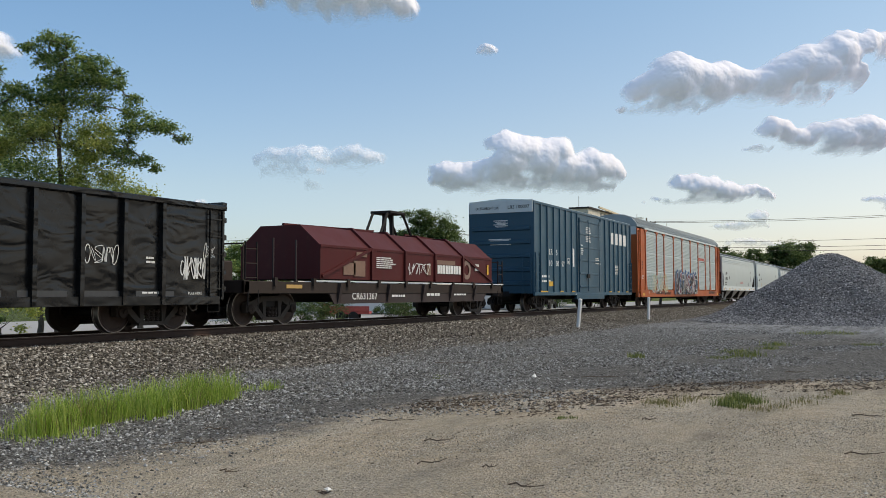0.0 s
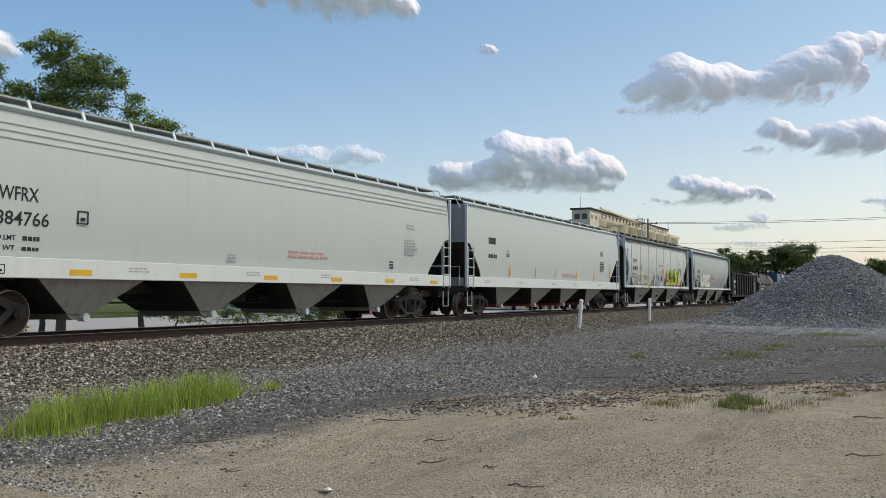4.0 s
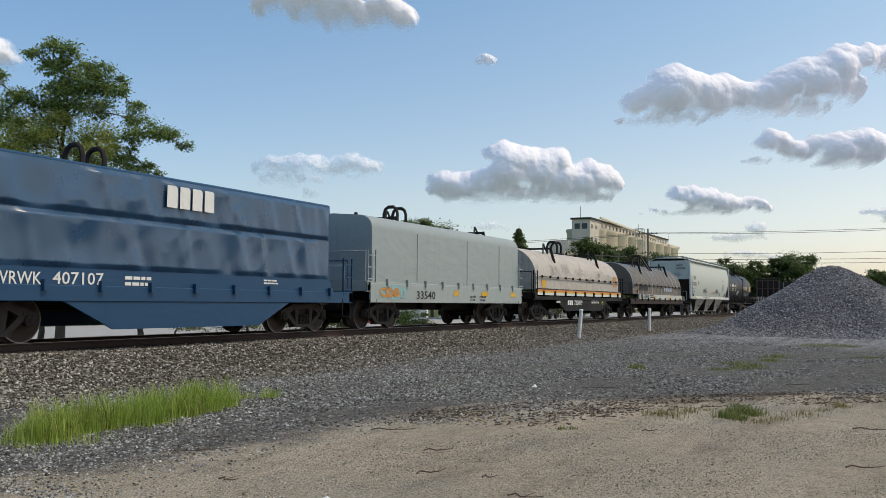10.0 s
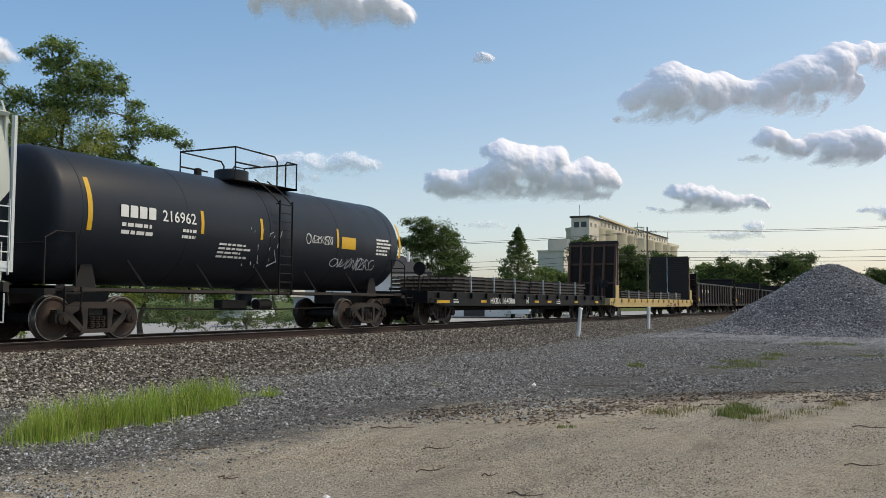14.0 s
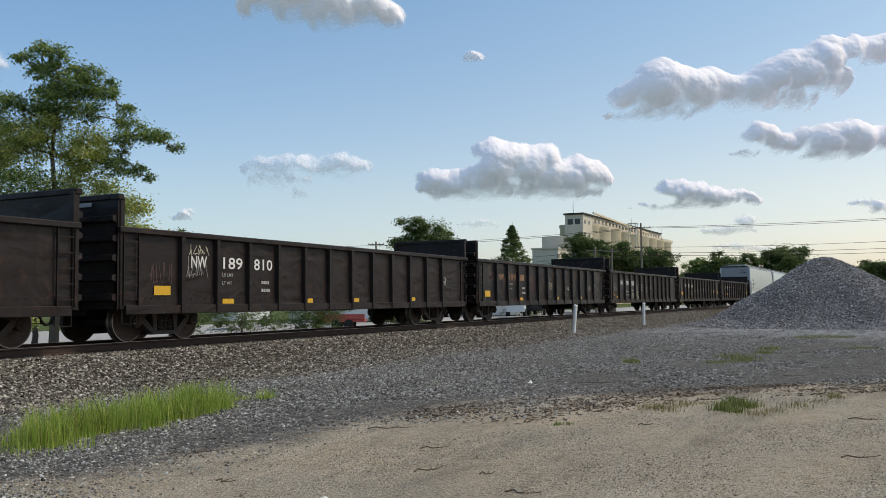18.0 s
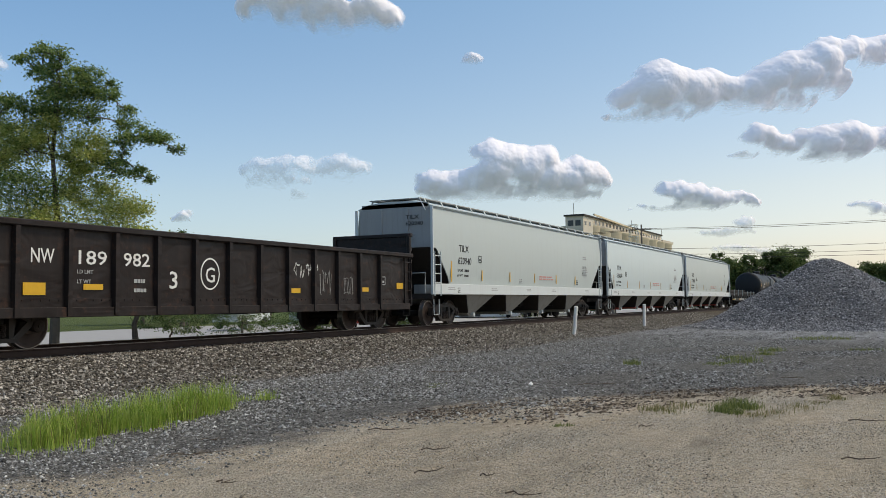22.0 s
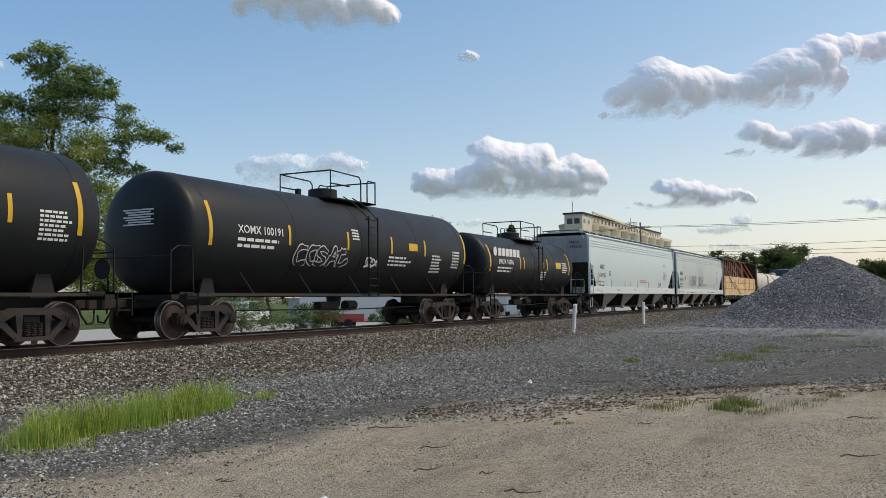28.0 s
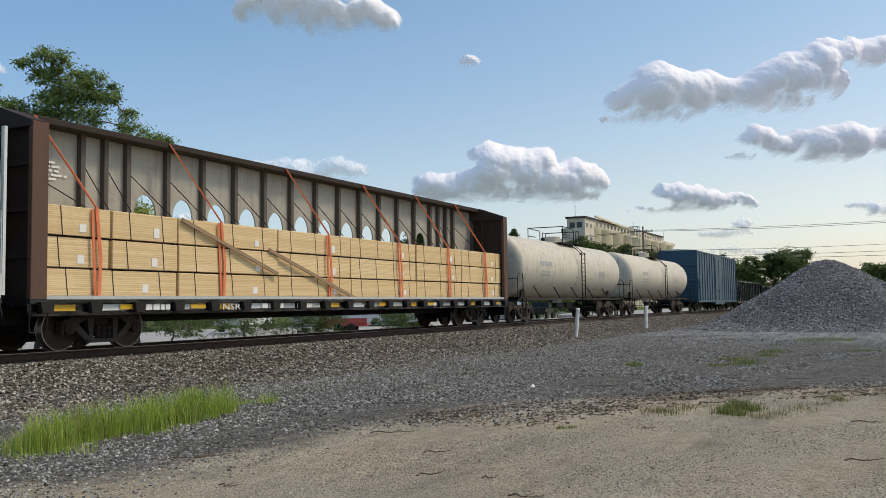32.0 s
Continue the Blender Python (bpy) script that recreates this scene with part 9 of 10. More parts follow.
fine_print(c4, -0.5, 2.4, 1.6, 2, 0.1, PRINTRED, y4), fine_print(c4, 2.6, 2.3, 1.2, 2, 0.08, PRINTRED, y4)
ca, La, ya = hopper_marks("ai", "AITX", "37238", -7.12, 2.85, light=("LD LMT", "LT WT", "CU FT"), cap=0.28)
for xx in (-7.5, -4.0, -1.35, 1.0, 3.4, 6.3):
    patch(ca, xx, xx + (1.0 if xx < -7 else 0.5), 1.40, 1.50, YELLOW, -HW - 0.044)
mark(ca, "DO NOT HAMMER ON CAR", -3.2, -1.6, 1.4, 1.48, PRINTBLACK, -HW - 0.042), mark(ca, "WARNING", -2.2, -1.8, 2.2, 2.26, PRINTBLACK, ya), mark(ca, "WARNING", 2.6, 3.0, 2.2, 2.26, PRINTBLACK, ya)
fine_print(ca, -3.0, 2.1, 1.6, 4, 0.04, PRINTBLACK, ya), fine_print(ca, 2.3, 2.1, 1.5, 4, 0.04, PRINTBLACK, ya)
scribble(ca, -8.3, 2.4, 0.8, 0.9, SPRAY["grey"], 14, ya(2.8) - 0.05, 0.012, 6)
FIVE = (-5.8, -2.95, -0.05, 2.8, 5.65)
hopper_marks("ti", "TILX", "620940", -7.9, 2.74, FIVE, 1.68, 0.42, -8.55)
hopper_marks("it", "ITFX", "620680", -8.05, 2.65, FIVE, 1.6, 0.45, -8.75, stripmat=TAN)
hopper_marks("rg", "RGCX", "621099", -7.82, 2.72, FIVE, 1.64, 0.45, -8.5)
hopper_marks("na", "NAHX", "610126", -8.15, 2.5, FIVE, 1.52, 0.42, -8.5)
cm, Lm, ym = hopper_marks("mu", "MULX", "10110", -8.5, 2.6, sillpatch=True)
scribble(cm, -5.4, 1.7, 2.7, 1.0, SPRAY["dark_slate"], 15, ym(2.2) - 0.05, 0.035, 6)
scribble(cm, -1.4, 1.75, 1.9, 0.9, SPRAY["dark_slate"], 16, ym(2.2) - 0.05, 0.035, 5)
scribble(cm, -7.4, 2.75, 1.0, 0.6, SPRAY["dark_slate"], 18, ym(2.9) - 0.05, 0.015, 4, sharp=True)
scribble(cm, -3.0, 2.6, 3.6, 1.1, SPRAY["mist"], 19, ym(3.2) - 0.05, 0.018, 6)
mark(cm, "DO NOT HAMMER ON CAR", -5.1, -3.75, 1.22, 1.3, PRINTBLACK, -HW - 0.042), mark(cm, "DO NOT HAMMER ON CAR", 3.3, 4.8, 1.22, 1.3, PRINTBLACK, -HW - 0.042)

# clean black gondola
c, L = GO["om"]
mark(c, "OMNX", -6.72, -5.72, 2.0, 2.28, PRINTWHITE, yg), mark(c, "501", -6.72, -6.1, 1.55, 1.82, PRINTWHITE, yg)
mark(c, "LD LMT", -6.73, -6.2, 1.12, 1.2, PRINTWHITE, yg), mark(c, "217200", -6.0, -5.55, 1.12, 1.2, PRINTWHITE, yg)
mark(c, "LT WT", -6.73, -6.3, 0.97, 1.05, PRINTWHITE, yg), mark(c, "66800", -5.92, -5.55, 0.97, 1.05, PRINTWHITE, yg)
frame_plate(c, -4.9, 1.75, 0.26, PRINTWHITE, yg)
patch(c, -7.66, -7.52, 1.1, 2.0, YELLOW, yg - 0.002)
for x in (-3.9, -1.75, 1.45, 3.9):
    patch(c, x, x + 0.12, 1.12, 1.56, YELLOW, yg - 0.002)
mark(c, "2 INCH HF COMP SHOES", -8.4, -7.3, 0.94, 1.0, PRINTWHITE, yg)
scribble(c, -8.4, 1.2, 0.55, 0.25, SPRAY["orange"], 21, yg - 0.004, 0.02, 4)
scribble(c, -8.2, 1.9, 0.5, 0.6, SPRAY["grey"], 22, yg - 0.004, 0.012, 5)
scribble(c, 5.4, 1.2, 1.3, 1.0, SPRAY["cyan"], 23, yg - 0.004, 0.03, 5)
scribble(c, 6.0, 1.0, 0.9, 1.2, SPRAY["white"], 24, yg - 0.004, 0.03, 4)
end_mark(c, "OMNX 501", -L / 2 - 0.12, -0.5, -1.45, 2.72, 2.86, PRINTWHITE)
end_bars(c, -L / 2 - 0.2, 0.4, -0.3, 2.3, 2, PRINTWHITE)

# coil cars
c, L = CO["co"]
cov = [o for o in c.children if o.name.startswith("cover")][0]
for a, b in ((-6.385, -5.72), (6.3, 6.905)):
    prof = [(-1.467, 1.552), (-1.467, 2.1)] + [(-1.467 * math.cos(q), 2.1 + 1.407 * math.sin(q)) for q in np.linspace(0.12, math.pi - 0.12, 15)] + [(1.467, 2.1), (1.467, 1.552)]
    Mesh().extrude(prof, a, b).obj("end_band", TAN, cov, "tan painted band")
prof = [(-1.44, 1.56), (-1.44, 2.1)] + [(-1.44 * math.cos(q), 2.1 + 1.38 * math.sin(q)) for q in np.linspace(0.12, math.pi - 0.12, 15)] + [(1.44, 2.1), (1.44, 1.56)]
Mesh().extrude(prof, -6.40, -6.383).obj("end_plate", STEEL, cov, smooth=False)
clamps(cov, -6.2, 6.8, 11, -1.5, 2.1, STEEL)
Mesh().tube([(-6.42, -1.49, 2.95), (-6.2, -1.49, 2.95)], 0.02, 5).tube([(-6.25, -1.5, 1.7), (-6.3, -1.53, 1.85), (-6.25, -1.5, 2.4)], 0.016, 5).obj("tie_hook", STEEL, cov)
Mesh().lathe([(-0.55, 0.02), (-0.55, 0.19), (0.5, 0.19), (0.55, 0.1)], "x", 16, (0.1, -0.9, 0.62)).obj("air_tank", BROWNSTEEL, c)
Mesh().box(-L / 2 + 0.6, L / 2 - 0.2, -HW + 0.03, -HW + 0.1, 1.2, 1.62, 0.01).obj("trough_side", BROWNSTEEL, c, smooth=False)
Mesh().box(-L / 2 + 0.6, L / 2 - 0.2, HW - 0.1, HW - 0.03, 1.2, 1.62, 0.01).obj("trough_side", BROWNSTEEL, c, smooth=False)
Mesh().box(-L / 2, L / 2, -HW - 0.04, -HW + 0.02, 1.17, 1.205).obj("edge_strip", GALV, c, smooth=False)
patch(c, -4.95, -2.82, 1.26, 1.62, PRINTWHITE, -HW + 0.02, "number_panel")
mark(c, "COER802048", -4.88, -2.9, 1.3, 1.58, PRINTBLACK, -HW + 0.014)
patch(c, -6.75, -6.15, 1.24, 1.5, YELLOW, -HW + 0.02), patch(c, 6.1, 6.5, 1.3, 1.5, YELLOW, -HW + 0.02)
for x in (0.1, 4.1):
    patch(c, x, x + 0.08, 0.95, 1.55, YELLOW, -HW + 0.02)
fine_print(c, -2.3, 1.48, 1.1, 2, 0.07, TAN, -HW + 0.02)
frame_plate(c, 4.9, 1.3, 0.25, SPRAY["white"], -HW + 0.02)
yco = -1.49
for k, (x, z, w, h) in enumerate(((-5.4, 1.95, 0.9, 0.35), (-4.2, 1.75, 0.8, 0.3), (-3.0, 1.75, 0.5, 0.25), (-2.4, 1.7, 1.6, 0.55), (1.0, 1.7, 0.9, 0.3), (2.6, 1.7, 1.0, 0.25), (4.4, 1.7, 0.9, 0.3))):
    scribble(c, x, z, w, h, SPRAY["white"], 30 + k, yco, 0.012, 6)
curve = lambda z: -1.47 * math.sqrt(max(0.02, 1 - (max(0.0, z - 2.1) / 1.41) ** 2)) - 0.02
scribble(c, -4.7, 2.55, 0.6, 0.35, SPRAY["mist"], 38, curve, 0.012, 5), scribble(c, -2.9, 2.5, 0.8, 0.3, SPRAY["mist"], 39, curve, 0.012, 5)
lift_loop(cov, -0.2, 3.5, STEEL), lift_loop(cov, -3.3, 3.48, STEEL, "hook"), lift_loop(cov, 3.5, 3.48, STEEL, "hook")
Mesh().box(-3.2, 3.4, -0.14, 0.14, 3.47, 3.62, 0.02).obj("ridge_beam", BROWNSTEEL, cov, smooth=False)
Mesh().box(-L / 2 + 1.35, L / 2 - 0.95, -1.5, -1.455, 2.06, 2.1).obj("seam", BROWNCOVER, cov, smooth=False)
end_mark(c, "CRLE", -6.405, 0.3, -0.55, 2.92, 3.12, TAN)

c, L = CO["bl"]
cov = [o for o in c.children if o.name.startswith("cover")][0]
yc = -1.515
mark(c, "WRWK", -5.2, -4.15, 1.15, 1.4, PRINTWHITE, -HW + 0.02), mark(c, "407107", -3.9, -2.67, 1.17, 1.42, PRINTWHITE, -HW + 0.02)
Mesh().box(-5.55, 5.55, -HW + 0.025, -HW + 0.09, 0.9, 1.46).obj("side_plate", BLUE, c, smooth=False)
for x in (-4.7, -3.1, -0.68, 1.75, 4.1):
    patch(c, x, x + (1.0 if x > 4 else 0.5), 0.96, 1.06, YELLOW, -HW + 0.018)
for s_, z0_, z1_ in ((71, 2.62, 3.58), (74, 1.5, 2.6)):
    crumpled(cov, -5.45, 5.45, z0_, z1_, -1.5, BLUESHEET, 0.105, s_)
block_word(c, -1.0, 0.6, 2.95, 3.45, 4, PRINTWHITE, -1.615)
fine_print(c, -2.1, 1.3, 1.0, 2, 0.07, PRINTWHITE, -HW + 0.02), fine_print(c, 2.5, 1.38, 0.7, 2, 0.04, PRINTWHITE, -HW + 0.02)
end_mark(c, "407000-407199", -5.52, 0.4, -1.3, 2.45, 2.56, PRINTWHITE)
lift_loop(cov, -1.9, 3.64, STEEL), Mesh().box(2.2, 2.6, -0.15, 0.15, 3.64, 3.85).obj("lifting_lug", STEEL, cov, smooth=False), Mesh().box(-4.2, -3.8, -0.15, 0.15, 3.64, 3.9).obj("lifting_lug", STEEL, cov, smooth=False)

c, L = CO["nw"]
cov = [o for o in c.children if o.name.startswith("cover")][0]
mark(c, "33540", -3.2, -1.85, 0.98, 1.26, PRINTBLACK)
scribble(c, -5.6, 0.98, 1.6, 0.4, SPRAY["cyan"], 61, -HW - 0.012, 0.1, 4), scribble(c, -5.5, 1.0, 1.2, 0.35, SPRAY["orange"], 62, -HW - 0.016, 0.08, 3)
Mesh().box(-6.1, 6.1, -HW - 0.006, -HW + 0.06, 0.85, 1.45, 0.01).obj("side_plate", MIDGREY, c, smooth=False)
for x, w in ((2.0, 0.6), (4.9, 0.5), (-0.4, 0.4)):
    patch(c, x, x + w, 1.12, 1.3, YELLOW, -HW - 0.012)
mark(c, "LD LMT", 1.0, 1.5, 1.06, 1.14, PRINTBLACK, -HW - 0.008), mark(c, "228600", 1.8, 2.4, 1.06, 1.14, PRINTBLACK, -HW - 0.008), mark(c, "LT WT", 1.0, 1.4, 0.93, 1.01, PRINTBLACK, -HW - 0.008), mark(c, "57400", 1.85, 2.35, 0.93, 1.01, PRINTBLACK, -HW - 0.008)
for x in (-3.0, 0.9, 3.9):
    Mesh().box(x, x + 0.025, -1.5, -1.47, 1.55, 3.2).obj("seam", SILVERCOVER, cov, smooth=False)
lift_loop(cov, -2.0, 3.62, STEEL), lift_loop(cov, 3.4, 3.62, STEEL, "hook"), lift_loop(cov, -3.6, 3.62, STEEL, "hook")

c, L = CO["kc"]
cov = [o for o in c.children if o.name.startswith("cover")][0]
block_word(c, -2.5, -1.7, 0.8, 1.05, 3, PRINTWHITE, -HW + 0.02), mark(c, "720079", -1.55, -0.3, 0.8, 1.05, PRINTWHITE, -HW + 0.02)
for z0, z1, mt in ((1.36, 1.43, YELLOW), (1.43, 1.5, ORANGESTRIPE), (1.25, 1.36, WHITE)):
    patch(c, -6.6, 6.6, z0, z1, mt, -HW - 0.004, "stripe")
Mesh().box(-6.6, 6.6, -HW + 0.0, -HW + 0.06, 1.2, 1.56).obj("trough_side", BLACK, c, smooth=False)
patch(c, -5.8, -5.3, 1.62, 1.95, YELLOW, -1.475)
for k, (x, z, w, h) in enumerate(((-4.6, 2.2, 1.2, 0.5), (-3.0, 2.3, 1.2, 0.6), (-1.0, 2.2, 1.4, 0.5), (0.8, 1.95, 0.9, 0.25), (2.2, 2.2, 1.6, 0.5), (4.0, 2.0, 1.0, 0.5))):
    scribble(c, x, z, w, h, SPRAY["black" if k == 3 else "grey"], 40 + k, curve if z + h > 2.1 else -1.478, 0.011, 5)
patch(c, 5.45, 6.1, 1.85, 2.4, SPRAY["orange"], -1.48, "square_sign")
fine_print(c, -4.1, 1.05, 0.6, 2, 0.08, PRINTWHITE, -HW + 0.02), fine_print(c, 1.2, 1.0, 1.6, 2, 0.06, PRINTWHITE, -HW + 0.02), frame_plate(c, 3.0, 0.85, 0.3, SPRAY["yellow"], -HW + 0.02)
lift_loop(cov, -0.2, 3.43, STEEL), lift_loop(cov, -3.4, 3.43, STEEL, "hook"), lift_loop(cov, 3.5, 3.43, STEEL, "hook")
clamps(cov, -6.4, 6.4, 12, -1.5, 2.1, STEEL)
Mesh().box(-6.5, 6.5, -1.5, -1.455, 2.02, 2.06).obj("seam", TANCOVER, cov, smooth=False)

c, L = CO["ns"]
cov = [o for o in c.children if o.name.startswith("cover")][0]
rib = shared("hoop", lambda: Mesh().tube([(0, -1.47, 1.52), (0, -1.47, 2.05)] + [(0, -1.47 * math.cos(q), 2.05 + 1.41 * math.sin(q)) for q in np.linspace(0.12, math.pi - 0.12, 15)] + [(0, 1.47, 2.05), (0, 1.47, 1.52)], 0.024, 5).data("cover_rib", GALV))
clamps(cov, -6.1, 6.7, 12, -1.5, 2.08, STEEL)
for i in range(12):
    link("cover_rib", rib, cov, at=pose(-6.2 + 12.95 * i / 11, 0, 0))
Mesh().box(-5.1, 6.9, -HW + 0.0, -HW + 0.08, 1.2, 1.5).obj("number_board", OLDGREY, c, smooth=False)
mark(c, "167046", -4.1, -2.8, 1.25, 1.5, PRINTBLACK, -HW - 0.006), block_word(c, -4.8, -4.3, 1.25, 1.5, 2, PRINTBLACK, -HW - 0.006)
block_word(c, -3.6, -2.6, 1.75, 2.1, 2, SPRAY["black"], -1.49)
for z in (1.75, 1.83, 1.91, 1.99, 2.07):
    patch(c, -4.85, -3.65, z, z + 0.045, SPRAY["black"], -1.486, "sign_stripe")
for k in range(4):
    patch(c, 1.6 + k * 0.6, 2.1 + k * 0.6, 1.75, 2.1, SPRAY["slate"], -1.486, "paint_patch")
for x, w in ((-5.4, 0.4), (-5.45, 0.5), (-1.4, 0.5), (2.4, 0.5), (5.5, 0.4)):
    patch(c, x, x + w, 1.22 if x > -5.4 else 1.6, 1.4 if x > -5.4 else 1.76, YELLOW, -HW - 0.01 if x > -5.4 else -1.48)
fine_print(c, -2.5, 1.4, 1.2, 2, 0.06, PRINTBLACK, -HW - 0.004)
lift_loop(cov, 0.2, 3.45, TRUCK, "saddle"), lift_loop(cov, -3.3, 3.43, STEEL, "hook"), lift_loop(cov, 3.7, 3.43, STEEL, "hook")
Mesh().box(-6.2, 6.75, -1.5, -1.455, 2.02, 2.05).obj("seam", GREYCOVER, cov, smooth=False)

# rusty gondolas
SCRAPED = paint("rust_scraped_lettering", (0.34, 0.20, 0.13), (0.12, 0.06, 0.04), 0.9, 0.8, 0.9)
NUM = ((("NW", "189", "976"), 41), (("NW", "189", "810"), 42), (("NW", "189", ""), 43), (("NW", "190", "203"), 44), (("NW", "189", "941"), 45), (("NW", "189", "982"), 46))
# yellow reflectors: x, width, z, height; scrawls: panel, z, width, height, colour
REFLECT = (
    ((-7.55, 0.5, 1.02, 0.22), (-4.15, 0.38, 0.86, 0.12), (0.55, 0.4, 0.84, 0.12), (4.1, 0.4, 0.84, 0.12)),
    ((-7.5, 0.5, 1.04, 0.21), (-5.25, 0.42, 0.79, 0.12), (-1.9, 0.42, 0.82, 0.12), (0.52, 0.42, 0.84, 0.12), (4.1, 0.4, 0.86, 0.12)),
    ((-7.75, 0.52, 1.0, 0.24), (-4.15, 0.46, 0.84, 0.12), (0.52, 0.42, 0.86, 0.12), (4.1, 0.4, 0.88, 0.12)),
    ((-7.8, 0.3, 1.06, 0.05), (-7.8, 0.1, 1.11, 0.08), (-7.2, 0.22, 0.93, 0.09), (1.75, 0.42, 0.88, 0.13), (5.3, 0.45, 0.92, 0.13)),
    ((-7.5, 0.52, 1.14, 0.24), (-5.25, 0.45, 0.78, 0.12), (-1.75, 0.5, 0.79, 0.12), (4.1, 0.45, 0.9, 0.12), (7.5, 0.42, 1.3, 0.14)),
    ((-6.5, 0.5, 1.06, 0.24), (-5.1, 0.5, 1.17, 0.12), (1.8, 0.45, 1.14, 0.13), (5.35, 0.45, 1.2, 0.13), (7.55, 0.42, 1.3, 0.2)))
SCRAWLS = (
    ((8, 1.3, 0.6, 0.3, "brown"), (-0.9, 1.5, 0.3, 0.7, "black")),
    ((0, 1.98, 0.7, 0.26, "cream"), (0, 1.45, 0.75, 0.5, "grey"), (-1, 1.3, 0.7, 0.5, "brown")),
    ((0, 1.1, 0.8, 0.75, "brown"), (3, 1.2, 0.6, 0.6, "brown"), (4, 1.45, 0.6, 0.4, "brown"), (5, 1.3, 0.4, 0.4, "sand"), (5, 0.84, 0.5, 0.18, "cream"), (7, 1.3, 0.4, 0.2, "grey"), (10, 1.3, 0.4, 0.25, "grey")),
    ((-1.1, 1.3, 0.5, 0.3, "grey"), (3, 1.55, 0.75, 0.25, "grey"), (3, 1.3, 0.4, 0.22, "sand"), (4, 1.35, 0.6, 0.45, "grey"), (5, 1.2, 0.3, 0.5, "grey"), (6, 1.45, 0.4, 0.35, "sand"), (8, 1.3, 0.8, 0.35, "brown"), (9, 1.4, 0.7, 0.25, "brown"), (10, 1.4, 0.6, 0.25, "brown")),
    ((3, 1.4, 0.8, 0.28, "sand"), (4, 1.42, 0.7, 0.16, "sand"), (4, 1.26, 0.5, 0.14, "sand"), (5, 1.42, 0.8, 0.28, "sand"), (6, 1.4, 0.6, 0.26, "sand"), (7, 1.5, 0.6, 0.28, "sand"), (7, 1.2, 0.3, 0.3, "grey"), (8, 1.35, 0.55, 0.3, "sand"), (9, 1.38, 0.65, 0.36, "pale_orange"), (10, 1.1, 0.6, 0.8, "pale_orange")),
    ((7, 1.55, 0.7, 0.42, "white"), (7.5, 1.75, 0.5, 0.2, "white"), (8, 1.1, 0.6, 0.7, "grey"), (9, 1.1, 0.5, 0.55, "grey")))
for k, (w, seed) in enumerate(NUM):
    c, L = GO[k]
    pr = PRINTWHITE if k != 2 else SCRAPED
    for word, x0, x1 in ((w[0], -6.33, -5.8), (w[1], -5.22, -4.5), (w[2], -4.05, -3.3)):
        if word:
            mark(c, word, x0, x1, 1.69, 1.98, pr, yg)
        else:
            fine_print(c, x0, 1.7, 0.7, 1, 0.26, pr, yg)
    mark(c, "LD LMT 214400" if k == 3 else "LD LMT", -5.35 if k == 3 else -5.25, -4.4 if k == 3 else -4.85, 1.26 if k == 3 else 1.5, 1.35 if k == 3 else 1.58, PRINTGREY, yg), mark(c, "LT WT 71600" if k == 3 else "LT WT", -5.35 if k == 3 else -5.25, -4.4 if k == 3 else -4.9, 1.06 if k == 3 else 1.3, 1.15 if k == 3 else 1.38, PRINTGREY, yg), fine_print(c, -3.75, 1.33, 0.42, 2, 0.08, PRINTGREY, yg, 0.12)
    for x, ww, z, tall in REFLECT[k]:
        patch(c, x, x + ww, max(z, 0.835), max(z, 0.835) + tall, YELLOW, yg - 0.013)
    frame_plate(c, 6.58, 1.42, 0.27, PRINTGREY, yg)
    rr = random.Random(seed)
    for post, z, ww, hh, tone in SCRAWLS[k]:
        x = -6.68 + 1.193 * post + 0.6 - ww / 2
        scribble(c, x + rr.uniform(-0.05, 0.05), z, ww, hh, SPRAY[tone], seed * 9 + int(post * 3), yg - 0.004, 0.013, 5, sharp=True)
    end_bars(c, -L / 2 - 0.06, 0.3, -0.8, 2.95, 1, PRINTGREY, 0.09)

# patched panels and low scrawls on the one that was renumbered
c, L = GO[3]
FRESH = paint("fresh_grey_patch_paint", (0.030, 0.030, 0.033), (0.04, 0.036, 0.034), 0.4, 0.5)
for x0, x1, z0, z1 in ((-6.55, -5.6, 1.4, 2.12), (-5.4, -4.4, 1.36, 2.12), (-4.2, -3.35, 1.36, 2.1), (-7.8, -7.05, 1.45, 1.8)):
    patch(c, x0, x1, z0, z1, FRESH, yg + 0.003, "paint_patch")
patch(c, -0.66, -0.62, 0.98, 2.2, SPRAY["grey"], yg - 0.002, "paint_drip"), patch(c, -0.72, -0.56, 0.82, 0.98, SPRAY["grey"], yg - 0.002, "paint_drip")
scribble(c, -4.25, 0.86, 0.85, 0.26, SPRAY["cream"], 611, yg - 0.005, 0.026, 6, sharp=True), scribble(c, -3.05, 0.86, 0.85, 0.22, SPRAY["cream"], 612, yg - 0.005, 0.024, 6, sharp=True), scribble(c, -3.05, 1.08, 0.8, 0.2, SPRAY["sand"], 613, yg - 0.005, 0.02, 4)

c, L = GO[5]
mark(c, "3", -2.7, -2.45, 1.22, 1.62, PRINTWHITE, yg), mark(c, "G", -1.52, -1.2, 1.38, 1.75, PRINTWHITE, yg)
Mesh().add([(-1.36 + r_ * math.cos(6.283 * i / 28), yg - 0.005, 1.58 + r_ * 1.15 * math.sin(6.283 * i / 28)) for i in range(28) for r_ in (0.30, 0.335)], [(2 * i, 2 * i + 1, (2 * i + 3) % 56, (2 * i + 2) % 56) for i in range(28)]).obj("chalk_ring", PRINTWHITE, c, smooth=False)
patch(c, -0.63, -0.6, 0.92, 1.12, SPRAY["white"], yg - 0.004, "chalk_arrow")
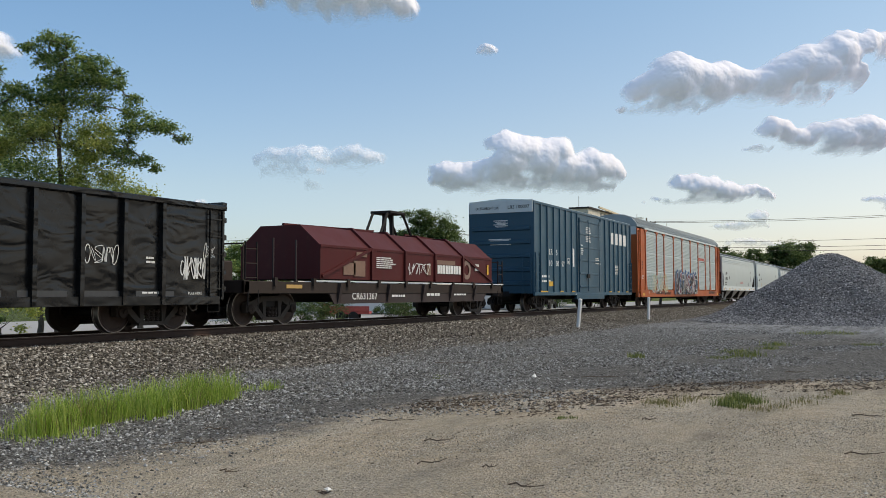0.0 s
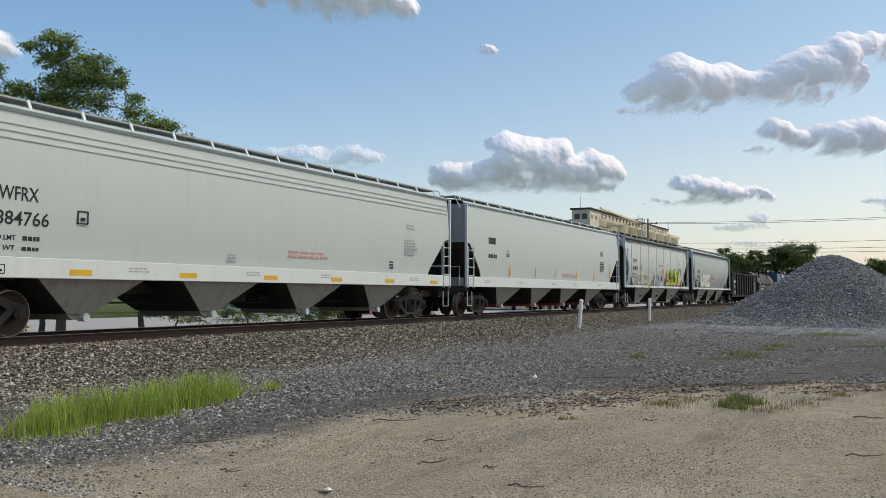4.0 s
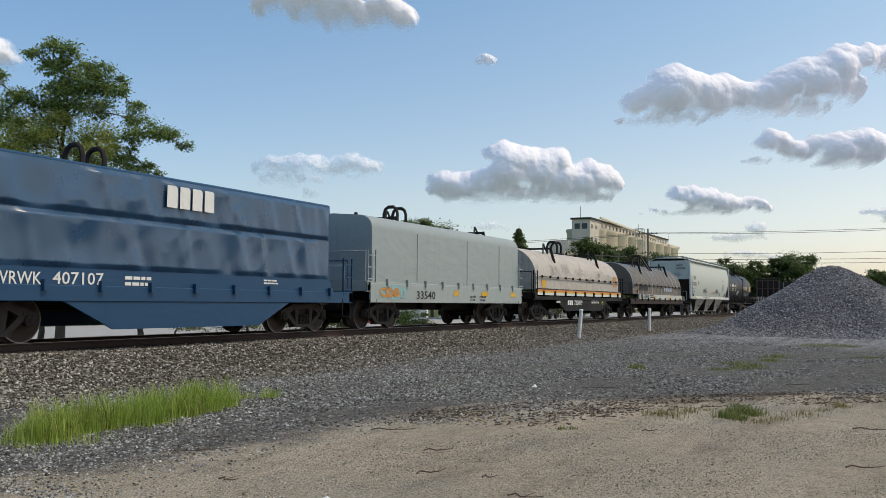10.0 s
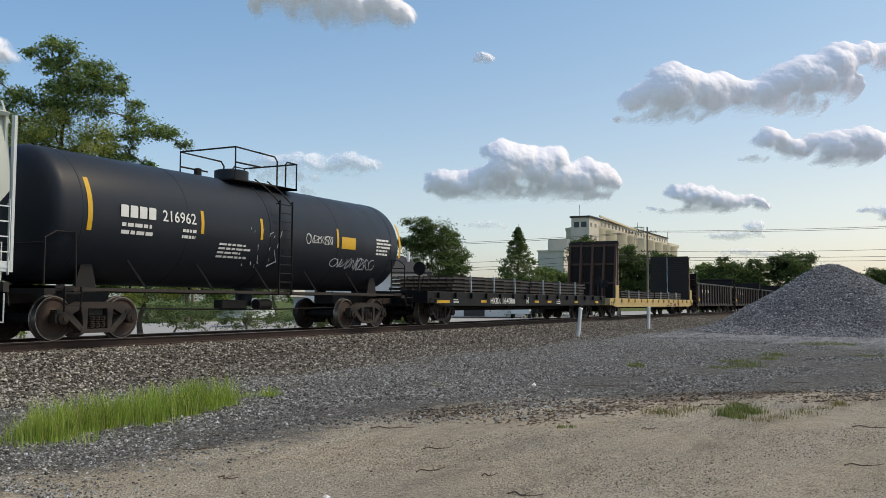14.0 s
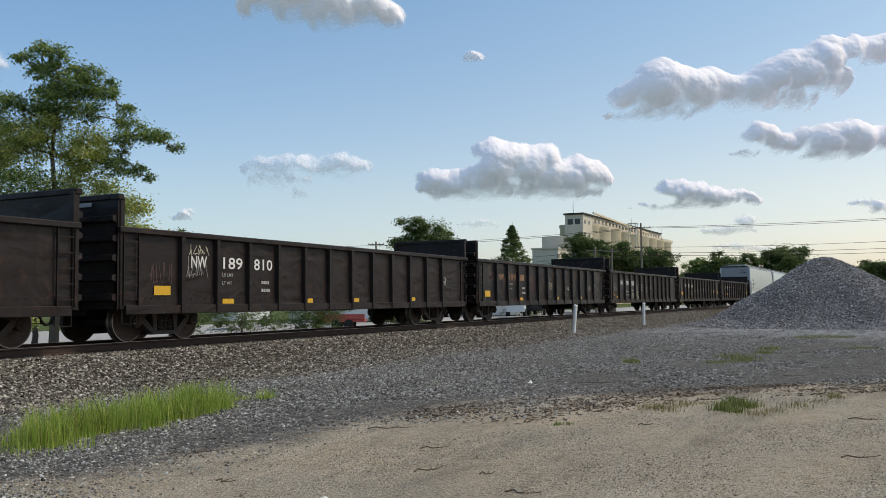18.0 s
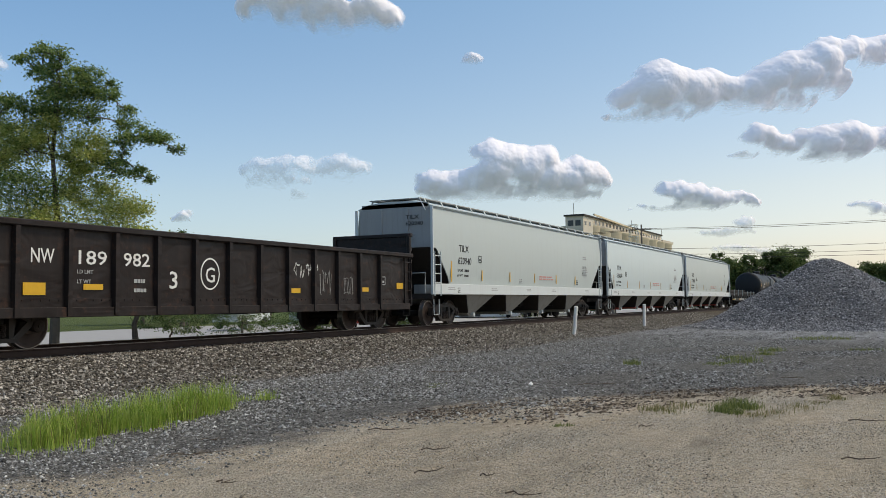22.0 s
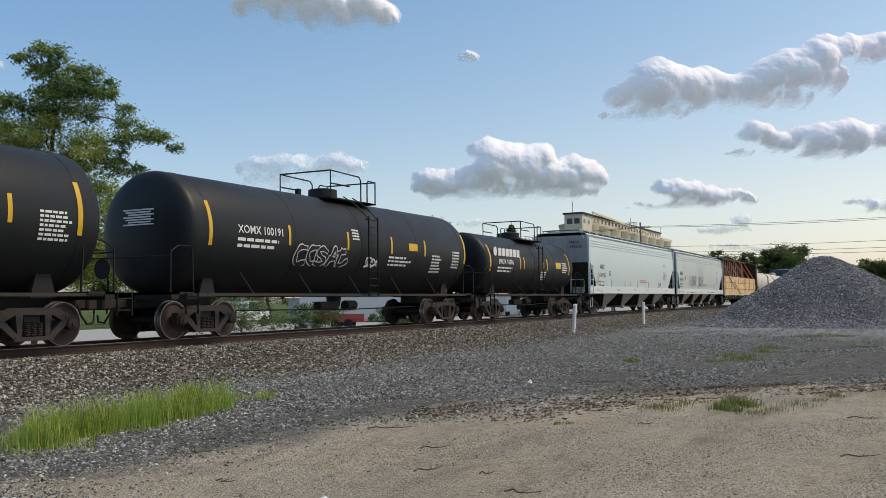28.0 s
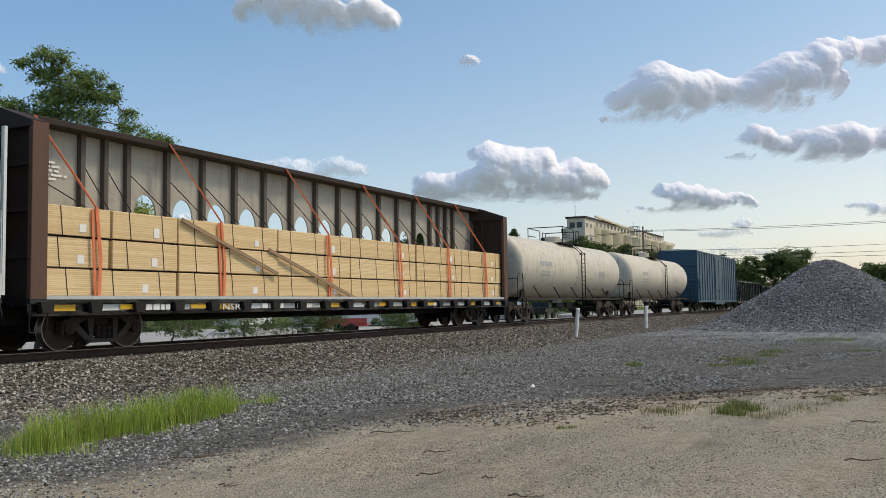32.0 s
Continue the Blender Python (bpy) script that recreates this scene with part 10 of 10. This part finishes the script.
Mesh().add([(-0.70, yg - 0.006, 0.9), (-0.615, yg - 0.006, 0.78), (-0.53, yg - 0.006, 0.9), (-0.615, yg - 0.006, 0.83)], [(0, 1, 3), (1, 2, 3)]).obj("chalk_arrow", SPRAY["white"], c, smooth=False)

# tanks
def stripes(key, xs, tall=()):
    c, L, r, cz = TA[key]
    for x in xs:
        tank_patch(c, x, x + 0.10, cz - 0.2, cz + 0.35, YELLOW, r, cz)
    for x in tall:
        tank_patch(c, x, x + 0.12, cz - 0.35, cz + 0.75, YELLOW, r, cz)
    return c, L, r, cz


c, L, r, cz = stripes("ta", (-2.7, -0.5, 3.0), (-6.0, 6.6))
block_word(c, -5.15, -4.1, 2.62, 2.88, 4, PRINTWHITE, -r - 0.015)
tank_text(c, "216962", -3.95, 2.62, 0.36, r, cz, PRINTWHITE)
tank_bars(c, lines(-5.1, 2.42, 1.2, 2, 0.08, 0.08, RG) + lines(-3.3, 2.42, 0.6, 2, 0.07, 0.07, RG) + lines(-2.0, 2.2, 1.2, 4, 0.05, 0.05, RG) + lines(5.2, 2.75, 0.9, 5, 0.06, 0.05, RG), r, cz, PRINTWHITE)
tank_patch(c, 3.25, 4.0, 2.4, 2.75, YELLOW, r, cz, "warning_panel")
f = tank_y(r, cz, 0.014)
scribble(c, -0.9, 1.7, 1.3, 1.0, SPRAY["mist"], 51, f, 0.02, 4, sharp=True), scribble(c, 2.9, 1.8, 2.3, 0.36, SPRAY["mist"], 52, f, 0.016, 9), scribble(c, 1.5, 2.45, 1.2, 0.28, SPRAY["white"], 53, f, 0.016, 7)
c, L, r, cz = stripes("A", (-3.95, -2.0, -0.25, 2.2, 5.4), (7.0, -7.2))
tank_text(c, "69", -4.6, 2.6, 0.32, r, cz, PRINTWHITE)
tank_bars(c, lines(-5.4, 2.4, 1.2, 2, 0.08, 0.08, RG) + lines(3.0, 2.25, 0.8, 6, 0.05, 0.045, RG) + lines(4.3, 2.3, 0.7, 4, 0.05, 0.05, RG) + lines(6.1, 2.65, 0.8, 7, 0.05, 0.04, RG), r, cz, PRINTWHITE)
tank_patch(c, 3.05, 3.75, 2.35, 2.65, SPRAY["orange"], r, cz, "picture_sticker")
c, L, r, cz = stripes("B", (-3.8, -0.9, 1.7, 4.0), (-6.95, 7.2))
tank_text(c, "XOMX 100191", -5.9, 2.62, 0.30, r, cz, PRINTWHITE)
tank_bars(c, lines(-5.9, 2.42, 1.7, 2, 0.08, 0.08, RG) + lines(1.6, 2.25, 1.6, 3, 0.06, 0.06, RG) + lines(4.6, 2.4, 0.8, 6, 0.06, 0.05, RG) + lines(6.2, 2.6, 0.7, 6, 0.06, 0.05, RG) + lines(-0.6, 3.0, 0.4, 4, 0.05, 0.04, RG), r, cz, PRINTWHITE)
f = tank_y(r, cz, 0.016)
piece(c, -3.55, 1.9, 2.55, 0.5, None, SPRAY["white"], (TANKBLACK,), 54, 5, 0.2, 0.075, f, (4, 0, 2, 3, 5)), scribble(c, 0.3, 1.9, 0.6, 0.35, SPRAY["white"], 56, f, 0.04, 2)
tank_patch(c, 2.9, 3.5, 2.55, 2.8, YELLOW, r, cz, "warning_panel")
end_bars(c, -L / 2 + 0.52, 0.5, -0.5, 3.1, 7, PRINTWHITE)
c, L, r, cz = stripes("C", (-1.9, -1.45, 1.0, 1.5), (-5.2, 4.7))
block_word(c, -4.3, -1.85, 2.72, 3.05, 6, PRINTWHITE, -r + 0.02)
Mesh().lathe([(-0.004, 0.2), (0.004, 0.2), (0.004, 0.02), (-0.004, 0.02)], "y", 8, (-4.65, -r - 0.0, 2.9), False).obj("sign_block", PRINTWHITE, c)
tank_text(c, "PROX 16906", -4.3, 2.38, 0.30, r, cz, PRINTWHITE)
tank_bars(c, lines(-4.4, 2.18, 1.9, 2, 0.07, 0.07, RG) + lines(0.8, 2.1, 0.7, 4, 0.06, 0.05, RG) + lines(3.7, 2.6, 0.8, 5, 0.06, 0.05, RG), r, cz, PRINTWHITE)
tank_patch(c, 2.75, 3.5, 2.35, 2.65, YELLOW, r, cz, "warning_panel")
for key in ("w1", "w2"):
    c, L, r, cz = TA[key]
    tank_bars(c, lines(-5.6, 2.6, 1.8, 1, 0.22, 0.1, RG) + lines(-5.4, 2.3, 1.4, 2, 0.08, 0.08, RG) + lines(3.5, 2.5, 1.2, 3, 0.07, 0.06, RG), r, cz, PRINTGREY)

# flat cars and their loads
for key, num in (("hk", "164088"), ("h2", "164134")):
    c, L = FL[key]
    mark(c, "HKRX", -5.0, -4.0, 0.78, 1.03, PRINTWHITE, -HW + 0.006), mark(c, num, -3.8, -2.5, 0.78, 1.03, PRINTWHITE, -HW + 0.006)
    patch(c, -9.6, -8.6, 0.8, 0.9, YELLOW, -HW + 0.006)
    for x in (-5.9, -0.2, 1.4, 5.2, 8.6):
        patch(c, x, x + 0.5, 0.82, 0.92, YELLOW, -HW + 0.006)
    fine_print(c, -8.3, 0.9, 0.5, 2, 0.05, PRINTWHITE, -HW + 0.006), fine_print(c, 2.6, 0.95, 0.6, 3, 0.05, PRINTWHITE, -HW + 0.006), frame_plate(c, -1.2, 0.8, 0.25, PRINTWHITE, -HW + 0.006)
    st = thing("steel_bundle", "stacked dark steel sections strapped on a flat car", "steel load", "loads of the train")
    rail_stack(st, -9.6 if key == "h2" else -7.9, -0.5, 1.22, 4, 9, RAILSTOCK, "", 3)
    rail_stack(st, -0.2, 7.4, 1.22, 4 if key == "hk" else 3, 9, RAILSTOCK, "", 4)
    st.matrix_basis = c.matrix_basis
    CARS.append((st, [u for o, u in CARS if o == c][0]))
c, L = FL["tt"]
mark(c, "F68AH", 2.4, 3.1, 0.62, 0.74, PRINTBLACK, -HW + 0.006), mark(c, "IL 62-0", 3.5, 4.0, 0.76, 0.85, PRINTBLACK, -HW + 0.006), mark(c, "L 66-0", 3.5, 4.0, 0.63, 0.72, PRINTBLACK, -HW + 0.006)
block_word(c, 4.55, 5.25, 0.62, 0.82, 3, SPRAY["maroon"], -HW + 0.006)
patch(c, 5.8, 6.3, 0.64, 0.88, SPRAY["black"], -HW + 0.006, "data_panel")
for x in (0.0, 3.3, 6.6, 9.6, -3.5, -7):
    patch(c, x, x + 0.5, 0.9, 1.03, YELLOW, -HW + 0.006)
rp = random.Random(77)
for s, e in ((-1, -9.15), (1, 10.2)):
    bk = Mesh().box(e - 0.06, e + 0.06, -HW + 0.1, HW - 0.1, 1.1, 4.3).obj("bulkhead", BROWNSTEEL, c, smooth=False)
    for yy in (-1.4, -0.7, 0.0, 0.7, 1.4):
        Mesh().extrude([(e, 1.1), (e + s * 0.62, 1.1), (e + s * 0.14, 4.3), (e, 4.3)][::s], yy - 0.06, yy + 0.06, "y").obj("bulkhead_post", RUSTPOST, bk, smooth=False)
    for z in (2.0, 3.1, 4.2):
        Mesh().box(min(e, e + s * 0.13), max(e, e + s * 0.13), -HW + 0.12, HW - 0.12, z - 0.06, z + 0.06).obj("bulkhead_rib", RUSTPOST, bk, smooth=False)
    Mesh().box(e - 0.1, e + 0.2, -HW + 0.08, HW - 0.08, 4.28, 4.38, 0.01).obj("bulkhead_cap", BROWNSTEEL, bk, smooth=False)
    Mesh().box(min(e, e + s * 0.62), max(e, e + s * 0.62), -HW + 0.04, -HW + 0.1, 1.1, 1.85).obj("post_foot", YELLOWFLAT, bk, smooth=False)
    # the inner face is lined with old planks
    pl = shared("lining", lambda: Mesh().box(-0.045, 0.045, -1.46, 1.46, 0.0, 0.148, 0.008).data("plank", PLANK, False))
    for i in range(22):
        link("plank", pl, bk, at=pose(e - s * (0.115 + rp.uniform(0, 0.02)), rp.uniform(-0.03, 0.03), 1.115 + i * 0.1525, rp.uniform(-0.5, 0.5) if i > 19 else 0, 0, 0))
    Mesh().box(e - s * 0.19 - 0.012, e - s * 0.19 + 0.012, 0.14, 0.19, 1.12, 4.42).obj("strap", GALV, bk, "pale vertical strap", smooth=False)
st = thing("steel_bundle", "stacked dark steel sections strapped on a flat car", "steel load", "loads of the train")
rail_stack(st, -8.2, -0.4, 1.12, 3, 9, RAILSTOCK, "", 5), rail_stack(st, -0.2, 7.6, 1.12, 3, 9, RAILSTOCK, "", 6)
st.matrix_basis = c.matrix_basis
CARS.append((st, [u for o, u in CARS if o == c][0]))

# lumber car
c, L = LU
mark(c, "NSRC", -6.1, -5.2, 0.8, 0.95, PRINTWHITE, -HW + 0.03)
for x in (-9.3, -7.2, -1.9, 1.2, 4.4, 7.6, 10.2):
    patch(c, x, x + 0.8 if x < -9 else x + 0.5, 0.84, 0.95, YELLOW, -HW + 0.03)
for x0, x1 in ((-8.6, -7.6), (-4.6, -3.4), (-3.1, -2.2), (4.9, 5.7)):
    fine_print(c, x0, 0.82, x1 - x0, 1, 0.13, PRINTWHITE, -HW + 0.03)
patch(c, -L / 2 + 0.2, -L / 2 + 0.3, 1.2, 1.9, YELLOW, -HW - 0.01)
fine_print(c, -L / 2 + 0.8, 4.0, 1.3, 5, 0.05, PRINTWHITE, -0.04)


# ---------------------------------------------------------------- what moves
def gone(t):
    """How far the train has run at t seconds."""
    i = min(len(KNOTS) - 2, max(0, int(np.searchsorted(KNOTS, t, "right")) - 1))

    def slope(j):
        a, b = max(0, j - 1), min(len(KNOTS) - 1, j + 1)
        return (GONE[b] - GONE[a]) / (KNOTS[b] - KNOTS[a])
    d = KNOTS[i + 1] - KNOTS[i]
    u = (t - KNOTS[i]) / d
    return ((2 * u ** 3 - 3 * u * u + 1) * GONE[i] + (u ** 3 - 2 * u * u + u) * d * slope(i)
            + (3 * u * u - 2 * u ** 3) * GONE[i + 1] + (u ** 3 - u * u) * d * slope(i + 1))


def motions():
    mid = {}
    for car, u in CARS:
        mid[car] = u
        walk(car, [(t * 0.5, pose(u + START - gone(t * 0.5), DC, ZR)) for t in range(65)])
    # wheels turn while their car is in or near the view
    run = [gone(k / FPS) for k in range(32 * FPS + 1)]
    for ws, x, car in WHEELS:
        at = mid[car] + START + x
        rows, last = [], None
        for k, g in enumerate(run):
            if -2.0 < at - g < 45.0:
                last = k
                rows.append((k / FPS, pose(x, 0, WR, 0, -math.degrees(g / WR) % 360.0, 0)))
        if not rows:
            rows = [(0.0, pose(x, 0, WR)), (32.0, pose(x, 0, WR))]
        else:
            if rows[0][0] > 0:
                rows.insert(0, (0.0, rows[0][1]))
            if rows[-1][0] < 32:
                rows.append((32.0, rows[-1][1]))
        walk(ws, rows)
    for ob in CLOUDS:
        m = ob.matrix_world.copy()
        walk(ob, [(t, Matrix.Translation(RIGHT * (20 - t) * 1.1) @ m) for t in (0.0, 16.0, 32.0)])


motions()
